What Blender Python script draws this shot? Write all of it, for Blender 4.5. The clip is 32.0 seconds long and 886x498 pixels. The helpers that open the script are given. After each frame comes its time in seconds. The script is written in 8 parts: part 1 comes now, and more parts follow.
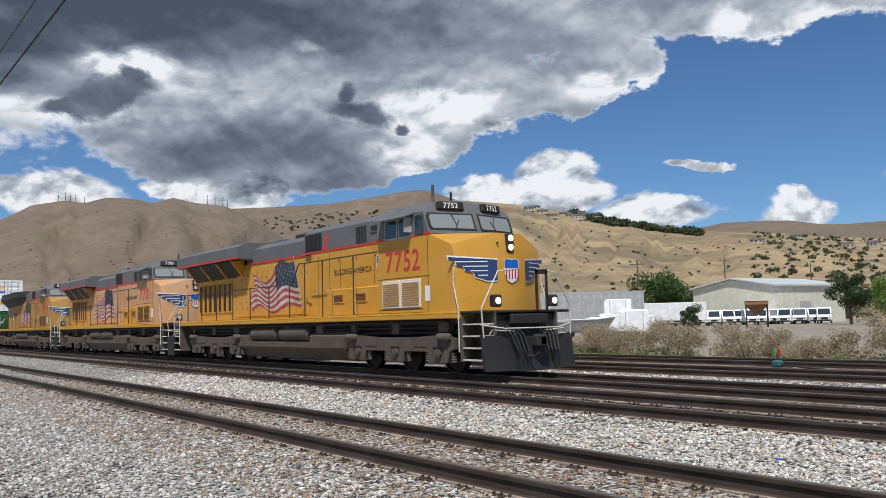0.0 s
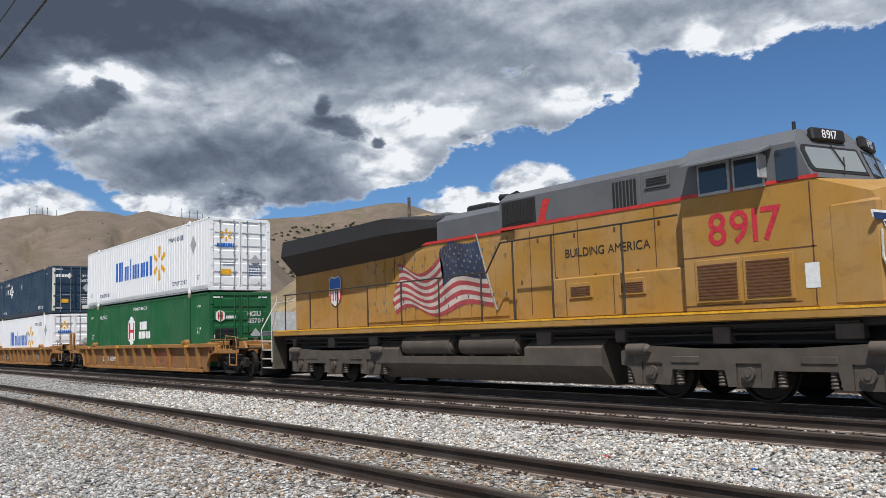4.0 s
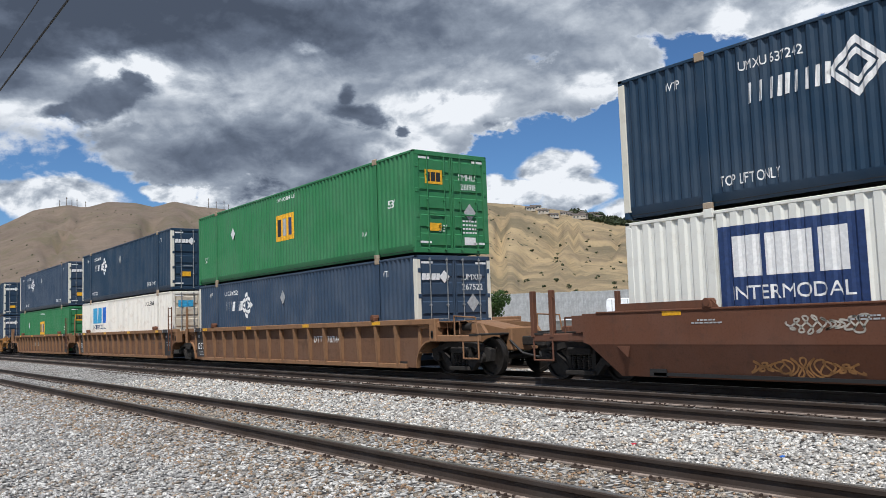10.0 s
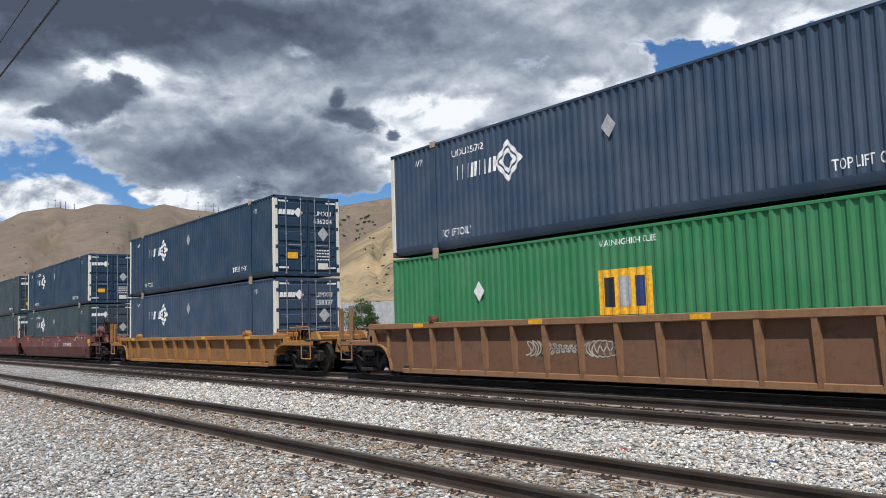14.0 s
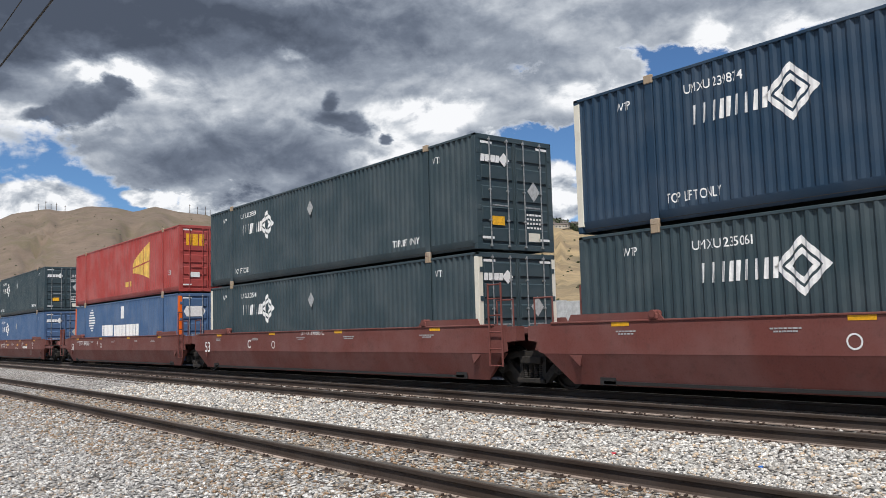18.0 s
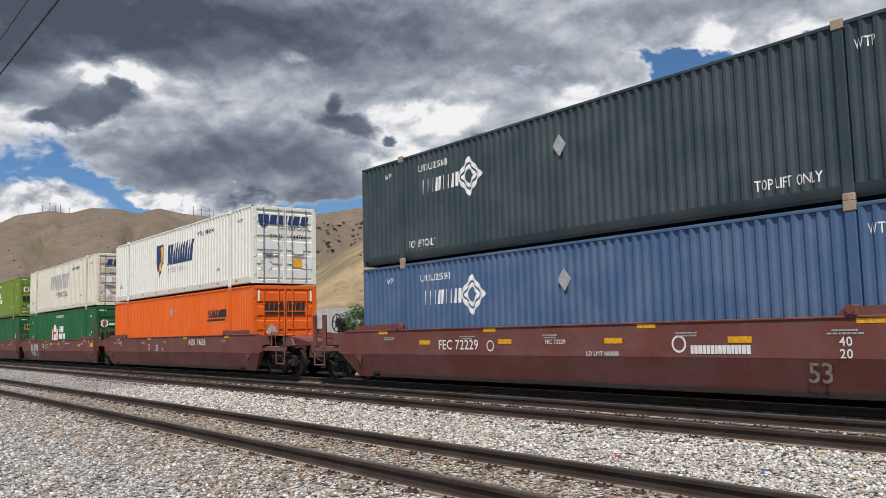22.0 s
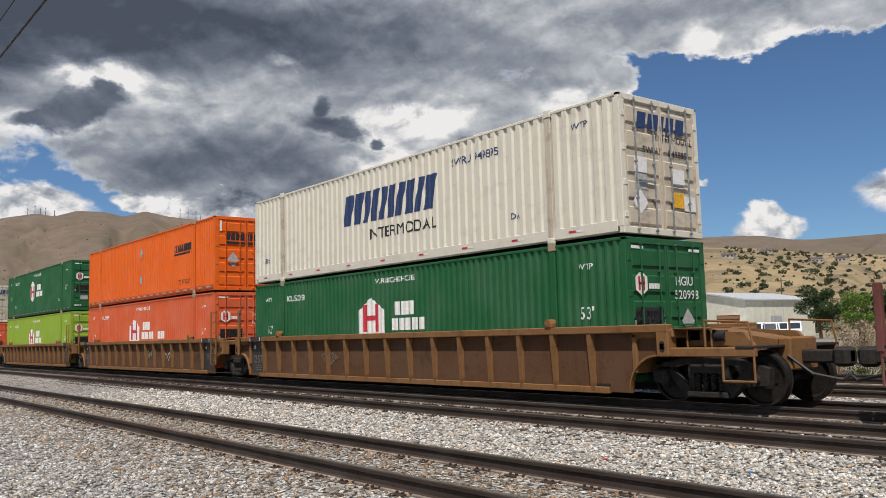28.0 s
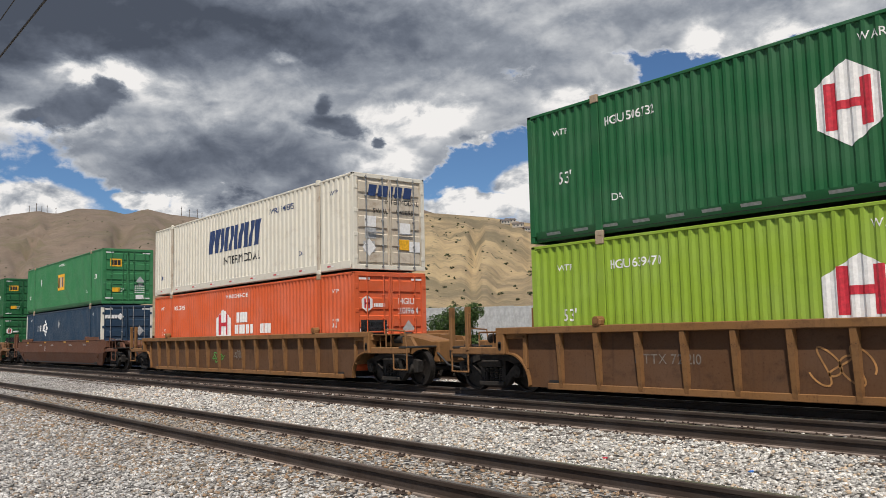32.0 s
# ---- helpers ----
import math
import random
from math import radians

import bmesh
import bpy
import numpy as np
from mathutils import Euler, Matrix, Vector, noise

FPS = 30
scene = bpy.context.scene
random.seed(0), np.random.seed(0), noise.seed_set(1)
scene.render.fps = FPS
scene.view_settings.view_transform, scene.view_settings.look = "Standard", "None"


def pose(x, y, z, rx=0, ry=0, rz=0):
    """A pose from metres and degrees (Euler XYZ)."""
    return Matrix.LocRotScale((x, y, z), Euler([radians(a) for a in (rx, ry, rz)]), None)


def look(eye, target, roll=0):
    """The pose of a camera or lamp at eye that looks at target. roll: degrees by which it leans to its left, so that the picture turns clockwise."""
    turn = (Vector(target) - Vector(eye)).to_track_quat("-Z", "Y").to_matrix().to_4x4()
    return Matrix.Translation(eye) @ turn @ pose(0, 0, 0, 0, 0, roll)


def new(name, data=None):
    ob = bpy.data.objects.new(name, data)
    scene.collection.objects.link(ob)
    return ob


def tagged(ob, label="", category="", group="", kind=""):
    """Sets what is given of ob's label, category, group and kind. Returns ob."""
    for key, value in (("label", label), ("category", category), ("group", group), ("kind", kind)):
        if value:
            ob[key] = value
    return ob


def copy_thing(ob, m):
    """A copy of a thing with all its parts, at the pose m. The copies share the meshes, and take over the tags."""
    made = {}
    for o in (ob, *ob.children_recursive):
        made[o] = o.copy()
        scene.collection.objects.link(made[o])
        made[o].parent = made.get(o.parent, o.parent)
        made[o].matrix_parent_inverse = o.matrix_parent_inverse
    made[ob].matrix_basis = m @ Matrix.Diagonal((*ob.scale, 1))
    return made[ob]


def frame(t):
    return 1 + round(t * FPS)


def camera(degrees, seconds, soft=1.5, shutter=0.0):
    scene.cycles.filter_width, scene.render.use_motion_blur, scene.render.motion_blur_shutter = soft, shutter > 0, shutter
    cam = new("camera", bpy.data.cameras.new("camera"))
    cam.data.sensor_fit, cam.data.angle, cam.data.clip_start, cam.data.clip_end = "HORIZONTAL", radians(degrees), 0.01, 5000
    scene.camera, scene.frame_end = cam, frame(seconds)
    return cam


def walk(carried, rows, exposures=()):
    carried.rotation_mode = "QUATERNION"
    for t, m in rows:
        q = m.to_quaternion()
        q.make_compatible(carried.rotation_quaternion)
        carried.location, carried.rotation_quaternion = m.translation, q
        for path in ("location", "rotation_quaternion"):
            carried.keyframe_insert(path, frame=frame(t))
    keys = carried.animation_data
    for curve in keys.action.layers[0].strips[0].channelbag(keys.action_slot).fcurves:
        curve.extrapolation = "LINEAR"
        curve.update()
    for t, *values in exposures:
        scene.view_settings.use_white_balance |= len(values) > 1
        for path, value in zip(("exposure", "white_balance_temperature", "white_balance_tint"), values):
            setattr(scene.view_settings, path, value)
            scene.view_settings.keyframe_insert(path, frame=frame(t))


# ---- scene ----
# camera: hand held on one spot, 1.36 m over the rail heads; rows of seconds, heading, tilt, lean
EXPOSURES = ((0, -0.06, 6250, 10), (3, 0.04, 6250, 10), (6, -0.10, 6200, 9), (13, 0.06, 6150, 10), (17, 0.08, 6350, 10), (20, 0.06, 6450, 11), (23, -0.07, 6550, 11), (26, -0.12, 6650, 11), (29, -0.12, 6700, 11), (32, -0.07, 6750, 11))
cam = camera(55.54, 32.0, soft=0.6)
EYE = (0.0, 0.0, 1.36)
HEADINGS = (
    (0, 53.19, 4.91, -1.4), (0.5, 52.95, 5.1, -1.39), (1, 52.73, 5.29, -1.37), (1.5, 52.49, 5.46, -1.41), (2, 52.28, 5.62, -1.46),
    (2.5, 52.06, 5.76, -1.42), (3, 51.86, 5.85, -1.52), (3.5, 51.57, 5.83, -1.65), (5.5, 52.06, 5.27, -1.96), (6, 52.43, 5.11, -2.05),
    (6.5, 52.79, 4.98, -2.08), (7, 53.09, 4.91, -2.09), (7.5, 53.3, 4.88, -2.02), (8, 53.42, 4.94, -1.88), (8.5, 53.44, 4.99, -1.88),
    (9, 53.42, 5.01, -1.84), (9.5, 53.36, 4.99, -1.89), (10, 53.29, 4.97, -1.98), (10.5, 53.2, 5.01, -1.98), (11, 53.12, 5.05, -1.88),
    (11.5, 53.01, 5.12, -1.87), (12, 52.9, 5.14, -1.81), (12.5, 52.84, 5.16, -1.79), (13, 52.8, 5.19, -1.71), (13.5, 52.71, 5.19, -1.72),
    (14, 52.61, 5.22, -1.78), (14.5, 52.51, 5.27, -1.78), (16.5, 52.22, 5.36, -1.68), (17, 52.17, 5.39, -1.61), (17.5, 52.12, 5.45, -1.6),
    (18, 52.06, 5.49, -1.52), (18.5, 52.04, 5.51, -1.47), (19, 52.05, 5.57, -1.47), (19.5, 52.13, 5.63, -1.44), (20, 52.26, 5.7, -1.43),
    (20.5, 52.4, 5.75, -1.42), (21, 52.46, 5.76, -1.41), (21.5, 52.43, 5.74, -1.42), (22, 52.28, 5.64, -1.41), (22.5, 52.08, 5.62, -1.48),
    (23, 51.88, 5.61, -1.51), (23.5, 51.69, 5.65, -1.6), (24, 51.56, 5.71, -1.58), (24.5, 51.49, 5.74, -1.52), (25, 51.44, 5.77, -1.45),
    (25.5, 51.42, 5.76, -1.47), (27.5, 51.49, 5.79, -1.4), (28, 51.44, 5.85, -1.46), (28.5, 51.43, 5.96, -1.22), (29, 51.39, 6.02, -1.2),
    (29.5, 51.38, 6.06, -1.22), (30, 51.38, 6.07, -1.24), (30.5, 51.4, 6, -1.33), (31, 51.42, 5.9, -1.39), (31.5, 51.48, 5.8, -1.37),
    (32, 51.52, 5.74, -1.33),
)
walk(cam, [(t, pose(*EYE, 90 + tilt, 0, heading) @ pose(0, 0, 0, 0, 0, lean)) for t, heading, tilt, lean in HEADINGS],
     exposures=EXPOSURES)


# ---- sky and sun ----
SUN_FROM = Vector((0.53, -0.54, 1.28)).normalized()


class Nodes:
    """Short hand for a node tree."""

    def __init__(self, tree):
        self.tree = tree
        tree.nodes.clear()

    def add(self, kind, **values):
        n = self.tree.nodes.new(kind)
        for k, v in values.items():
            setattr(n, k, v)
        return n

    def link(self, a, b):
        self.tree.links.new(a, b)

    def put(self, socket, v):
        if isinstance(v, bpy.types.NodeSocket):
            self.link(v, socket)
        else:
            socket.default_value = v

    def math(self, op, a, b=0.0, clamp=False):
        n = self.add("ShaderNodeMath", operation=op, use_clamp=clamp)
        self.put(n.inputs[0], a)
        self.put(n.inputs[1], b)
        return n.outputs[0]

    def ramp(self, v, lo, hi, a=0.0, b=1.0, smooth=True):
        n = self.add("ShaderNodeMapRange", interpolation_type="SMOOTHSTEP" if smooth else "LINEAR")
        self.put(n.inputs[0], v)
        for i, x in enumerate((lo, hi, a, b)):
            self.put(n.inputs[i + 1], x)
        return n.outputs[0]

    def mix(self, f, a, b, mode="MIX"):
        n = self.add("ShaderNodeMix", data_type="RGBA", blend_type=mode)
        self.put(n.inputs[0], f)
        for s, v in ((n.inputs[6], a), (n.inputs[7], b)):
            self.put(s, v if isinstance(v, bpy.types.NodeSocket) else (*v, 1.0))
        return n.outputs[2]

    def noise(self, vector, scale, detail=4.0, rough=0.55, distort=0.0):
        n = self.add("ShaderNodeTexNoise")
        if vector is not None:
            self.link(vector, n.inputs["Vector"])
        n.inputs["Scale"].default_value, n.inputs["Detail"].default_value = scale, detail
        n.inputs["Roughness"].default_value, n.inputs["Distortion"].default_value = rough, distort
        return n.outputs[0]

    def scaled(self, vector, s, shift=(0, 0, 0)):
        n = self.add("ShaderNodeMapping")
        n.inputs["Location"].default_value = shift
        self.link(vector, n.inputs[0])
        n.inputs["Scale"].default_value = s
        return n.outputs[0]


world = bpy.data.worlds.new("sky")
scene.world = world
world.use_nodes = True
W = Nodes(world.node_tree)
sky = W.add("ShaderNodeTexSky", sky_type="NISHITA", sun_disc=False)
sky.sun_elevation = math.asin(SUN_FROM.z)
sky.sun_rotation = math.atan2(SUN_FROM.x, SUN_FROM.y)
sky.altitude, sky.air_density, sky.dust_density, sky.ozone_density = 1300, 1.0, 0.3, 2.5
way = W.add("ShaderNodeTexCoord").outputs["Generated"]
split = W.add("ShaderNodeSeparateXYZ")
W.link(way, split.inputs[0])
# bearing (degrees from the track's square towards the oncoming train) and height over the horizon
bearing = W.math("MULTIPLY", W.math("ARCTAN2", W.math("MULTIPLY", split.outputs[0], -1.0), split.outputs[1]), 57.2958)
height = W.math("MULTIPLY", W.math("ARCSINE", split.outputs[2]), 57.2958)
# fractal drift of the cloud outlines, in degrees, so that every rim and fold comes out billowed
drift_1 = W.noise(W.scaled(way, (1, 1, 1.6)), 7.0, 9, 0.62)
drift_2 = W.noise(W.scaled(way, (1, 1, 1.6), (3.1, 5.7, 1.3)), 8.0, 9, 0.62)
heap = W.noise(W.scaled(way, (1, 1, 1.7)), 15.0, 8, 0.56, 0.25)
heap_above = W.noise(W.scaled(way, (1, 1, 1.7), (0.005, 0, 0.020)), 15.0, 8, 0.56, 0.25)
wisp = W.noise(W.scaled(way, (1, 1, 1.6)), 55.0, 6, 0.62)
bent_bearing = W.math("ADD", bearing, W.math("MULTIPLY", W.math("SUBTRACT", drift_1, 0.5), 9.0))
bent_height = W.math("ADD", height, W.math("MULTIPLY", W.math("SUBTRACT", drift_2, 0.5), 5.0))
fine_bearing = W.math("ADD", bearing, W.math("MULTIPLY", W.math("SUBTRACT", heap, 0.5), 3.0))
fine_height = W.math("ADD", height, W.math("MULTIPLY", W.math("SUBTRACT", heap_above, 0.5), 2.6))


def bank(b, h, rb, rh, lean=0.0, fine=False):
    """1 in the middle of a cloud, 0 on its rim, negative outside it."""
    dx = W.math("SUBTRACT", fine_bearing if fine else bent_bearing, b)
    dy = W.math("SUBTRACT", fine_height if fine else bent_height, h)
    if lean:
        dy = W.math("SUBTRACT", dy, W.math("MULTIPLY", dx, lean))
    q = W.math("ADD", W.math("POWER", W.math("ABSOLUTE", W.math("DIVIDE", dx, rb)), 2.0),
               W.math("POWER", W.math("ABSOLUTE", W.math("DIVIDE", dy, rh)), 2.0))
    return W.math("SUBTRACT", 1.0, W.math("SQRT", q))


def union(items):
    top = items[0]
    for i in items[1:]:
        top = W.math("MAXIMUM", top, i)
    return top


# bearing, height and the two radii of each cloud, in degrees
BANK = ((67.7, 17.5, 22.8, 4.8), (48.2, 20.9, 23.6, 3.9), (31.5, 19.4, 11.3, 2.5), (65.1, 11.7, 12.3, 3.0), (80.0, 15.1, 7.6, 2.0), (53.1, 14.5, 9.4, 3.0, -0.1),
        (43.5, 15.9, 5.2, 2.0, -0.1), (54.5, 11.7, 4.5, 2.1), (100, 26, 50, 16), (20, 38, 60, 18), (-120, 30, 70, 20), (170, 25, 50, 14))
HEAPS = ((78.3, 8.5, 4.6, 1.5), (71.6, 9.0, 1.6, 0.7), (67.0, 8.3, 4.4, 1.2), (65.1, 9.2, 1.9, 0.9), (45.3, 9.8, 2.8, 1.6), (44.2, 8.3, 2.9, 1.6), (49.8, 8.7, 3.4, 1.0),
         (38.9, 6.8, 4.0, 1.3), (30.2, 6.2, 2.4, 1.2), (30.1, 7.0, 1.2, 0.8), (36.0, 9.8, 2.0, 0.34), (49.2, 13.2, 1.2, 0.4),
         (20, 8, 5, 2), (5, 7, 9, 3), (-30, 8, 14, 3), (-80, 8, 20, 3), (110, 9, 14, 3), (-150, 8, 30, 3))
PUFFS = ((75.3, 14.8, 3.3, 1.2, -0.28), (73.5, 15.8, 1.3, 0.9), (77.3, 14.0, 2.0, 0.6, -0.1), (58.9, 14.0, 2.5, 1.0, 0.1), (59.3, 15.1, 0.8, 1.0), (55.8, 12.9, 0.55, 0.38))
# the same, and how much darker or brighter the bank is there
SHADE = ((73.1, 20.2, 16.5, 4.2, 0.44), (80.8, 16.6, 4.5, 2.4, 0.30), (56.1, 19.8, 12.5, 3.0, 0.30), (66.5, 11.8, 11.5, 2.8, 0.34), (58.7, 9.7, 5.4, 2.2, 0.26),
         (46.4, 17.4, 6.5, 1.5, 0.10), (36.8, 20.2, 6.0, 1.4, 0.08),
         # unseen banks outside the view, darkened to cut the fill light
         (100, 26, 46, 14, 0.40), (20, 40, 60, 16, 0.40), (-120, 32, 66, 18, 0.40), (170, 26, 46, 12, 0.40))
SHINE = ((74.4, 16.8, 4.0, 1.2, 0.66), (78.6, 13.7, 6.0, 1.1, 0.26), (71.0, 16.2, 2.8, 1.7, 0.22), (55.1, 14.1, 5.2, 1.9, 0.34), (55.7, 11.2, 3.6, 2.0, 0.44),
         (51.7, 14.8, 4.4, 1.4, 0.34), (62.0, 18.5, 1.5, 0.6, 0.36), (42.0, 15.4, 4.2, 1.4, 0.40), (33.8, 18.3, 1.9, 1.6, 0.36), (28.6, 17.6, 5.5, 1.5, 0.34), (65.8, 14.6, 6.5, 1.7, 0.12))
grey = union([bank(*q) for q in BANK])
white = union([bank(*q, fine=True) for q in HEAPS])
puff = union([bank(*q, fine=True) for q in PUFFS])
ragged = W.math("ADD", W.math("MULTIPLY", W.math("SUBTRACT", heap, 0.5), 0.30), W.math("MULTIPLY", W.math("SUBTRACT", wisp, 0.5), 0.22))
grey_d = W.math("ADD", grey, ragged)
white_d = W.math("ADD", white, W.math("MULTIPLY", ragged, 1.3))
puff_d = W.math("ADD", puff, W.math("MULTIPLY", ragged, 3.4))
cover = W.math("MAXIMUM", W.ramp(grey_d, -0.03, 0.10), W.ramp(white_d, -0.05, 0.22))
# tone of the bank: broad shades and shining gaps, a lit rim, and the relief of its heaps
relief = W.math("MULTIPLY", W.math("SUBTRACT", heap, heap_above), 0.75)
level = W.math("ADD", 0.66, relief)
for *q, much in SHADE:
    level = W.math("SUBTRACT", level, W.ramp(bank(*q), -0.15, 0.75, 0.0, much))
for *q, much in SHINE:
    level = W.math("ADD", level, W.math("MULTIPLY", W.ramp(bank(*q, fine=True), -0.1, 0.7, 0.0, much), W.ramp(heap, 0.30, 0.62, 0.35, 1.25)))
level = W.math("ADD", level, W.ramp(grey_d, 0.0, 0.14, 0.30, 0.0))
level = W.math("ADD", level, W.math("MULTIPLY", W.math("SUBTRACT", drift_1, 0.5), 0.45))
level = W.math("ADD", level, W.math("MULTIPLY", W.math("SUBTRACT", wisp, 0.5), 0.12))
level = W.math("ADD", level, W.math("MULTIPLY", W.ramp(white_d, 0.0, 0.2), W.math("ADD", -0.06, W.math("MULTIPLY", relief, 2.4))))
body = W.ramp(puff_d, -0.10, 0.50, 0.0, 0.90)
dusk = W.math("ADD", W.math("ADD", 0.17, W.math("MULTIPLY", relief, 0.6)), W.math("MULTIPLY", W.math("SUBTRACT", heap, 0.5), 0.5))
level = W.math("SUBTRACT", level, W.math("MULTIPLY", body, W.math("SUBTRACT", level, dusk)))
tones = W.add("ShaderNodeValToRGB")
W.link(level, tones.inputs[0])
stops = tones.color_ramp.elements
stops[0].position, stops[0].color = 0.06, (0.080, 0.098, 0.135, 1)
stops[1].position, stops[1].color = 1.0, (0.95, 0.955, 0.96, 1)
for at, rgb in ((0.30, (0.150, 0.178, 0.232)), (0.55, (0.30, 0.338, 0.40)), (0.78, (0.56, 0.595, 0.64))):
    stop = stops.new(at)
    stop.color = (*rgb, 1)
tone = tones.outputs[0]
clear_sky = W.add("ShaderNodeBackground")
W.link(W.mix(1.0, sky.outputs[0], (0.62, 0.82, 1.0), "MULTIPLY"), clear_sky.inputs[0])
clear_sky.inputs[1].default_value = 0.092
cloud = W.add("ShaderNodeBackground")
W.link(tone, cloud.inputs[0])
cloud.inputs[1].default_value = 0.95
blend = W.add("ShaderNodeMixShader")
W.link(cover, blend.inputs[0])
W.link(clear_sky.outputs[0], blend.inputs[1])
W.link(cloud.outputs[0], blend.inputs[2])
W.link(blend.outputs[0], W.add("ShaderNodeOutputWorld").inputs[0])

sun = new("sun", bpy.data.lights.new("sun", "SUN"))
sun.data.energy, sun.data.angle, sun.data.color = 4.8, radians(0.6), (1.0, 0.95, 0.87)
sun.matrix_world = look(SUN_FROM * 50, (0, 0, 0))


# ---- materials ----
def material(name, rough=0.6, metal=0.0):
    m = bpy.data.materials.new(name)
    m.use_nodes = True
    n = Nodes(m.node_tree)
    b = n.add("ShaderNodeBsdfPrincipled")
    b.inputs["Roughness"].default_value, b.inputs["Metallic"].default_value = rough, metal
    n.link(b.outputs[0], n.add("ShaderNodeOutputMaterial").inputs[0])
    n.b = b
    n.place = n.add("ShaderNodeTexCoord").outputs["Object"]
    return m, n


def bumped(n, h, strength, distance):
    k = n.add("ShaderNodeBump")
    k.inputs["Strength"].default_value, k.inputs["Distance"].default_value = strength, distance
    n.link(h, k.inputs["Height"])
    n.link(k.outputs[0], n.b.inputs["Normal"])


def paint(name, rgb, dirt=0.35, grime=(0.10, 0.075, 0.055), rough=0.5, fade=0.25):
    """Weathered paint on steel: patchy fading, streaks that run down, specks of rust."""
    m, n = material(name, rough)
    n.b.inputs["Specular IOR Level"].default_value = 0.36 - 0.2 * min(1.0, dirt)
    big = n.noise(n.place, 0.9, 3)
    fine = n.noise(n.place, 26.0, 5, 0.65)
    streak = n.noise(n.scaled(n.place, (5.0, 5.0, 0.45)), 1.0, 6, 0.75, 0.4)
    patch = n.noise(n.scaled(n.place, (1.0, 1.0, 1.4)), 2.1, 7, 0.68, 0.3)
    pale = tuple(c + (0.75 - c) * 0.35 for c in rgb)
    col = n.mix(n.math("MULTIPLY", n.ramp(big, 0.35, 0.7), fade), rgb, pale)
    col = n.mix(n.math("MULTIPLY", n.ramp(streak, 0.50, 0.78), dirt * 0.55), col, grime)
    col = n.mix(n.math("MULTIPLY", n.ramp(patch, 0.50, 0.70), dirt * 0.60), col, grime)
    col = n.mix(n.math("MULTIPLY", n.ramp(fine, 0.58, 0.75), dirt * 0.8), col, grime)
    n.link(col, n.b.inputs["Base Color"])
    n.link(n.ramp(fine, 0.3, 0.7, rough - 0.08, rough + 0.2), n.b.inputs["Roughness"])
    bumped(n, n.math("ADD", fine, n.math("MULTIPLY", big, 2.0)), 0.15, 0.01)
    return m


def plain(name, rgb, rough=0.6, metal=0.0, vary=0.18, scale=14.0):
    m, n = material(name, rough, metal)
    v = n.noise(n.place, scale, 5, 0.6)
    n.link(n.mix(n.ramp(v, 0.35, 0.7), tuple(c * (1 - vary) for c in rgb), tuple(min(1, c * (1 + vary)) for c in rgb)), n.b.inputs["Base Color"])
    bumped(n, v, 0.12, 0.01)
    return m


M = {}
M["white"] = paint("white_paint", (0.84, 0.85, 0.87), 0.07, (0.3, 0.27, 0.24), 0.5, 0.0)
M["ivory"] = paint("ivory_white_paint", (0.76, 0.76, 0.71), 0.22, (0.26, 0.17, 0.10), 0.5, 0.05)
M["cream"] = paint("cream_paint", (0.70, 0.67, 0.58), 0.25, (0.20, 0.11, 0.06))
M["stained_doors"] = paint("rust_stained_doors", (0.56, 0.50, 0.41), 0.8, (0.22, 0.12, 0.065), 0.6)
M["rusty_white"] = paint("stained_white_paint", (0.80, 0.765, 0.70), 0.34, (0.30, 0.15, 0.07))
M["navy"] = paint("navy_paint", (0.016, 0.042, 0.080), 0.12, (0.08, 0.08, 0.09), 0.42, 0.08)
M["steel_navy"] = paint("steel_navy_paint", (0.034, 0.060, 0.104), 0.12, (0.09, 0.09, 0.10), 0.42, 0.10)
M["olive"] = paint("olive_lime_paint", (0.15, 0.235, 0.028), 0.18, (0.08, 0.09, 0.03), 0.5, 0.1)
M["slate"] = paint("slate_paint", (0.034, 0.056, 0.068), 0.14, (0.09, 0.09, 0.09), 0.42, 0.10)
M["blue"] = paint("blue_paint", (0.060, 0.118, 0.235), 0.2, (0.10, 0.10, 0.11), 0.5, 0.15)
M["green"] = paint("green_paint", (0.010, 0.105, 0.035), 0.2, (0.05, 0.06, 0.04), 0.5, 0.08)
M["emerald"] = paint("light_green_paint", (0.035, 0.19, 0.075), 0.2, (0.05, 0.06, 0.04), 0.5, 0.08)
M["lime"] = paint("lime_paint", (0.25, 0.385, 0.035), 0.18, (0.08, 0.09, 0.03), 0.5, 0.1)
M["orange"] = paint("orange_paint", (0.74, 0.125, 0.008), 0.22, (0.16, 0.06, 0.03), 0.5, 0.08)
M["coral"] = paint("coral_paint", (0.62, 0.11, 0.035), 0.22, (0.18, 0.08, 0.05), 0.5, 0.15)
M["red"] = paint("faded_red_paint", (0.34, 0.055, 0.05), 0.25, (0.12, 0.05, 0.04), 0.5, 0.2)
M["ochre"] = paint("ochre_paint", (0.34, 0.165, 0.05), 0.8, (0.10, 0.05, 0.03), 0.6, 0.05)
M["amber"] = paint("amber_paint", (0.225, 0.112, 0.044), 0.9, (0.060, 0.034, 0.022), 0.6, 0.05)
# recessed car sheets: rust, plus shade between the ribs darkened into the paint
M["ochre_sheet"] = paint("stained_shaded_ochre_sheet", (0.25, 0.125, 0.05), 0.9, (0.11, 0.055, 0.03), 0.65, 0.05)
M["tan_sheet"] = paint("stained_shaded_brown_sheet", (0.16, 0.085, 0.05), 0.8, (0.07, 0.042, 0.03), 0.7, 0.05)
M["amber_sheet"] = paint("rusty_shaded_brown_sheet", (0.112, 0.056, 0.028), 0.9, (0.050, 0.028, 0.018), 0.7, 0.05)
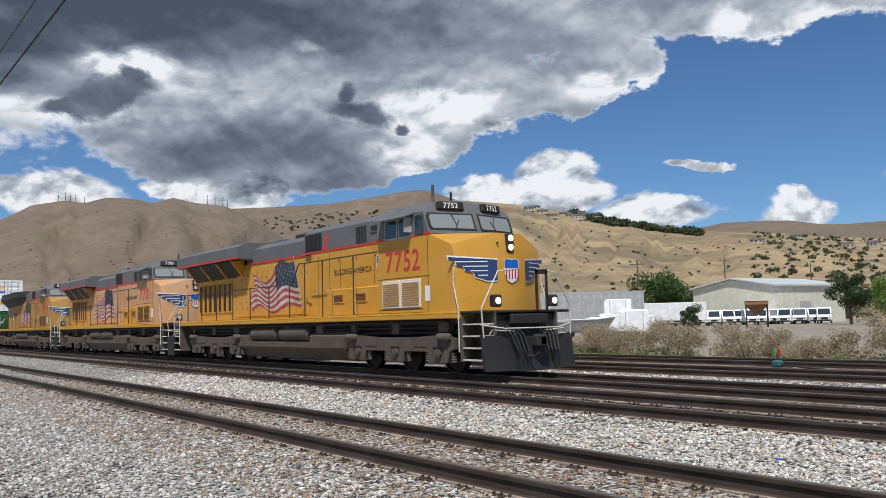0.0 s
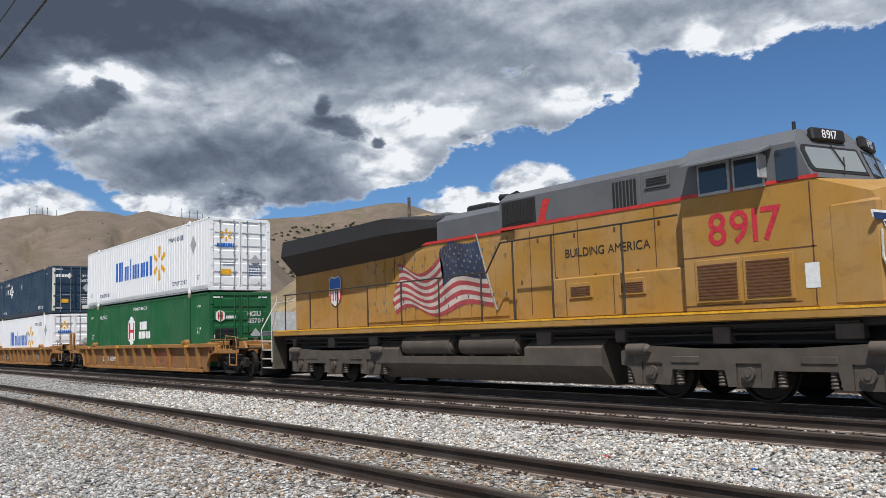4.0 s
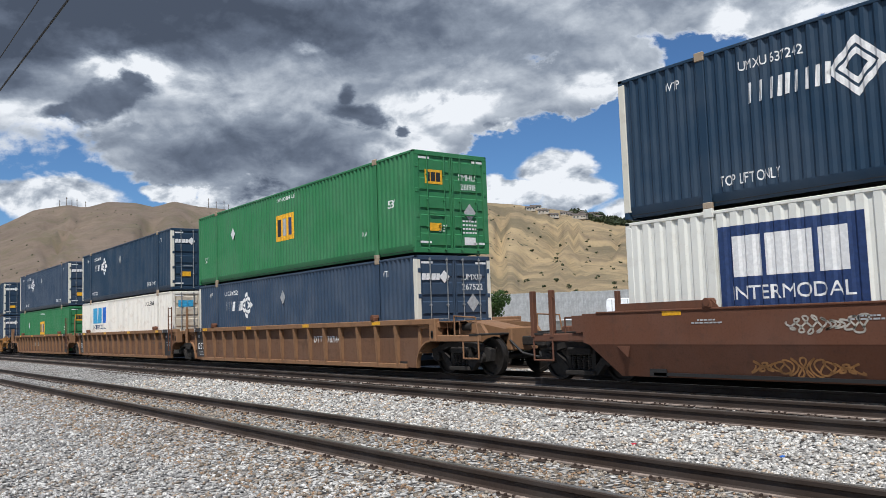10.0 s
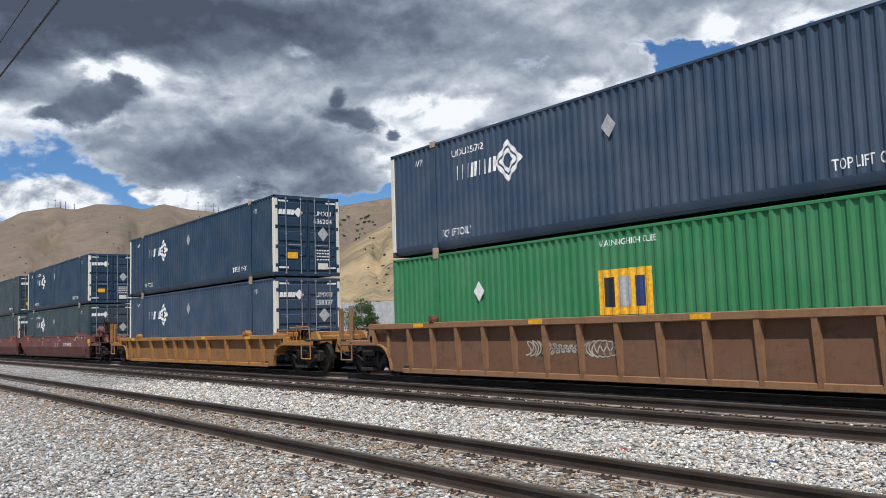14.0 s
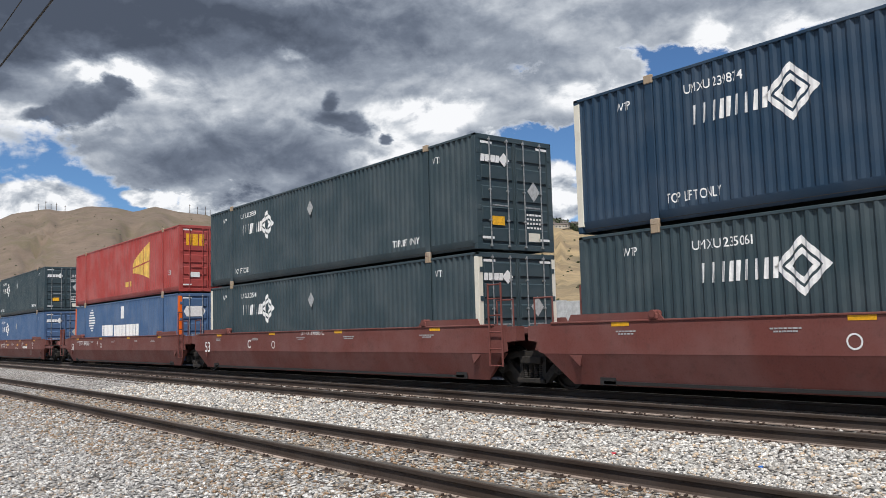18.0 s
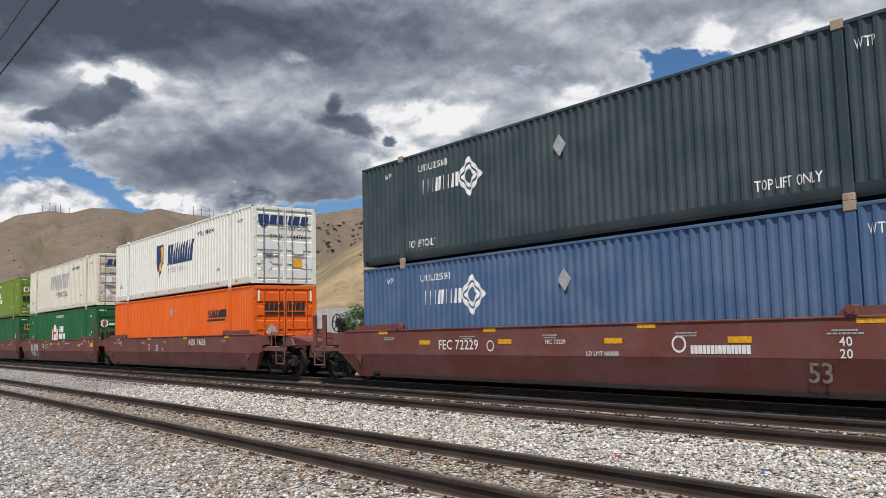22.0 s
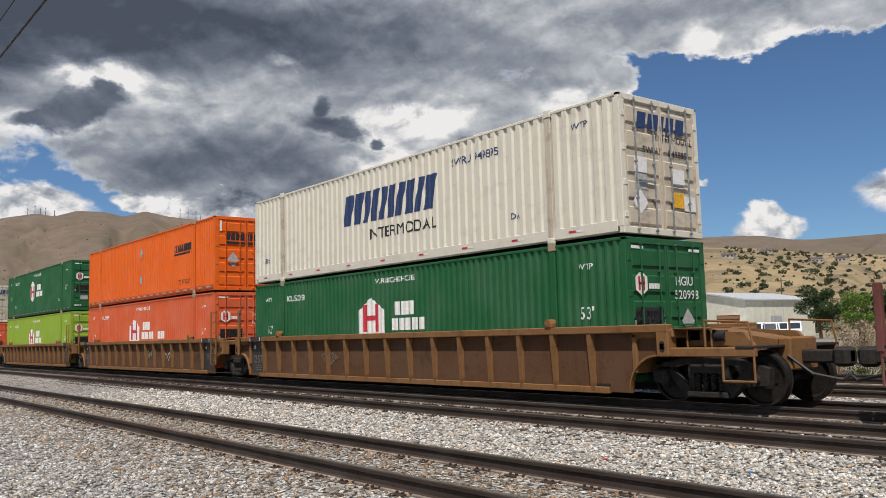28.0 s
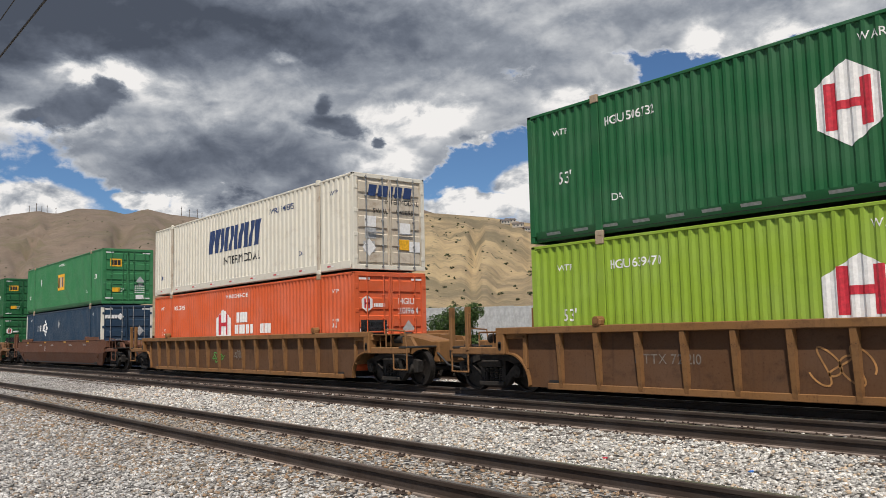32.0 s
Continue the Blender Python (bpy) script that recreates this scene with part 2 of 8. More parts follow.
M["tan"] = paint("brown_ochre_paint", (0.25, 0.135, 0.07), 0.7, (0.085, 0.048, 0.032), 0.65, 0.05)
M["flag_red"] = plain("faded_flag_red", (0.33, 0.055, 0.06), 0.6, 0.0, 0.35, 1.2)
M["flag_white"] = plain("faded_flag_white", (0.50, 0.44, 0.40), 0.6, 0.0, 0.3, 1.2)
M["flag_blue"] = plain("faded_flag_blue", (0.03, 0.045, 0.085), 0.6, 0.0, 0.4, 1.2)
M["teal"] = plain("dull_teal_paint", (0.03, 0.12, 0.13), 0.6)
M["brown"] = paint("rust_brown_paint", (0.13, 0.055, 0.032), 0.6, (0.05, 0.035, 0.03), 0.65, 0.05)
M["maroon"] = paint("maroon_paint", (0.155, 0.050, 0.042), 0.45, (0.045, 0.028, 0.025), 0.6, 0.12)
M["black"] = plain("black_steel", (0.018, 0.017, 0.017), 0.6)
M["grime"] = plain("grimy_steel", (0.020, 0.0165, 0.014), 0.8, 0.0, 0.4)
M["dust"] = plain("dust_covered_steel", (0.088, 0.072, 0.058), 0.7, 0.0, 0.16, 3.0)
M["wheel"] = plain("wheel_steel", (0.019, 0.0155, 0.0135), 0.6, 0.3, 0.4)
M["tread"] = plain("bright_tread", (0.35, 0.34, 0.33), 0.3, 0.9)
M["zinc"] = plain("galvanized_rod", (0.34, 0.35, 0.36), 0.45, 0.5, 0.3)
M["loco_yellow"] = paint("locomotive_yellow_paint", (0.56, 0.285, 0.03), 0.22, (0.14, 0.07, 0.04), 0.42, 0.1)
M["loco_faded"] = paint("faded_pink_yellow_paint", (0.53, 0.285, 0.135), 0.24, (0.20, 0.09, 0.05), 0.55, 0.3)
M["loco_dusty"] = paint("dusty_yellow_paint", (0.40, 0.215, 0.045), 0.5, (0.11, 0.06, 0.04), 0.55, 0.2)
M["loco_grey"] = paint("locomotive_grey_paint", (0.115, 0.12, 0.13), 0.2, (0.05, 0.05, 0.05), 0.5, 0.1)
M["stripe_red"] = plain("red_stripe", (0.55, 0.035, 0.03), 0.5)
M["ink_white"] = plain("white_lettering", (0.78, 0.78, 0.78), 0.5, 0.0, 0.08)
M["ink_black"] = plain("black_lettering", (0.02, 0.02, 0.022), 0.5)
M["ink_blue"] = plain("blue_marking", (0.015, 0.13, 0.55), 0.5)
M["ink_navy"] = plain("navy_marking", (0.02, 0.045, 0.14), 0.5)
M["ink_yellow"] = plain("yellow_marking", (0.80, 0.42, 0.02), 0.5)
M["ink_red"] = plain("red_marking", (0.55, 0.03, 0.05), 0.5)
M["ink_grey"] = plain("grey_marking", (0.40, 0.41, 0.42), 0.5)
M["ink_cyan"] = plain("light_blue_marking", (0.05, 0.35, 0.62), 0.5)
M["ink_green"] = plain("green_marking", (0.06, 0.4, 0.06), 0.5)
M["graffiti"] = plain("pale_spray_paint", (0.27, 0.25, 0.22), 0.7, 0.0, 0.45, 3.0)
M["spray_edge"] = plain("pale_spray_line", (0.44, 0.41, 0.36), 0.7, 0.0, 0.25, 4.0)
M["spray_dark"] = plain("grey_spray_paint", (0.10, 0.088, 0.078), 0.7, 0.0, 0.4, 3.0)
M["spray_ochre"] = plain("ochre_spray_line", (0.40, 0.20, 0.07), 0.7, 0.0, 0.3, 4.0)
M["worn_red"] = plain("worn_red_marking", (0.40, 0.085, 0.035), 0.65, 0.0, 0.35, 2.0)
M["faded_yellow"] = plain("faded_yellow_marking", (0.66, 0.42, 0.10), 0.55, 0.0, 0.2, 2.0)
M["handrail"] = plain("pale_handrail", (0.55, 0.53, 0.48), 0.5)
M["reflector"] = plain("yellow_reflector", (0.75, 0.38, 0.01), 0.4)


def glass(name, rgb=(0.03, 0.04, 0.05)):
    m, n = material(name, 0.06)
    n.b.inputs["Base Color"].default_value = (*rgb, 1)
    n.b.inputs["Specular IOR Level"].default_value = 0.8
    return m


M["glass"] = glass("dark_window_glass")
# windshield base lightened to paint in the bright sky reflected there
M["windshield"] = glass("reflection_tinted_glass", (0.22, 0.25, 0.26))


def glow(name, rgb, power):
    m, n = material(name, 0.3)
    n.b.inputs["Emission Color"].default_value, n.b.inputs["Emission Strength"].default_value = (*rgb, 1), power
    return m


M["dark_rail"] = plain("dark_handrail", (0.045, 0.036, 0.028), 0.5)
M["lens"] = plain("unlit_lens", (0.55, 0.56, 0.56), 0.2)
M["worn_casting"] = paint("chipped_casting", (0.36, 0.28, 0.20), 0.9, (0.13, 0.06, 0.03), 0.7, 0.3)
M["stencil_black"] = plain("black_stencil_panel", (0.030, 0.028, 0.030), 0.6, 0.0, 0.3, 2.0)
M["worn_grey"] = plain("worn_grey_lettering", (0.17, 0.145, 0.125), 0.6, 0.0, 0.3)
M["lamp"] = glow("lit_headlight", (1.0, 0.74, 0.40), 1.6)


def ballast_material(name, a, b, brown):
    """Broken stone, for where single stones can no longer be told apart."""
    m, n = material(name, 0.9)
    n.place = n.add("ShaderNodeNewGeometry").outputs["Position"]
    cells = n.add("ShaderNodeTexVoronoi")
    n.link(n.place, cells.inputs["Vector"])
    cells.inputs["Scale"].default_value = 17.0
    hue = n.add("ShaderNodeSeparateColor")
    n.link(cells.outputs["Color"], hue.inputs[0])
    col = n.mix(hue.outputs[0], a, b)
    patch = n.noise(n.place, 0.8, 5, 0.6)
    col = n.mix(n.math("MULTIPLY", n.ramp(patch, 0.45, 0.7), 0.6), col, brown)
    # shade under the train put into the colour: bed darkened along its track
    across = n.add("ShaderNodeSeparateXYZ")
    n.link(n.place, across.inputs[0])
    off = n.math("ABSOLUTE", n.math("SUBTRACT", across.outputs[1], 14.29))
    under_train_shade = n.ramp(n.math("ADD", off, n.math("MULTIPLY", n.math("SUBTRACT", patch, 0.5), 1.2)), 1.0, 1.6, 0.8, 0.0)
    col = n.mix(under_train_shade, col, (0.035, 0.03, 0.026))
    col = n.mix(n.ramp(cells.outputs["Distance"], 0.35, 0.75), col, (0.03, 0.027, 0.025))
    n.link(col, n.b.inputs["Base Color"])
    bumped(n, cells.outputs["Distance"], 1.0, -0.04)
    return m


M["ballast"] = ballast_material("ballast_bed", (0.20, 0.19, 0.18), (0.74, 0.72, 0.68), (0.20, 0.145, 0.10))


def stone_material(name, lo, hi, warm, share=0.16):
    m, n = material(name, 0.85)
    r = n.add("ShaderNodeNewGeometry").outputs["Random Per Island"]
    col = n.mix(r, lo, hi)
    col = n.mix(n.ramp(n.math("FRACT", n.math("MULTIPLY", r, 17.3)), 1.0 - share - 0.06, 1.0 - share + 0.06), col, warm)
    n.link(n.mix(n.ramp(n.noise(n.place, 60, 4), 0.4, 0.7), col, lo), n.b.inputs["Base Color"])
    bumped(n, n.noise(n.place, 90, 4), 0.4, 0.004)
    return m


M["stone"] = stone_material("pale_broken_stone", (0.22, 0.21, 0.195), (0.90, 0.87, 0.82), (0.55, 0.41, 0.28))
M["stone_grey"] = stone_material("grey_broken_stone", (0.16, 0.155, 0.15), (0.78, 0.76, 0.73), (0.36, 0.27, 0.19))
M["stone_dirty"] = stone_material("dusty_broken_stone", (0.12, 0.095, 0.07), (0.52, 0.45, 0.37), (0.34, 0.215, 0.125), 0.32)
M["rail"] = paint("rusty_rail_steel", (0.045, 0.031, 0.024), 0.5, (0.035, 0.025, 0.02), 0.65, 0.1)
M["rail_top"] = plain("polished_rail_head", (0.30, 0.28, 0.26), 0.32, 0.85, 0.15, 6.0)
M["rail_dull"] = plain("dull_rail_head", (0.20, 0.175, 0.15), 0.42, 0.6, 0.2, 6.0)
M["rail_dust"] = plain("dusty_rail_foot", (0.27, 0.215, 0.18), 0.85, 0.0, 0.35, 3.0)
M["tie"] = plain("creosoted_wood", (0.075, 0.052, 0.038), 0.9, 0.0, 0.45, 9.0)
M["spike"] = plain("rusted_spike", (0.045, 0.028, 0.020), 0.8)


def hill_material():
    """Dry summer grass on steep slopes, scrub in the gullies, bare scars."""
    m, n = material("dry_grass_slope", 0.95)
    n.place = n.add("ShaderNodeNewGeometry").outputs["Position"]
    a = n.noise(n.place, 0.004, 6, 0.6)
    c = n.noise(n.place, 0.03, 6, 0.7)
    a = n.math("ADD", n.math("MULTIPLY", a, 0.45), n.math("MULTIPLY", n.noise(n.scaled(n.place, (1, 1, 0.35)), 0.014, 8, 0.68, 0.6), 0.55))
    col = n.mix(n.ramp(a, 0.38, 0.6), (0.20, 0.15, 0.088), (0.38, 0.285, 0.155))
    col = n.mix(n.math("MULTIPLY", n.ramp(c, 0.5, 0.7), 0.5), col, (0.15, 0.11, 0.075))
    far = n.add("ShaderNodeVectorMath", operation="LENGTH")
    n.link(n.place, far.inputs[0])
    # between 1150 and 1500 m off, the slopes turn darker and less golden
    far_slope = n.mix(n.ramp(a, 0.3, 0.7), (0.125, 0.092, 0.070), (0.205, 0.155, 0.115))
    far_slope = n.mix(n.math("MULTIPLY", n.ramp(c, 0.48, 0.68), 0.6), far_slope, (0.085, 0.072, 0.05))
    col = n.mix(n.ramp(far.outputs[1], 1150, 1500), col, far_slope)
    olive = n.noise(n.scaled(n.place, (1.0, 1.0, 0.6)), 0.011, 9, 0.72, 0.8)
    col = n.mix(n.math("MULTIPLY", n.ramp(olive, 0.47, 0.62), 0.75), col, (0.125, 0.105, 0.062))
    tuft = n.noise(n.place, 0.16, 5, 0.75)
    col = n.mix(n.math("MULTIPLY", n.ramp(tuft, 0.50, 0.72), 0.55), col, (0.10, 0.085, 0.05))
    near_dirt = n.mix(n.ramp(n.noise(n.place, 0.6, 5), 0.35, 0.65), (0.20, 0.18, 0.155), (0.30, 0.26, 0.20))
    col = n.mix(n.ramp(far.outputs[1], 130, 260), near_dirt, col)
    scrub = n.ramp(n.noise(n.place, 0.05, 4, 0.75), 0.615, 0.66)
    belt = n.ramp(n.noise(n.place, 0.0035, 3, 0.5), 0.5, 0.62)
    col = n.mix(n.math("MULTIPLY", scrub, n.math("ADD", 0.25, belt, True)), col, (0.045, 0.055, 0.03))
    n.link(col, n.b.inputs["Base Color"])
    bumped(n, n.math("ADD", n.noise(n.place, 0.02, 8, 0.7), n.math("MULTIPLY", c, 0.4)), 0.55, 4.0)
    return m


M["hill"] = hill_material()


# ---- mesh helpers ----
class Geo:
    """Gathers faces for one mesh."""

    def __init__(self):
        self.v, self.f = [], []

    def add(self, verts, faces):
        k = len(self.v)
        self.v += [tuple(p) for p in verts]
        self.f += [tuple(i + k for i in q) for q in faces]
        return self

    def box(self, x0, x1, y0, y1, z0, z1, c=0.0):
        if c <= 0:
            p = [(x, y, z) for z in (z0, z1) for y in (y0, y1) for x in (x0, x1)]
            return self.add(p, [(0, 2, 3, 1), (4, 5, 7, 6), (0, 1, 5, 4), (2, 6, 7, 3), (0, 4, 6, 2), (1, 3, 7, 5)])
        c = min(c, (x1 - x0) / 2.2, (y1 - y0) / 2.2, (z1 - z0) / 2.2)
        rings = []
        for z, k in ((z0, c), (z0 + c, 0.0), (z1 - c, 0.0), (z1, c)):
            a, b, d, e = x0 + k, x1 - k, y0 + k, y1 - k
            h = c if k == 0 else c * 0.6
            rings.append([(a + h, d, z), (b - h, d, z), (b, d + h, z), (b, e - h, z), (b - h, e, z), (a + h, e, z), (a, e - h, z), (a, d + h, z)])
        return self.rings(rings)

    def rings(self, rings, caps=True, closed=True):
        n = len(rings[0])
        k = len(self.v)
        for r in rings:
            self.v += [tuple(p) for p in r]
        for j in range(len(rings) - 1):
            for i in range(n if closed else n - 1):
                a, b = k + j * n + i, k + j * n + (i + 1) % n
                self.f.append((a, b, b + n, a + n))
        if caps:
            self.f.append(tuple(k + i for i in reversed(range(n))))
            self.f.append(tuple(k + (len(rings) - 1) * n + i for i in range(n)))
        return self

    def cyl(self, p0, p1, r, n=12, r2=None):
        a, b = Vector(p0), Vector(p1)
        d = (b - a).normalized()
        u = d.orthogonal().normalized()
        w = d.cross(u)
        r2 = r if r2 is None else r2
        ring = lambda c, q: [c + u * (q * math.cos(2 * math.pi * i / n)) + w * (q * math.sin(2 * math.pi * i / n)) for i in range(n)]
        return self.rings([ring(a, r), ring(b, r2)])

    def tube(self, pts, r, n=6):
        for a, b in zip(pts, pts[1:]):
            d = (Vector(b) - Vector(a)).normalized() * r * 0.5
            self.cyl(Vector(a) - d, Vector(b) + d, r, n)
        return self

    def coil(self, x, y, z0, z1, r, turns, n=10):
        """Upright coil spring as one ribbed barrel."""
        rings = []
        for k in range(2 * turns + 1):
            q, z = r * (1.0 if k % 2 else 0.72), z0 + (z1 - z0) * k / (2 * turns)
            rings.append([(x + q * math.cos(2 * math.pi * i / n), y + q * math.sin(2 * math.pi * i / n), z) for i in range(n)])
        return self.rings(rings)

    def prism(self, poly, axis, a0, a1):
        """A closed outline pushed along x, y or z."""
        put = {"x": lambda p, a: (a, p[0], p[1]), "y": lambda p, a: (p[0], a, p[1]), "z": lambda p, a: (p[0], p[1], a)}[axis]
        return self.rings([[put(p, a0) for p in poly], [put(p, a1) for p in poly]])

    def mesh(self, name, mat, tidy=True):
        me = bpy.data.meshes.new(name)
        me.from_pydata(self.v, [], self.f)
        if tidy:
            bm = bmesh.new()
            bm.from_mesh(me)
            bmesh.ops.recalc_face_normals(bm, faces=bm.faces)
            bm.to_mesh(me)
            bm.free()
            me.shade_smooth()
            me.set_sharp_from_angle(angle=radians(32))
        me.materials.append(mat)
        return me


def part(name, geo, mat, parent, label="", at=None):
    """One mesh object under a thing or a part."""
    me = geo.mesh(name, mat) if isinstance(geo, Geo) else geo
    ob = new(name, me)
    ob.parent = parent
    if at is not None:
        ob.matrix_parent_inverse = at
    return tagged(ob, label)


def thing(name, label, category, group="", kind=""):
    return tagged(new(name), label, category, group, kind)


def solo(name, geo, mat, label, category, group="", kind=""):
    return tagged(new(name, geo.mesh(name, mat)), label, category, group, kind)


GLYPHS = {}


def make_glyphs():
    """Meshes of single built-in characters of size 1, made once."""
    made = []
    for ch in "ABCDEFGHIJKLMNOPQRSTUVWXYZabcdefghijklmnopqrstuvwxyz0123456789'":
        cu = bpy.data.curves.new("glyph", "FONT")
        cu.body, cu.size, cu.resolution_u, cu.offset = ch, 1.0, 3, 0.0 if ch in "MWNVAX" else 0.010
        made.append((ch, new("glyph", cu)))
    graph = bpy.context.evaluated_depsgraph_get()
    for ch, ob in made:
        me = bpy.data.meshes.new_from_object(ob.evaluated_get(graph))
        v = np.empty(len(me.vertices) * 3)
        me.vertices.foreach_get("co", v)
        v = v.reshape(-1, 3)
        v[:, 0] -= v[:, 0].min()
        GLYPHS[ch] = (v, [tuple(p.vertices) for p in me.polygons], float(v[:, 0].max()))
        bpy.data.meshes.remove(me)
    for _, ob in made:
        bpy.data.objects.remove(ob)


make_glyphs()


def letters(text, size, mat=None, bold=0.0):
    """A flat mesh of built-in letters; x runs along the line and y up, the middle at 0, 0."""
    g, x = Geo(), 0.0
    for ch in text:
        if ch == " ":
            x += 0.30
            continue
        v, f, w = GLYPHS[ch]
        g.add([((p[0] + x) * size, (p[1] - 0.345) * size, 0.0) for p in v], f)
        x += w + 0.085
    mid = (x - 0.085) * size / 2
    g.v = [(p[0] - mid, p[1], 0.0) for p in g.v]
    return g


def stretched(g, width):
    xs = [p[0] for p in g.v]
    k = width / (max(xs) - min(xs))
    g.v = [(p[0] * k, p[1], p[2]) for p in g.v]
    return g


def flat(*outlines):
    """Plain flat shapes from outlines of x, y."""
    g = Geo()
    for o in outlines:
        g.add([(x, y, 0.0) for x, y in o], [tuple(range(len(o)))])
    return g


def rect(x0, x1, y0, y1, slant=0.0):
    return [(x0 + slant * y0, y0), (x1 + slant * y0, y0), (x1 + slant * y1, y1), (x0 + slant * y1, y1)]


def bars(n, width, height, gap=0.25, slant=0.0, seed=1):
    """A row of plain bars that stands for lettering."""
    rnd = random.Random(seed)
    w = [0.7 + 0.6 * rnd.random() for _ in range(n)]
    k = width / (sum(w) + gap * (n - 1))
    x, out = -width / 2, []
    for q in w:
        out.append(rect(x, x + q * k, -height / 2, height / 2, slant))
        x += (q + gap) * k
    return flat(*out)


def disc(cx, cy, r, n=20, ry=None):
    return [(cx + r * math.cos(2 * math.pi * i / n), cy + (ry or r) * math.sin(2 * math.pi * i / n)) for i in range(n)]


def ring(cx, cy, r0, r1, n=24):
    g = Geo()
    a, b = disc(cx, cy, r0, n), disc(cx, cy, r1, n)
    for i in range(n):
        j = (i + 1) % n
        g.add([(*p, 0.0) for p in (a[i], b[i], b[j], a[j])], [(0, 1, 2, 3)])
    return g


SIDE = Matrix(((1, 0, 0, 0), (0, 0, -1, 0), (0, 1, 0, 0), (0, 0, 0, 1)))     # faces -y, reads along +x
FRONT = Matrix(((0, 0, 1, 0), (1, 0, 0, 0), (0, 1, 0, 0), (0, 0, 0, 1)))     # faces +x, reads along +y


# ---- ground, hills, tracks ----
def profile(points, x):
    xs, ys = [p[0] for p in points], [p[1] for p in points]
    return float(np.interp(x, xs, ys))


# skyline of each range: bearing and height over the horizon, in degrees
RANGE_WEST = ((25, 0), (58, 0), (63.3, 5.6), (65.9, 7.0), (67.7, 8.0), (69.7, 8.2), (71.1, 8.5), (72.3, 8.1), (73.4, 8.35), (75.1, 8.4),
              (76.4, 8.0), (77.4, 8.15), (79.3, 7.8), (81.1, 6.8), (88, 5.5), (110, 5.0), (180, 4.0), (260, 0))
RANGE_BACK = ((40, 0), (49.7, 7.0), (52, 8.2), (54.3, 9.0), (55.5, 8.95), (57.8, 8.6), (60.8, 8.15), (65, 7.9), (67.5, 7.8), (74, 6), (84, 0))
HILL = ((-60, 2.5), (15, 3.4), (28, 4.7), (30.6, 5.1), (34, 5.4), (37.5, 5.7), (41.1, 6.4), (44.8, 7.35), (48.6, 8.0), (52.5, 8.4), (55, 7.9), (58.7, 6.0), (63, 3.0), (70, 0))
RANGE_EAST = ((-120, 2), (-20, 4), (15, 5.6), (25.3, 5.45), (27.4, 5.4), (28.9, 5.5), (30.6, 5.85), (32.9, 5.95), (34.6, 5.95), (37.5, 5.5), (42, 3), (46, 0))
RANGES = ((RANGE_WEST, 1000, 2700, 1.15), (RANGE_BACK, 2300, 3700, 1.0), (HILL, 330, 1150, 1.25), (RANGE_EAST, 900, 2300, 1.0))


def land(bearing, r):
    """Height of the ground at a bearing and a distance."""
    a = radians(bearing)
    x, y = -r * math.sin(a), r * math.cos(a)
    top = -0.34
    b = bearing if bearing <= 260 else bearing - 360
    rough = noise.fractal(Vector((x / 260, y / 260, 3.1)), 0.9, 2.1, 2) if r > 250 else 0.0
    for line, foot, crest, power in RANGES:
        h = math.tan(radians(profile(line, b))) * crest
        if h <= 0 or r <= foot:
            continue
        t = (r - foot) / (crest - foot)
        z = h * (t ** power if t < 1 else max(0.0, 1 - (t - 1) * 1.2))
        keep = max(0.0, min(1.0, abs(1 - t) * 2.5)) if t < 1.3 else 1.0
        bend = b + 2.2 * noise.noise(Vector((b * 0.3, r / 700, 1.9)))
        gully = abs(noise.noise(Vector((bend * 0.30, r / 2600, 7.7)))) + 0.55 * abs(noise.noise(Vector((bend * 0.75, r / 1300, 2.3)))) + 0.3 * abs(noise.noise(Vector((bend * 1.8, r / 600, 4.1)))) if r > 250 else 0.0
        top = max(top, z + (rough * (2.5 + 0.045 * z) + min(0.08, gully - 0.38) * 0.55 * min(z, h * 1.4 - z if z < h * 1.4 else 0)) * keep)
    return x, y, top


def build_ground():
    bearings = [15 + 0.35 * i for i in range(206)] + [87.5 + 4 * i for i in range(72)]
    radii = [2 * 1.115 ** i for i in range(42)] + [190 + 4600 * (i / 159) ** 1.35 for i in range(160)]
    radii = sorted(r for r in radii)
    verts, faces = [(0, 0, -0.34)], []
    for r in radii:
        verts += [land(b, r) for b in bearings]
    n = len(bearings)
    faces += [(0, 1 + i, 1 + (i + 1) % n) for i in range(n)]
    for j in range(len(radii) - 1):
        k = 1 + j * n
        faces += [(k + i, k + n + i, k + n + (i + 1) % n, k + (i + 1) % n) for i in range(n)]
    me = bpy.data.meshes.new("ground")
    me.from_pydata(verts, [], faces)
    me.shade_smooth()
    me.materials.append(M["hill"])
    tagged(new("ground", me), "dry grassy ground rising to tan summer hills", "ground", kind="structure")


build_ground()

NEAR_Y, MID_Y, TRAIN_Y = 5.69, 10.17, 14.29
TRACKS = ((NEAR_Y, 0.0, "rail_dull", 1.49), (MID_Y, 0.10, "rail_dull", 1.54), (TRAIN_Y, 0.0, "rail_top", 1.505), (18.5, 0.0, "rail_dull", 1.505), (22.7, 0.0, "rail_dull", 1.505))
BED = ((-6, -0.36), (2.6, -0.33), (4.0, -0.24), (4.6, -0.175), (6.8, -0.175), (7.6, -0.19), (8.6, -0.13), (9.1, -0.08), (9.5, -0.085), (9.7, -0.14), (10.7, -0.14), (10.85, -0.09), (11.2, -0.08), (12.1, -0.15),
       (12.7, -0.175), (15.9, -0.175), (17.5, -0.175), (19.6, -0.175), (21.7, -0.175), (24.2, -0.18), (26.5, -0.30), (29.5, -0.40))


def bed_height(y):
    return profile(BED, y)


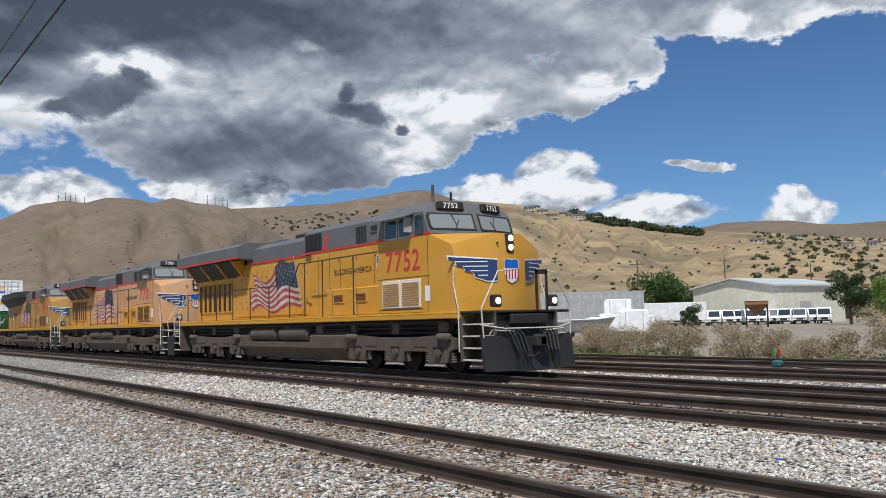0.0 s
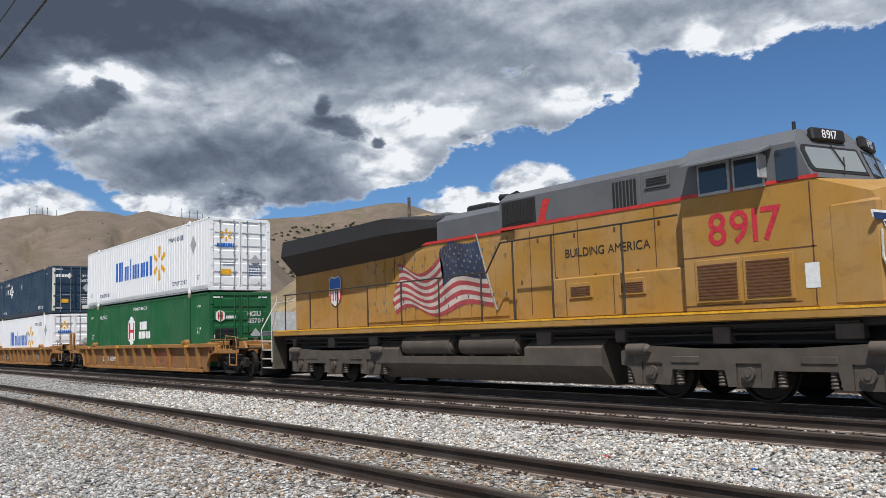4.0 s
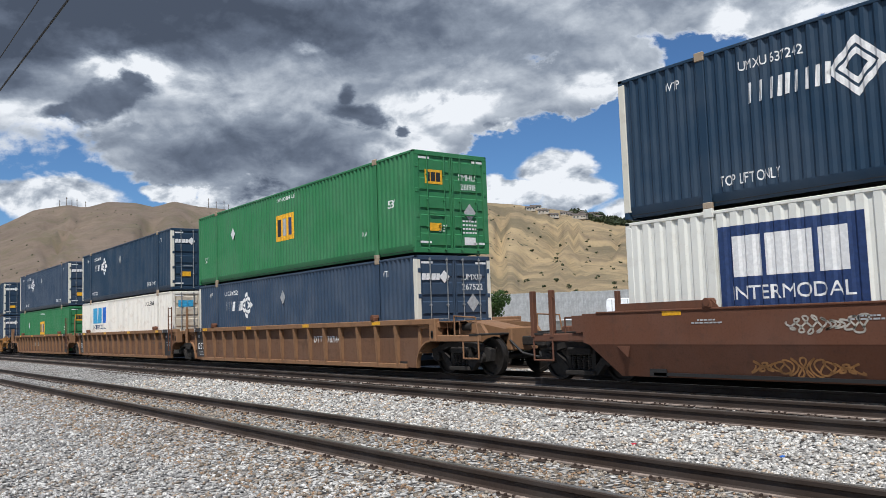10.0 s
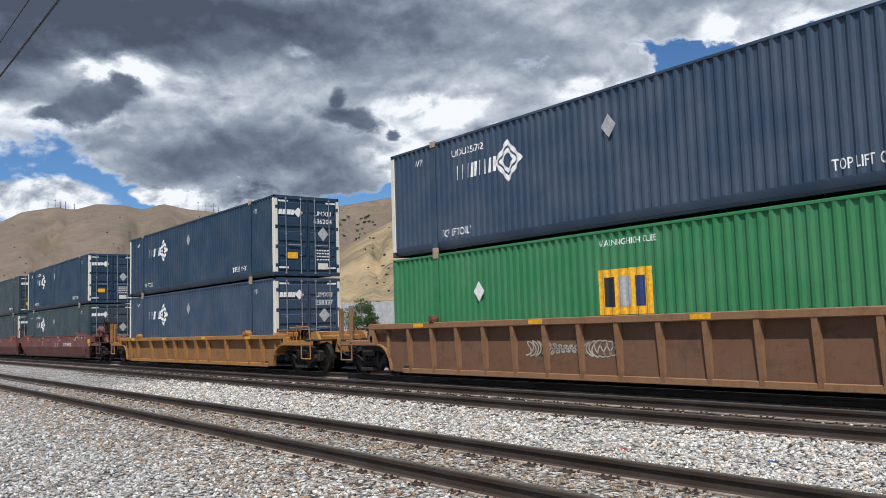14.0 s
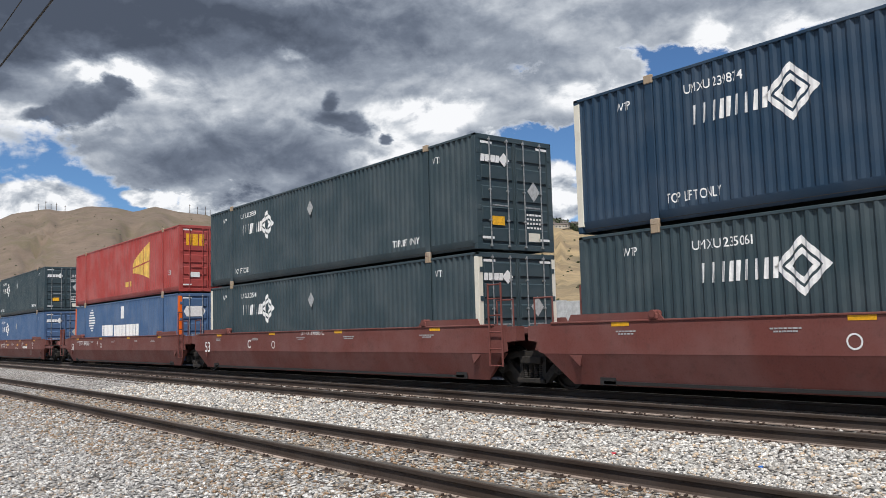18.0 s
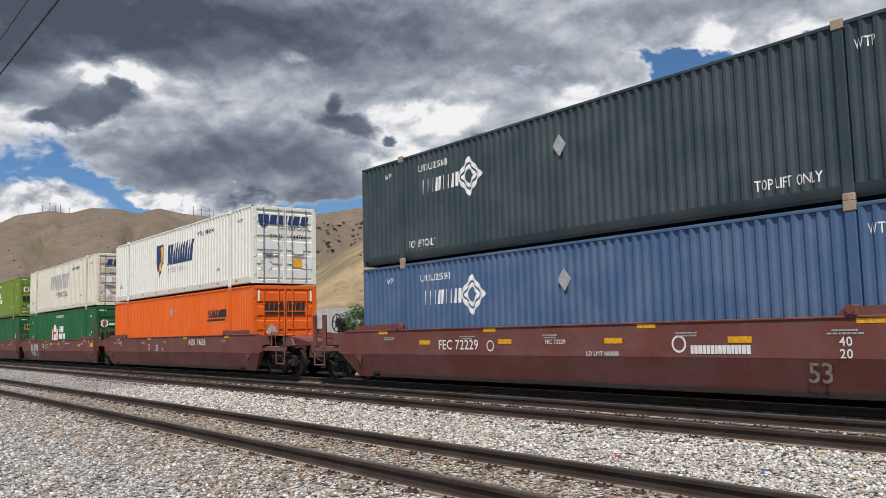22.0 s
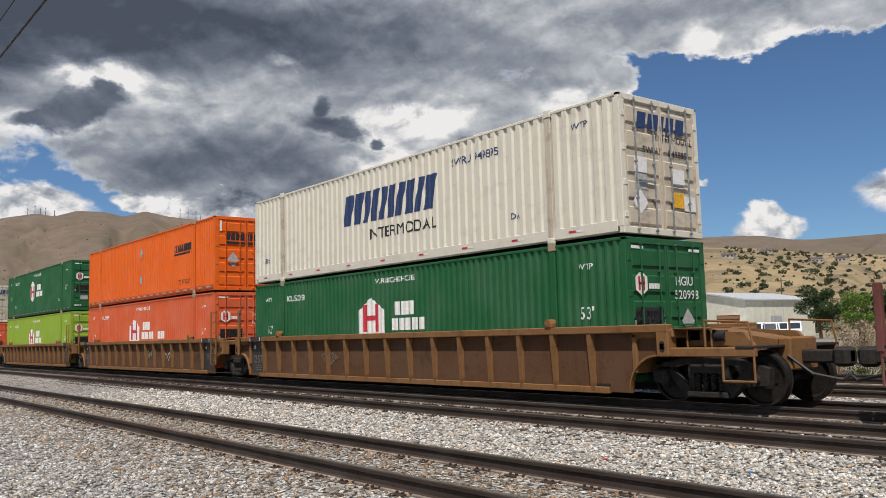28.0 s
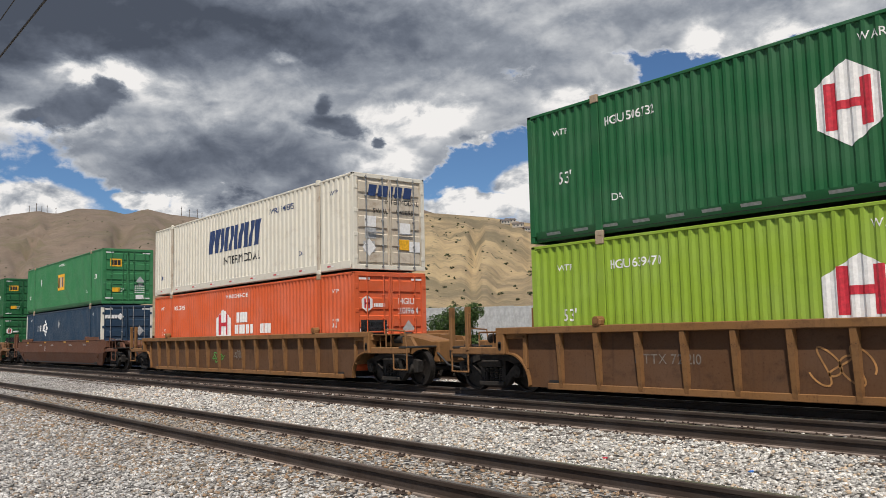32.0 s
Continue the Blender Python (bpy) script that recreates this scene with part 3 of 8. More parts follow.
def build_bed():
    xs = [-420 + 6 * i for i in range(85)]
    ys = sorted({p[0] for p in BED} | {-6 + 0.5 * i for i in range(71)})
    verts, faces = [], []
    for x in xs:
        verts += [(x, y, bed_height(y) + 0.012 * noise.noise(Vector((x * 0.5, y * 0.8, 0)))) for y in ys]
    n = len(ys)
    for i in range(len(xs) - 1):
        faces += [(i * n + j, (i + 1) * n + j, (i + 1) * n + j + 1, i * n + j + 1) for j in range(n - 1)]
    me = bpy.data.meshes.new("ballast_bed")
    me.from_pydata(verts, [], faces)
    me.shade_smooth()
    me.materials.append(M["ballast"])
    tagged(new("ballast_bed", me), "bed of grey and tan railway ballast under the tracks", "ballast", kind="structure")


build_bed()


def build_track(y, top, head, gauge, ties):
    track = thing("railway_track", "rusty steel rails on wooden ties in ballast", "track", "parallel tracks", "structure")
    out = [(-0.07, -0.172), (0.07, -0.172), (0.07, -0.158), (0.016, -0.135), (0.012, -0.055), (0.034, -0.042), (0.036, -0.008), (0.028, 0.0), (-0.028, 0.0),
           (-0.036, -0.008), (-0.034, -0.042), (-0.012, -0.055), (-0.016, -0.135), (-0.07, -0.158)]
    body = Geo().prism(out, "x", -420, 84).mesh("rail", M["rail"])
    strip = Geo().box(-420, 84, -0.029, 0.029, -0.002, 0.004).mesh("rail_head", M[head])
    foot = Geo()
    for s in (-1, 1):
        foot.prism([(s * 0.014, -0.136), (s * 0.073, -0.158), (s * 0.073, -0.174), (s * 0.069, -0.174), (s * 0.069, -0.160), (s * 0.014, -0.142)], "x", -420, 84)
    foot = foot.mesh("rail_foot", M["rail_dust"])
    for s in (-1, 1):
        r = part("rail", body, None, track, at=Matrix.Translation((0, y + s * gauge / 2, top)))
        part("rail_head", strip, None, r, "worn running surface")
        part("rail_foot", foot, None, r, "dust-covered rail foot")
    if ties:
        tie = Geo().box(-0.115, 0.115, -1.28, 1.28, -0.30, -0.168, 0.015).mesh("tie", M["tie"])
        plate = Geo().box(-0.09, 0.09, -0.17, 0.17, -0.172, -0.158, 0.004)
        for a, b in ((-0.05, -0.105), (0.05, -0.105), (-0.05, 0.105), (0.05, 0.105)):
            plate.box(a - 0.012, a + 0.012, b - 0.016, b + 0.016, -0.17, -0.135, 0.005)
        for b in (-1, 1):
            plate.box(0.10, 0.135, b * 0.02 - 0.06, b * 0.02 + 0.06, -0.19, -0.145, 0.006)
        plate = plate.mesh("tie_plate", M["spike"])
        rnd = random.Random(int(y * 10))
        for i in range(ties):
            x = 1.5 - 0.52 * i + rnd.uniform(-0.03, 0.03)
            t = part("tie", tie, None, track, at=pose(x, y, top - 0.016 + rnd.uniform(-0.012, 0.004), 0, 0, rnd.uniform(-1.2, 1.2)))
            for s in (-1, 1):
                part("tie_plate", plate, None, t, at=pose(rnd.uniform(-0.01, 0.01), s * gauge / 2, 0.014, 0, 0, rnd.uniform(-3, 3)))


for y, top, head, gauge in TRACKS:
    build_track(y, top, head, gauge, {NEAR_Y: 75, MID_Y: 75}.get(y, 0))


def build_stones(name, mat, label, count, zone, size, seed):
    """Loose broken stones strewn over a stretch of the bed; zone(y) is how likely one lies there."""
    rng = np.random.default_rng(seed)
    t = (1 + 5 ** 0.5) / 2
    ico = np.array([(-1, t, 0), (1, t, 0), (-1, -t, 0), (1, -t, 0), (0, -1, t), (0, 1, t), (0, -1, -t), (0, 1, -t), (t, 0, -1), (t, 0, 1), (-t, 0, -1), (-t, 0, 1)]) / 1.9
    tri = np.array([(0, 11, 5), (0, 5, 1), (0, 1, 7), (0, 7, 10), (0, 10, 11), (1, 5, 9), (5, 11, 4), (11, 10, 2), (10, 7, 6), (7, 1, 8),
                    (3, 9, 4), (3, 4, 2), (3, 2, 6), (3, 6, 8), (3, 8, 9), (4, 9, 5), (2, 4, 11), (6, 2, 10), (8, 6, 7), (9, 8, 1)])
    r = 2.3 + 26 * rng.random(count * 3) ** 1.45
    a = np.radians(18 + 68 * rng.random(count * 3))
    x, y = -r * np.sin(a), r * np.cos(a)
    ok = rng.random(len(x)) < zone(y)
    x, y, r = x[ok][:count], y[ok][:count], r[ok][:count]
    n = len(x)
    z = np.interp(y, [p[0] for p in BED], [p[1] for p in BED]) + rng.uniform(-0.012, 0.014, n)
    s = size * rng.uniform(0.55, 1.35, n) * (1 + np.clip((r - 9) / 30, 0, 0.5))
    q = rng.normal(size=(n, 4))
    q /= np.linalg.norm(q, axis=1)[:, None]
    w, i, j, k = q.T
    R = np.stack([1 - 2 * (j * j + k * k), 2 * (i * j - k * w), 2 * (i * k + j * w), 2 * (i * j + k * w), 1 - 2 * (i * i + k * k), 2 * (j * k - i * w),
                  2 * (i * k - j * w), 2 * (j * k + i * w), 1 - 2 * (i * i + j * j)], 1).reshape(n, 3, 3)
    base = ico[None] * rng.uniform(0.6, 1.3, (n, 12, 1)) * rng.uniform(0.6, 1.2, (n, 1, 3))
    v = np.einsum("nij,nkj->nki", R, base) * s[:, None, None]
    v[:, :, 2] *= 0.75
    v += np.stack([x, y, z], 1)[:, None, :]
    f = (tri[None] + 12 * np.arange(n)[:, None, None]).reshape(-1, 3)
    me = bpy.data.meshes.new(name)
    me.vertices.add(n * 12)
    me.vertices.foreach_set("co", v.reshape(-1))
    me.loops.add(len(f) * 3)
    me.loops.foreach_set("vertex_index", f.reshape(-1).astype(np.int32))
    me.polygons.add(len(f))
    me.polygons.foreach_set("loop_start", np.arange(0, len(f) * 3, 3, dtype=np.int32))
    me.update(calc_edges=True)
    me.materials.append(M[mat])
    tagged(new(name, me), label, "gravel", kind="stuff")


def near_rail(y):
    gap = np.ones_like(y)
    for c, _, _, gauge in TRACKS:
        for s in (-1, 1):
            gap = np.minimum(gap, np.abs(y - c - s * gauge / 2) / 0.085)
    return gap >= 1


build_stones("gravel", "stone_grey", "grey crushed stone beside the track", 40000, lambda y: np.where(y < 3.6, 1.0, np.clip((4.9 - y) / 1.3, 0, 1)) * near_rail(y), 0.026, 1)
build_stones("track_gravel", "stone_dirty", "brown dusty stones and dirt round the rails", 24000,
             lambda y: np.where((y > 3.5) & (y < 7.0), 0.85, 0.0) * near_rail(y) + np.where((y > 11.1) & (y < 13.4), 0.3, 0) * near_rail(y), 0.024, 2)
build_stones("pale_gravel", "stone", "pale crushed stone between the tracks", 42000, lambda y: np.where((y > 6.6) & (y < 9.4), 1.0, 0.0) * near_rail(y)
             + np.where((y > 9.4) & (y < 12.6), 0.5, 0) * near_rail(y) + np.where((y > 13.7) & (y < 18), 0.25, 0) * near_rail(y), 0.026, 3)


# ---- the train ----
def run(t):
    """How far the train has come after t seconds, in metres."""
    u = t / 10
    return 139.707 * u - 1.672 * u ** 2 + 0.4219 * u ** 3 - 0.08645 * u ** 4


MOVING = []          # things that ride with the train, with their place at the start
WHEELS = {}          # wheelsets by radius
CL, CW, CH = 16.154, 2.591, 2.87


def ride(ob, x, z=0.0):
    MOVING.append((ob, x, z))
    ob.location = (x, TRAIN_Y, z)
    return ob


def groove(x):
    """Depth of the folds of a side wall at x."""
    u = (x / FOLD["pitch"]) % 1.0
    return float(np.interp(u, FOLD["at"] + (1.0,), (0, 0, FOLD["deep"], FOLD["deep"], 0)))


EVEN = {"at": (0, 0.27, 0.5, 0.77), "deep": 0.040, "pitch": 0.222}
NARROW = {"at": (0, 0.66, 0.74, 0.92), "deep": 0.016, "pitch": 0.283}
BROAD = {"at": (0, 0.46, 0.62, 0.84), "deep": 0.040, "pitch": 0.283}
FOLD = {}
FOLDS = []


def set_folds(kind):
    """Even folds on most boxes, wider flats on the cream ones, narrow grooves on the white ones."""
    FOLD.update(kind)
    FOLDS[:] = sorted((k + f) * kind["pitch"] for k in range(-38, 39) for f in kind["at"])


set_folds(EVEN)


def decal(name, g, mat, parent, x, z, y=None, front=False, folds=False, label=""):
    """Flat marking on a thing's near side, or on its front when front is set."""
    me = g.mesh(name, mat, tidy=False)
    m = Matrix.Translation((x, y, z)) @ (FRONT if front else SIDE)
    me.transform(m)
    if folds:
        bm = bmesh.new()
        bm.from_mesh(me)
        xs = [v.co.x for v in bm.verts]
        for c in FOLDS:
            if min(xs) < c < max(xs):
                bmesh.ops.bisect_plane(bm, geom=bm.verts[:] + bm.edges[:] + bm.faces[:], plane_co=(c, 0, 0), plane_no=(1, 0, 0))
        for v in bm.verts:
            v.co.y += groove(v.co.x)
        bm.to_mesh(me)
        bm.free()
    ob = part(name, me, None, parent, label)
    if name in ("lettering", "flag_stars", "latches", "sticker", "emblem_bar", "emblem", "shield_stripe", "number"):
        ob["kind"] = "stuff"
    return ob


def fold_sheet(x0, x1, z0, z1, y, inward):
    """Upright sheet with vertical folds."""
    xs = [x0] + [c for c in FOLDS if x0 < c < x1] + [x1]
    g = Geo()
    g.add([(x, y + inward * groove(x), z) for x in xs for z in (z0, z1)], [(2 * i, 2 * i + 2, 2 * i + 3, 2 * i + 1) for i in range(len(xs) - 1)])
    return g


def build_container(colour, label, posts="same", rods="zinc", group="stacked containers"):
    """A 53-foot box with posts 40 feet apart, double doors at its front."""
    box = thing("shipping_container", label, "container", group)
    set_folds({"white": NARROW, "cream": BROAD, "ivory": BROAD}.get(colour, EVEN))
    c = M[colour]
    dark = colour in ("navy", "slate", "blue", "steel_navy")
    pale = dark or colour in ("white", "cream", "ivory", "rusty_white")
    post = M[colour if posts == "same" else posts]
    h, w = CL / 2, CW / 2
    frame_ = Geo()
    for s in (-1, 1):
        frame_.prism([(s * (w - 0.012), 0.27), (s * (w - 0.012), 0.235), (s * (w - 0.085), 0.05), (s * (w - 0.14), 0.05), (s * (w - 0.14), 0.27)], "x", -h + 0.1, h - 0.1)
        frame_.box(-h, h, min(s * w, s * (w - 0.06)), max(s * w, s * (w - 0.06)), CH - 0.065, CH, 0.01)
    for x in (-h, h - 0.12):
        frame_.box(x, x + 0.12, -w, w, CH - 0.13, CH, 0.01)
        frame_.box(x, x + 0.12, -w, w, 0.03, 0.17, 0.01)
    part("frame", frame_, c, box)
    for x in (-h, h - 0.16):
        for s in (-1, 1):
            part("corner_post", Geo().box(x, x + 0.16, min(s * w, s * (w - 0.14)) - 0.006, max(s * w, s * (w - 0.14)) + 0.006, 0.16, CH - 0.10, 0.012), post, box)
    for x in (-6.096, 6.096):
        for s in (-1, 1):
            part("lift_post", Geo().box(x - 0.09, x + 0.09, s * w - 0.02, s * w + 0.02, 0.0, CH, 0.012), M["stained_doors"] if colour == "cream" else c, box)
            if s < 0:
                for z in (0.0, CH - 0.12):
                    g = Geo().box(x - 0.10, x + 0.10, s * w - 0.035, s * w + 0.035, z, z + 0.12 + (0.05 if z else 0), 0.012)
                    part("corner_casting", g, M["worn_casting"] if colour not in ("cream", "white", "ivory") else c, box)
    for s in (-1, 1):
        part("side_wall", fold_sheet(-h + 0.15, h - 0.15, 0.262, CH - 0.06, s * (w - 0.006), -s), c, box)
    roof = Geo()
    for i in range(36):
        x = -h + 0.12 + (CL - 0.24) * i / 36
        roof.box(x, x + (CL - 0.24) / 36 - 0.05, -w + 0.05, w - 0.05, CH - 0.09, CH - 0.04 + 0.02 * (i % 2), 0.0)
    part("roof", roof, c, box)
    part("underside", Geo().box(-h + 0.1, h - 0.1, -w + 0.06, w - 0.06, 0.10, 0.15), M["black"], box)
    rear = Geo()
    for i in range(8):
        y = -w + 0.14 + (CW - 0.28) * i / 8
        rear.box(-h + 0.04, -h + (0.09 if i % 2 else 0.06), y, y + (CW - 0.28) / 8, 0.16, CH - 0.12)
    part("end_wall", rear, c, box)
    leaf_paint = M["stained_doors"] if colour in ("cream", "rusty_white") else c
    for s in (-1, 1):
        y0, y1 = sorted((s * 0.015, s * (w - 0.13)))
        leaf = Geo().box(h - 0.07, h - 0.035, y0, y1, 0.17, CH - 0.13, 0.0).box(h - 0.04, h + 0.004, y0, y0 + 0.035, 0.17, CH - 0.13).box(h - 0.04, h + 0.004, y1 - 0.035, y1, 0.17, CH - 0.13)
        door = part("door", leaf, leaf_paint, box)
        panel = Geo().rings([[(h - 0.036, y0 + 0.06, 0), (h - 0.036, y1 - 0.06, 0), (h - 0.036, y1 - 0.06, 0.36), (h - 0.036, y0 + 0.06, 0.36)],
                             [(h - 0.006, y0 + 0.085, 0.03), (h - 0.006, y1 - 0.085, 0.03), (h - 0.006, y1 - 0.085, 0.33), (h - 0.006, y0 + 0.085, 0.33)]]).mesh("door_panel", leaf_paint)
        for i in range(5):
            part("door_panel", panel, None, door, at=Matrix.Translation((0, 0, 0.22 + i * 0.515)))
        for k in (0.28, 0.86):
            y = s * k
            rod = Geo().cyl((h + 0.03, y, 0.10), (h + 0.03, y, CH - 0.06), 0.017, 8)
            for z in (0.12, 0.75, 1.5, 2.2, CH - 0.12):
                rod.box(h - 0.02, h + 0.05, y - 0.032, y + 0.032, z - 0.022, z + 0.022, 0.006)
            part("lock_rod", rod, M[rods if pale else colour], door)
        part("handle", Geo().box(h + 0.02, h + 0.05, s * 0.30 if s > 0 else -0.80, 0.80 if s > 0 else s * 0.30, 1.10, 1.14, 0.006), M[rods if pale else colour], door)
        for z in (0.4, 1.05, 1.75, 2.45):
            part("hinge", Geo().box(h - 0.05, h + 0.012, s * (w - 0.10) - 0.06, s * (w - 0.10) + 0.06, z - 0.06, z + 0.06, 0.008), M[colour], door)
    return box


SIDE_Y = -CW / 2 + 0.006 - 0.007
DOOR_X = CL / 2 + 0.002


def side_text(box, text, size, mat, x, z, width=None, bold=0.0, label=""):
    g = letters(text, size, M[mat], bold)
    if width:
        g = stretched(g, width)
    return decal("lettering", g, M[mat], box, x, z, SIDE_Y, folds=True, label=label)


def door_text(box, text, size, mat, y, z, bold=0.0):
    return decal("lettering", letters(text, size, M[mat], bold), M[mat], box, DOOR_X, z, y, front=True)


def side_mark(box, name, g, mat, x, z, label="", lift=0.0):
    return decal(name, g, M[mat], box, x, z, SIDE_Y - lift, folds=True, label=label)


def door_mark(box, name, g, mat, y, z, label="", lift=0.0):
    return decal(name, g, M[mat], box, DOOR_X + lift, z, y, front=True, label=label)


def diamond(box, x, z, r=0.22, mat="ink_grey"):
    decal("placard", flat([(0, -r * 1.25), (r, 0), (0, r * 1.25), (-r, 0)]), M[mat], box, x, z, SIDE_Y - 0.004, label="pale diamond placard")


def door_labels(box, mat="ink_white", seed=1, code=""):
    rnd = random.Random(seed)
    door_mark(box, "placard", flat([(0, -0.26), (0.22, 0), (0, 0.26), (-0.22, 0)]), "ink_grey", 0.62, rnd.choice((1.55, 1.2)), "pale diamond placard", 0.002)
    for i in range(4):
        door_mark(box, "sticker", bars(5, 0.5, 0.05, 0.4, seed=seed + i), mat, 0.60, 0.95 - 0.11 * i)
    for y, z in ((-0.95, CH - 0.2), (0.95, CH - 0.2), (-0.95, 0.32), (0.95, 0.32)):
        door_mark(box, "reflector_strip", flat(rect(-0.2, 0.2, -0.03, 0.03)), "ink_white", y, z)
    door_mark(box, "sticker", flat(rect(-0.2, 0.2, -0.11, 0.11)), rnd.choice(("ink_grey", "ink_white", "ink_yellow")), -0.60, 0.75)
    door_mark(box, "sticker", flat(rect(-0.2, 0.2, -0.11, 0.11)), rnd.choice(("ink_grey", "ink_white", "cream")), 0.60, 0.38 if seed % 2 else 0.48)


# what the boxes carry; each adds its markings to a plain box
def marks_rings(box, code="", size=1.0, mat="ink_white", door_code="", ink_door="ink_white", seed=3):
    """Row of block letters beside a ring of diamonds."""
    for dx in (-0.76, -0.55, -0.34, -0.19, -0.04, 0.11, 0.30, 0.48, 0.66):
        side_mark(box, "emblem_bar", flat(rect(dx - 0.036, dx + 0.036, -0.18, 0.18, 0.08)), mat, -4.35, 1.92)
    g = Geo()
    for r0, r1 in ((0.50, 0.36), (0.30, 0.19)):
        p, q = [(0, -r0), (r0, 0), (0, r0), (-r0, 0)], [(0, -r1), (r1, 0), (0, r1), (-r1, 0)]
        for i in range(4):
            j = (i + 1) % 4
            g.add([(*a, 0.0) for a in (p[i], p[j], q[j], q[i])], [(0, 1, 2, 3)])
    side_mark(box, "emblem", g, mat, -3.22, 1.92, "open diamond emblem")
    if code:
        side_text(box, code, 0.24, mat, -4.7, 2.44, 1.2)
    side_text(box, "TOP LIFT ONLY", 0.26, mat, -5.22, 0.46, 1.2)
    side_text(box, "TOP LIFT ONLY", 0.26, mat, 5.08, 0.47, 1.2)
    for x in (-6.75, 6.5):
        side_text(box, "WTP", 0.24, mat, x, 2.45, 0.34)
    diamond(box, -0.1, 2.08, 0.2)
    for dx, w in ((-0.28, 0.13), (-0.12, 0.15), (0.05, 0.15), (0.20, 0.12)):
        door_mark(box, "emblem_bar", flat(rect(dx - w / 2, dx + w / 2, -0.09, 0.09, 0.12)), ink_door, -0.78, 2.28)
    door_mark(box, "emblem", flat([(0, -0.18), (0.18, 0), (0, 0.18), (-0.18, 0)], ), ink_door, -0.36, 2.28)
    if door_code:
        a, b = door_code.split()
        door_text(box, a, 0.24, ink_door, 0.62, 2.28)
        door_text(box, b, 0.24, ink_door, 0.62, 2.0)
    door_labels(box, ink_door, seed)


def star(n, r0, r1, w, turn=90.0, only=None):
    out = []
    for i in (range(n) if only is None else (only,)):
        a = radians(turn + 360 * i / n)
        u, v = (math.cos(a), math.sin(a)), (-math.sin(a), math.cos(a))
        out.append([(u[0] * r + v[0] * s, u[1] * r + v[1] * s) for r, s in ((r0, -w * 0.7), (r0, w * 0.7), (r1 - w * 0.4, w), (r1, 0.4 * w), (r1, -0.4 * w), (r1 - w * 0.4, -w))])
    return flat(*out)


def marks_burst(box, faded=False):
    """Blue block letters beside a burst of six yellow rays."""
    for x, w, h in ((-3.12, 0.30, 0.92), (-2.72, 0.26, 0.92), (-2.36, 0.22, 0.92), (-1.84, 0.26, 0.66), (-1.50, 0.20, 0.66), (-1.12, 0.18, 0.98), (-0.72, 0.22, 0.66), (-0.38, 0.22, 0.66),
                    (-0.04, 0.22, 0.66), (0.40, 0.26, 0.66), (0.74, 0.20, 0.66), (1.14, 0.28, 0.66), (1.62, 0.26, 0.86)):
        side_mark(box, "emblem_bar", flat(rect(-w / 2, w / 2, 0.0, h)), "ink_blue", x, 1.06)
    for i in range(6):
        side_mark(box, "emblem_ray", star(6, 0.27, 0.76, 0.12, only=i), "ink_yellow", 2.66, 1.51, "yellow ray of a burst")
    side_text(box, "TOP LIFT ONLY", 0.23, "ink_navy", -5.0, 0.5)
    side_text(box, "TOP LIFT ONLY", 0.23, "ink_navy", 5.0, 0.5)
    for x in (-7.3, 7.0):
        side_text(box, "53'", 0.25, "ink_navy", x, 0.6)
    side_text(box, "WAMU 034315", 0.3, "ink_navy", 4.6, 2.35, 1.7)
    diamond(box, 6.5, 1.95, 0.3)
    door_mark(box, "emblem", star(6, 0.09, 0.25, 0.045), "ink_yellow", -0.6, 2.2)
    door_mark(box, "emblem_bar", bars(7, 0.75, 0.15, 0.2), "ink_blue", -0.6, 1.8)
    door_labels(box, "ink_navy", 5)


def hexagon(r):
    return [(r * 0.86 * math.sin(radians(60 * i)) * 1.0, r * math.cos(radians(60 * i))) for i in range(6)]


def base_dashes(box, mat="ink_grey"):
    """Short reflective strips along the sloping base rail."""
    for i in range(20):
        x = -7.4 + 0.78 * i
        g = Geo().add([(x - 0.2, -CW / 2 + 0.0405, 0.168), (x + 0.2, -CW / 2 + 0.0405, 0.168), (x + 0.2, -CW / 2 + 0.0180, 0.225), (x - 0.2, -CW / 2 + 0.0180, 0.225)], [(0, 1, 2, 3)])
        g.v = [(p[0], p[1] - 0.006, p[2]) for p in g.v]
        part("reflector_strip", g.mesh("reflector_strip", M[mat], tidy=False), None, box)


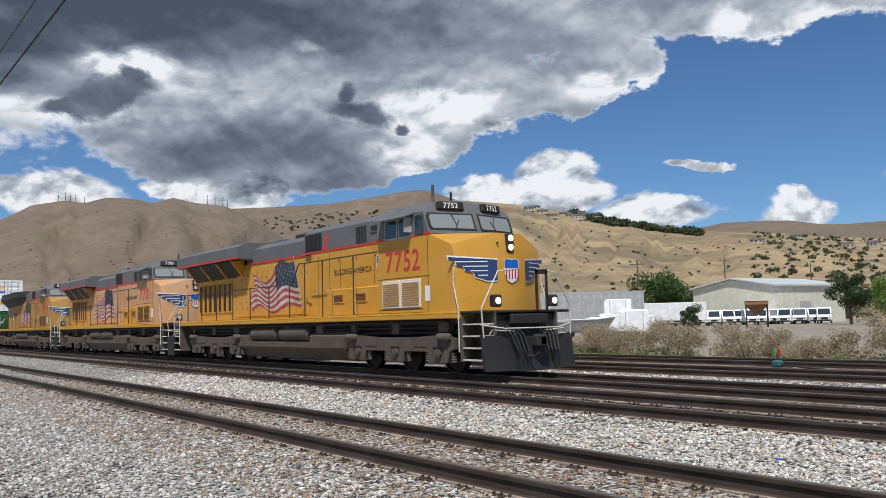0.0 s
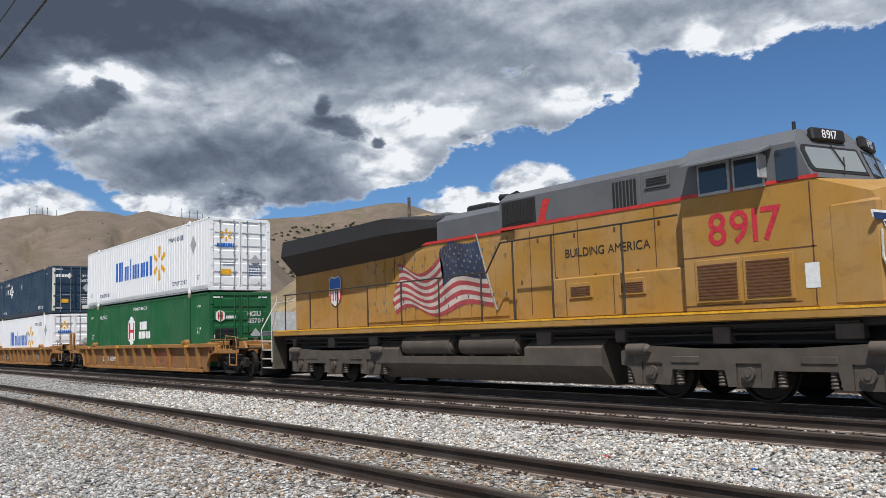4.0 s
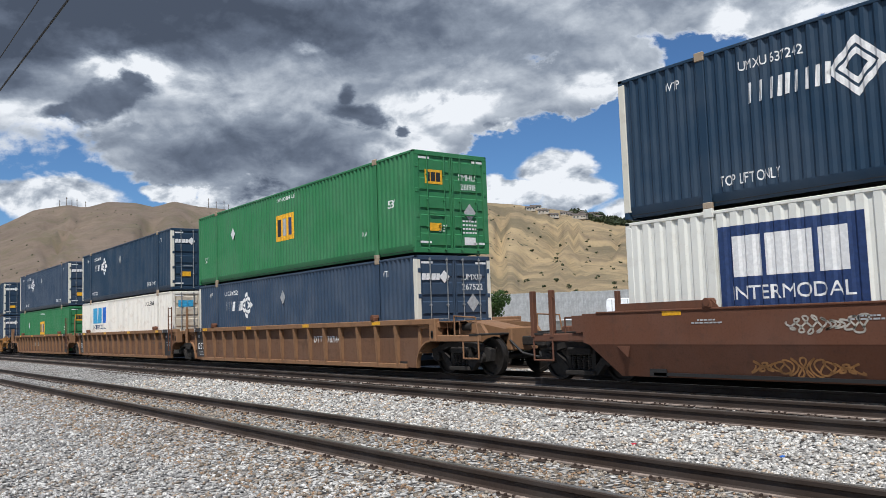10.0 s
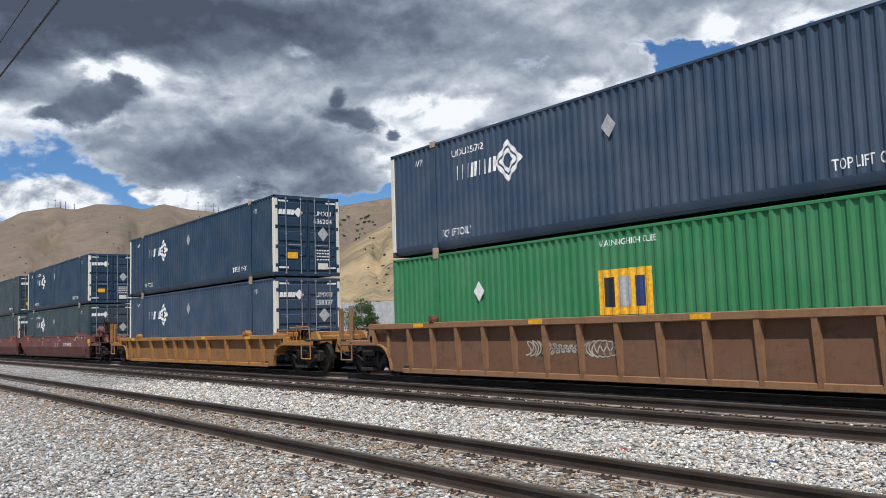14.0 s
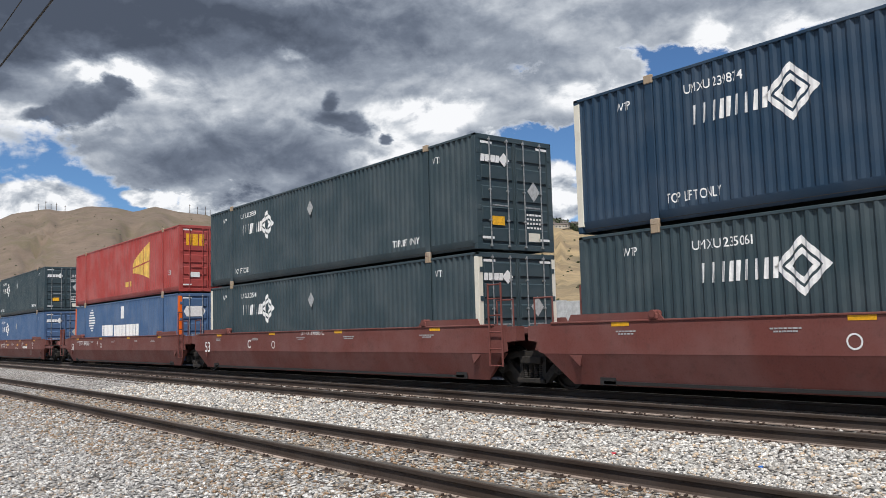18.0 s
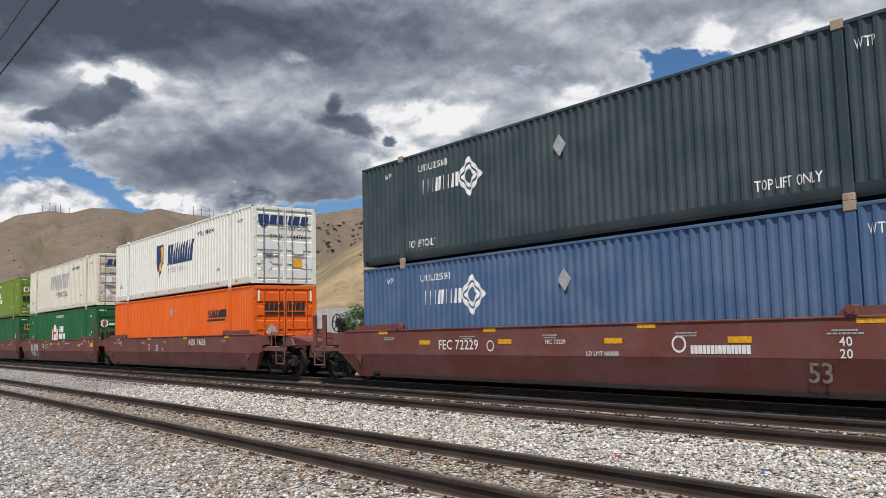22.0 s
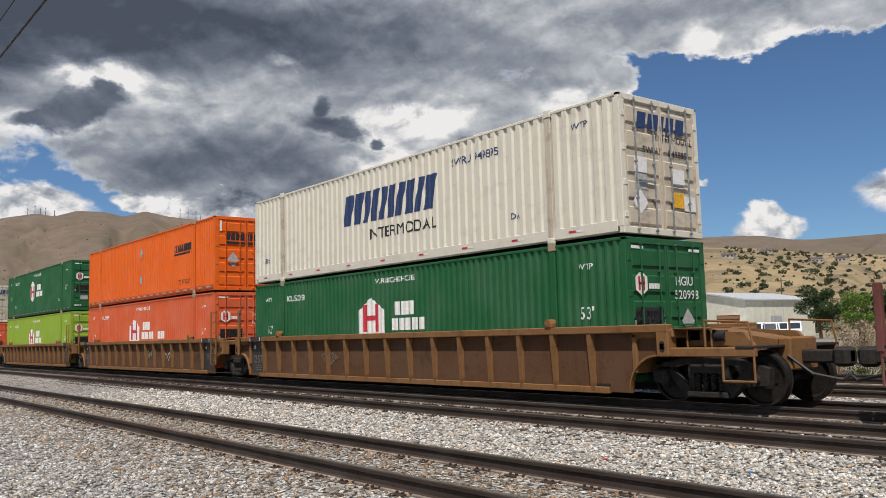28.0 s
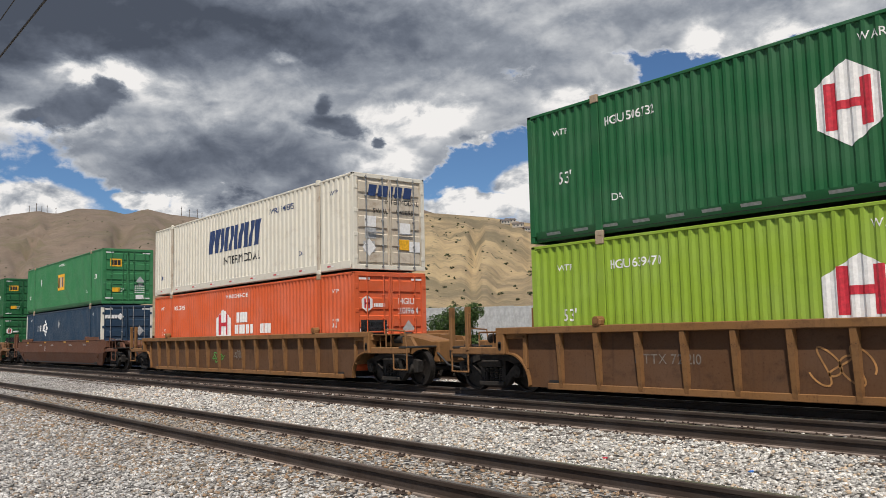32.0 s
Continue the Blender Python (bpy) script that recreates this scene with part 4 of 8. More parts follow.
def marks_hexagon(box, x=-0.95, z=1.57, top=True, code="", inc=False, half=False):
    """White hexagon with red bars and two rows of white block letters."""
    if half:
        side_mark(box, "emblem", flat([(-0.62, -0.6), (0.62, -0.6), (0.62, 0.2), (0, 0.55), (-0.62, 0.2)]), "ink_white", x, z, "white house-shaped emblem")
    else:
        side_mark(box, "emblem", flat(hexagon(0.70)), "ink_white", x, z, "white hexagon emblem")
    ink = "ink_red"
    for sx in (-0.28, 0.28):
        side_mark(box, "emblem_bar", flat(rect(sx - 0.09, sx + 0.09, -0.40, 0.36)), ink, x, z, lift=0.003)
    side_mark(box, "emblem_bar", flat(rect(-0.33, 0.33, -0.07, 0.07)), ink, x, z - 0.02, lift=0.004)
    side_mark(box, "emblem_bar", bars(3, 0.85, 0.36, 0.16, seed=2), "ink_white", x + 1.55, z + 0.20)
    side_mark(box, "emblem_bar", bars(5, 1.40, 0.32, 0.16, seed=4), "ink_white", x + 1.72, z - 0.22)
    if inc:
        side_mark(box, "emblem_bar", bars(3, 0.75, 0.32, 0.16, seed=6), "ink_white", x + 3.4, z - 0.22)
    side_text(box, "WARNING HIGH CUBE", 0.2, "ink_white", 0.2, 2.55, 1.9)
    if code:
        side_text(box, code, 0.25, "ink_white", -5.25, 2.32, 1.25)
    side_text(box, "53'", 0.36, "ink_white", -7.0, 1.35)
    side_text(box, "53'", 0.36, "ink_white", 7.0, 1.4)
    for xx in (-7.1, 7.0):
        side_text(box, "WTP", 0.18, "ink_white", xx, 2.35)
    base_dashes(box)
    side_text(box, "DA", 0.2, "ink_white", -5.6, 0.75)
    side_text(box, "DA", 0.2, "ink_white", 5.5, 0.75)
    door_mark(box, "emblem", flat(hexagon(0.25)), "ink_white", -0.85, 1.95)
    door_mark(box, "emblem_bar", flat(rect(-0.1, -0.04, -0.14, 0.14), rect(0.04, 0.1, -0.14, 0.14), rect(-0.1, 0.1, -0.025, 0.025)), ink, -0.85, 1.95, lift=0.002)
    door_mark(box, "emblem_bar", bars(5, 0.4, 0.11, 0.12), "ink_white", -0.42, 1.9)
    door_mark(box, "sign", flat(rect(-0.45, 0.45, -0.22, 0.22)), "ink_black", -0.62, 1.25)
    door_text(box, "WARNING", 0.19, "ink_white", -0.62, 1.34)
    door_text(box, "HIGH CUBE", 0.19, "ink_white", -0.62, 1.16)
    if code:
        a, b = code.split()
        door_text(box, a, 0.26, "ink_white", 0.55, 2.02)
        door_text(box, b, 0.26, "ink_white", 0.62, 1.74)
    door_labels(box, "ink_white", 7)


def marks_panel(box, code=""):
    """Yellow panel with dark block letters."""
    side_mark(box, "emblem", flat(rect(-0.68, 0.68, -0.46, 0.46)), "ink_yellow", 0.1, 1.6, "yellow panel")
    for dx, w, m in ((-0.38, 0.26, "ink_black"), (0.0, 0.34, "ink_grey"), (0.38, 0.24, "ink_navy")):
        side_mark(box, "emblem_bar", flat(rect(dx - w / 2, dx + w / 2, -0.3, 0.3)), m, 0.1, 1.6, lift=0.003)
    diamond(box, -4.4, 1.83, 0.2, "ink_white")
    side_text(box, "53'", 0.32, "ink_white", 6.9, 1.5)
    side_text(box, "53'", 0.3, "ink_white", -7.2, 1.0)
    side_text(box, "WARNING HIGH CUBE", 0.18, "ink_white", 0.2, 2.6, 1.5)
    side_text(box, "DA", 0.2, "ink_white", 5.4, 0.8)
    door_mark(box, "emblem", flat(rect(-0.3, 0.3, -0.2, 0.2)), "ink_yellow", -0.62, 2.15)
    door_mark(box, "emblem_bar", bars(3, 0.45, 0.26, 0.2), "ink_black", -0.62, 2.15, lift=0.002)
    if code:
        a, b = code.split()
        door_text(box, a, 0.24, "ink_white", 0.55, 2.2)
        door_text(box, b, 0.24, "ink_white", 0.6, 1.93)
    door_text(box, "53'", 0.26, "ink_white", -0.35, 0.72)
    door_labels(box, "ink_white", 9)


def marks_square(box, code="", faded=False):
    """Navy square with white block letters, or its faded blue remains."""
    if not faded:
        side_mark(box, "emblem", flat(rect(-1.33, 1.33, -0.72, 0.70)), "ink_navy", -4.6, 1.85, "navy square emblem")
        side_mark(box, "emblem_bar", bars(3, 2.1, 0.72, 0.12, seed=8), "ink_white", -4.6, 2.0, lift=0.003)
        decal("lettering", stretched(letters("INTERMODAL", 0.34), 2.2), M["ink_white"], box, -4.6, 1.36, SIDE_Y - 0.004, folds=True)
        door_mark(box, "emblem", flat(rect(-0.36, 0.36, -0.30, 0.28)), "ink_navy", -0.72, 2.24, "navy square emblem", 0.006)
        door_mark(box, "emblem_bar", bars(3, 0.52, 0.24, 0.1), "ink_white", -0.72, 2.28, lift=0.009)
    else:
        for k, (m, w) in enumerate((("ink_cyan", 1.0), ("ink_cyan", 0.8), ("ink_blue", 0.7))):
            side_mark(box, "emblem_bar", flat(rect(-0.45 * w, 0.45 * w, -0.44, 0.44, 0.1)), m, -5.15 + 0.93 * k, 2.08, "peeling blue emblem")
        side_text(box, "INTERMODAL", 0.36, "ink_navy", -4.25, 1.43, 2.5)
        door_mark(box, "emblem_bar", bars(3, 0.7, 0.3, 0.1), "ink_cyan", -0.65, 2.3)
        door_mark(box, "emblem_bar", bars(3, 0.5, 0.22, 0.1), "ink_cyan", 0.6, 2.3)
    side_text(box, code or "UMXU 331642", 0.28, "ink_black", 4.86, 2.42, 1.4)
    door_text(box, "UMXU", 0.24, "ink_black", 0.55, 2.2 if not faded else 1.9)
    door_labels(box, "ink_grey", 11)


def marks_slant(box, shield=False, faded=False, door_faded=False):
    """Slanted navy block letters, with a shield where it has one."""
    ink = "ink_navy" if not faded else "ink_grey"
    k = 1.0 if not shield else 0.69
    x = -2.22 if not shield else -0.6
    for w in (0.40, 0.40, 0.26, 0.30, 0.26, 0.28, 0.30, 0.34, 0.26, 0.40):
        side_mark(box, "emblem_bar", flat(rect(x, x + w * k, -0.44, 0.44, 0.22)), ink, 0.0, 1.78)
        x += (w + 0.12) * k
    if shield:
        side_mark(box, "emblem", flat([(-0.45, 0.7), (0.45, 0.7), (0.45, -0.1), (0, -0.75), (-0.45, -0.1)]), "ink_navy", -1.65, 1.62, "navy and gold shield emblem")
        side_mark(box, "emblem_bar", flat([(0.1, 0.55), (0.4, 0.62), (0.38, -0.1), (0, -0.6), (-0.1, -0.4), (0.2, 0.05)]), "ink_yellow", -1.65, 1.62, lift=0.003)
        side_text(box, "INTERMODAL", 0.30, "ink_grey", 0.6, 1.1, 2.3)
    else:
        side_text(box, "INTERMODAL", 0.42, "ink_black", 0.57, 0.98, 3.07)
    side_text(box, "SWRU 949895" if not shield else "SWRU 944764", 0.27, "ink_navy", 3.6, 2.35)
    side_text(box, "53ft", 0.25, "ink_navy", -7.2, 0.75)
    side_text(box, "DA", 0.2, "ink_navy", 5.0, 0.75)
    side_text(box, "WTP", 0.2, "ink_navy", 7.0, 2.4)
    part("base_rail", Geo().box(-CL / 2 + 0.17, CL / 2 - 0.17, -CW / 2 + 0.004, -CW / 2 + 0.03, 0.07, 0.30, 0.008), M["cream"], box, "pale lower rail")
    for i in range(9):
        decal("reflector_strip", flat(rect(-0.2, 0.0, -0.022, 0.022)), M["ink_red"], box, -7.2 + 1.75 * i, 0.19, -CW / 2 - 0.002)
        decal("reflector_strip", flat(rect(0.02, 0.2, -0.022, 0.022)), M["ink_white"], box, -7.2 + 1.75 * i, 0.19, -CW / 2 - 0.002)
    x = -0.75
    for w in (0.27, 0.34, 0.12, 0.26, 0.28):
        door_mark(box, "emblem_bar", flat(rect(x, x + w, -0.17, 0.17, 0.2)), "ink_navy", 0.0 if not shield else 0.15, 2.38)
        x += w + 0.07
    door_text(box, "INTERMODAL", 0.2, "ink_black", 0.45, 2.08)
    if shield:
        door_mark(box, "emblem", flat([(-0.22, 0.25), (0.22, 0.25), (0.2, -0.05), (0, -0.3), (-0.2, -0.05)]), "ink_navy", -0.85, 2.3)
    door_text(box, "SWRU", 0.2, "ink_black", -0.32, 1.78)
    door_text(box, "949895" if not shield else "944764", 0.2, "ink_black", 0.55, 1.78)
    for y, z, m in ((-0.7, 1.45, "ink_white"), (-0.7, 1.1, "ink_grey"), (0.55, 1.3, "ink_white"), (0.5, 0.8, "ink_yellow"), (-0.75, 0.7, "ink_grey"), (0.9, 0.75, "ink_white")):
        door_mark(box, "sticker", flat(rect(-0.2, 0.2, -0.16, 0.16)), m, y, z)
    door_mark(box, "placard", flat([(0, -0.26), (0.24, 0), (0, 0.26), (-0.24, 0)]), "ink_white", -0.75, 0.68, lift=0.002)


def marks_block(box, inc=False, big=True):
    """Black block letters over a black line on orange."""
    side_mark(box, "emblem_bar", bars(9, 1.8, 0.30, 0.16, 0.12, 3), "ink_black", 4.8, 1.95)
    side_mark(box, "emblem_bar", flat(rect(-0.88, 0.88, -0.04, 0.04)), "ink_black", 4.75, 1.71)
    diamond(box, -0.05, 2.15, 0.2)
    diamond(box, -0.05, 0.95, 0.2)
    side_text(box, "TOP LIFT ONLY", 0.26, "ink_black", 5.0, 0.55, 1.3)
    base_dashes(box, "ink_white")
    door_mark(box, "emblem_bar", bars(9, 1.6, 0.28, 0.16, 0.12, 3), "ink_black", 0.0, 2.1)
    door_mark(box, "emblem_bar", flat(rect(-0.8, 0.8, -0.05, 0.05)), "ink_black", 0.0, 1.86)
    door_mark(box, "placard", flat([(0, -0.3), (0.25, 0), (0, 0.3), (-0.25, 0)]), "ink_grey", -0.55, 1.2)
    for y in (-1.05, 1.05):
        door_mark(box, "reflector_strip", flat(rect(-0.04, 0.04, -0.2, 0.2)), "ink_white", y, 2.5)


def marks_sail(box):
    """Yellow sail-shaped emblem on red."""
    for u0, u1 in ((0.0, 0.62), (0.67, 1.0)):
        us = [u0 + (u1 - u0) * k / 8 for k in range(9)]
        for upper in (True, False):
            edge = [(-1.3 + 2.3 * u, (0.05 + 0.85 * u ** 0.7) if upper else (-0.40 - 0.38 * u ** 1.5)) for u in us]
            seam = [(-1.3 + 2.3 * u, -0.15 + 0.17 * u + (0.035 if upper else -0.035)) for u in us]
            side_mark(box, "emblem_bar", flat(*[[seam[k], seam[k + 1], edge[k + 1], edge[k]] for k in range(8)]), "faded_yellow", 3.3, 1.6, "faded yellow sail-shaped emblem")
    side_mark(box, "emblem_bar", bars(3, 0.8, 0.24, 0.2), "faded_yellow", 1.3, 0.72)
    side_text(box, "53'", 0.3, "ink_grey", 6.9, 0.9)
    door_mark(box, "emblem", flat(*[rect(-0.4 + 0.28 * i, -0.17 + 0.28 * i, -0.25, 0.25) for i in range(3)]), "ink_yellow", -0.6, 2.25)
    door_labels(box, "ink_white", 13)


def marks_globe(box):
    """White globe of stripes and white block letters on blue."""
    side_mark(box, "emblem", flat(*[rect(-0.55 * math.cos(z * 1.4), 0.55 * math.cos(z * 1.4), z * 0.55 - 0.035, z * 0.55 + 0.035) for z in (-1, -0.75, -0.5, -0.25, 0, 0.25, 0.5, 0.75, 1)]),
              "ink_white", -4.85, 2.03, "striped white globe emblem")
    side_mark(box, "emblem_bar", bars(5, 1.88, 0.55, 0.14, seed=5), "ink_white", -2.0, 1.45)
    side_mark(box, "emblem_bar", bars(10, 3.73, 0.55, 0.14, seed=6), "ink_white", 1.0, 1.42)
    side_mark(box, "placard", flat(rect(-0.25, 0.25, -0.3, 0.3)), "ink_white", 0.4, 2.3)
    for y in (-0.62, 0.62):
        door_mark(box, "emblem", flat([(-0.35, 0.22), (0.35, 0.22), (0.48, 0), (0.35, -0.22), (-0.35, -0.22), (-0.48, 0)]), "ink_white", y, 2.1, "white hexagon placard")
    door_labels(box, "ink_white", 15)


def wheel_mesh(r, gauge=1.435):
    g = Geo()
    for s in (-1, 1):
        y = s * (gauge / 2 + 0.06)
        out = [(0.0, 0.10), (0.03, r * 0.45), (0.02, r * 0.86), (0.07, r * 0.9), (0.07, r), (-0.055, r * 1.01), (-0.06, r + 0.028), (-0.085, r + 0.02), (-0.085, r * 0.88), (-0.03, r * 0.8), (-0.03, 0.10)]
        n = 28
        g.rings([[(q * math.cos(2 * math.pi * i / n), y + s * w, q * math.sin(2 * math.pi * i / n)) for i in range(n)] for w, q in out], caps=True)
        for k in range(3):
            a = 2 * math.pi * k / 3
            g.cyl((0.55 * r * math.cos(a), y + s * 0.02, 0.55 * r * math.sin(a)), (0.55 * r * math.cos(a), y + s * 0.05, 0.55 * r * math.sin(a)), 0.03, 6)
    g.cyl((0, -1.05, 0), (0, 1.05, 0), 0.085, 12)
    return g.mesh("wheelset", M["wheel"])


WHEEL_MESH = {0.47: wheel_mesh(0.47), 0.53: wheel_mesh(0.53)}


def wheelset(parent, x, r):
    w = part("wheelset", WHEEL_MESH[r], None, parent, at=Matrix.Translation((x, 0, r)))
    WHEELS.setdefault(r, []).append(w)


def freight_truck_mesh():
    """Cast side frame with its two windows left open."""
    g = Geo()
    y0, y1 = 0.96, 1.12
    for e in (-1, 1):
        g.prism([(e * 1.22, 0.66), (e * 1.18, 0.38), (e * 0.98, 0.36), (e * 0.98, 0.56), (e * 0.80, 0.58)], "y", y0, y1)
        g.prism([(e * 1.2, 0.66), (e * 0.86, 0.52), (e * 0.46, 0.14), (e * 0.36, 0.14), (e * 0.36, 0.28), (e * 0.62, 0.52), (e * 0.8, 0.66)], "y", y0, y1)
        g.prism([(e * 1.2, 0.66), (e * 0.55, 0.83), (0, 0.84), (0, 0.72), (e * 0.5, 0.71), (e * 0.8, 0.62)], "y", y0, y1)
        g.prism([(e * 0.30, 0.74), (e * 0.42, 0.74), (e * 0.42, 0.16), (e * 0.30, 0.16)], "y", y0 + 0.02, y1 - 0.02)
    g.box(-0.42, 0.42, y0, y1 + 0.06, 0.13, 0.24, 0.02).box(-0.34, 0.34, y0, y1 + 0.06, 0.56, 0.72, 0.02)
    return g


def freight_truck_details():
    springs, caps = Geo(), Geo()
    for s in (1,):
        springs.coil(0, 1.06, 0.24, 0.56, 0.066, 7)
        for x in (0.0,):
            caps.cyl((x, s * 1.11, 0.47), (x, s * 1.22, 0.47), 0.13, 14)
            for k in range(3):
                a = 2 * math.pi * k / 3 + 0.5
                caps.cyl((x + 0.075 * math.cos(a), s * 1.2, 0.47 + 0.075 * math.sin(a)), (x + 0.075 * math.cos(a), s * 1.24, 0.47 + 0.075 * math.sin(a)), 0.022, 6)
    return springs, caps


_tm = freight_truck_mesh().mesh("side_frame", M["grime"])
_sp, _cp = freight_truck_details()
_sp, _cp = _sp.mesh("spring", M["grime"]), _cp.mesh("bearing_cap", M["grime"])
_bol = Geo().box(-0.22, 0.22, -0.95, 0.95, 0.55, 0.78, 0.03).mesh("truck", M["black"])


def freight_truck(car, x):
    t = part("truck", _bol, None, car, "dark cast steel wheel truck", at=Matrix.Translation((x, 0, 0)))
    for turn in (0, 180):
        side = pose(0, 0, 0, 0, 0, turn)
        part("side_frame", _tm, None, t, at=side)
        for k in range(4):
            part("spring", _sp, None, t, at=side @ Matrix.Translation((-0.24 + 0.16 * k, 0, 0)))
        for w in (-0.9, 0.9):
            part("bearing_cap", _cp, None, t, at=side @ Matrix.Translation((w, 0, 0)))
    for w in (-0.9, 0.9):
        wheelset(t, w, 0.47)


def coupler(car, x, s, mat="grime"):
    g = Geo().box(min(x, x - s * 0.95), max(x, x - s * 0.95), -0.10, 0.10, 0.72, 0.95, 0.03)
    g.box(min(x, x - s * 0.28), max(x, x - s * 0.28), -0.19, 0.19, 0.66, 1.0, 0.06)
    part("coupler", g, M[mat], car, "rusty knuckle coupler")
    h = Geo().tube([(x - s * 0.9, -0.45, 0.85), (x - s * 0.5, -0.42, 0.55), (x - s * 0.05, -0.3, 0.45), (x + s * 0.1, -0.25, 0.55)], 0.03, 6)
    part("brake_hose", h, M["black"], car)


def arched_sheet(rear, front, top):
    """Outline of a ribbed side: deep between the wheel arches, shallow over the wheels."""
    out = []
    for e, wx in ((1, front), (-1, rear)):
        arch = [(wx - e * (0.85 + 0.66 * math.sin(k * 0.157)), 0.87 - 0.70 * (1 - math.cos(k * 0.157))) for k in range(11)]
        one = [(wx - e * 0.6, top), (wx - e * 0.6, 0.87)] + arch
        out += one if e > 0 else one[::-1]
    return out


def car_stencils(car, seed, maroon):
    """Small data stencils, reflective strips and repainted squares on a smooth side."""
    rnd = random.Random(seed)
    for i in range(5):
        x = -6.6 + 3.1 * i + rnd.uniform(-0.5, 0.5)
        for k in range(2):
            sheet_mark(car, "sticker", bars(rnd.randint(5, 9), rnd.uniform(0.35, 0.7), 0.028, 0.25, seed=seed * 7 + i), "ink_grey", x, 1.24 - 0.05 * k)["kind"] = "stuff"
    sheet_mark(car, "sticker", ring(0, 0, 0.10, 0.13, 18), "ink_white", -2.35, 1.02)["kind"] = "stuff"


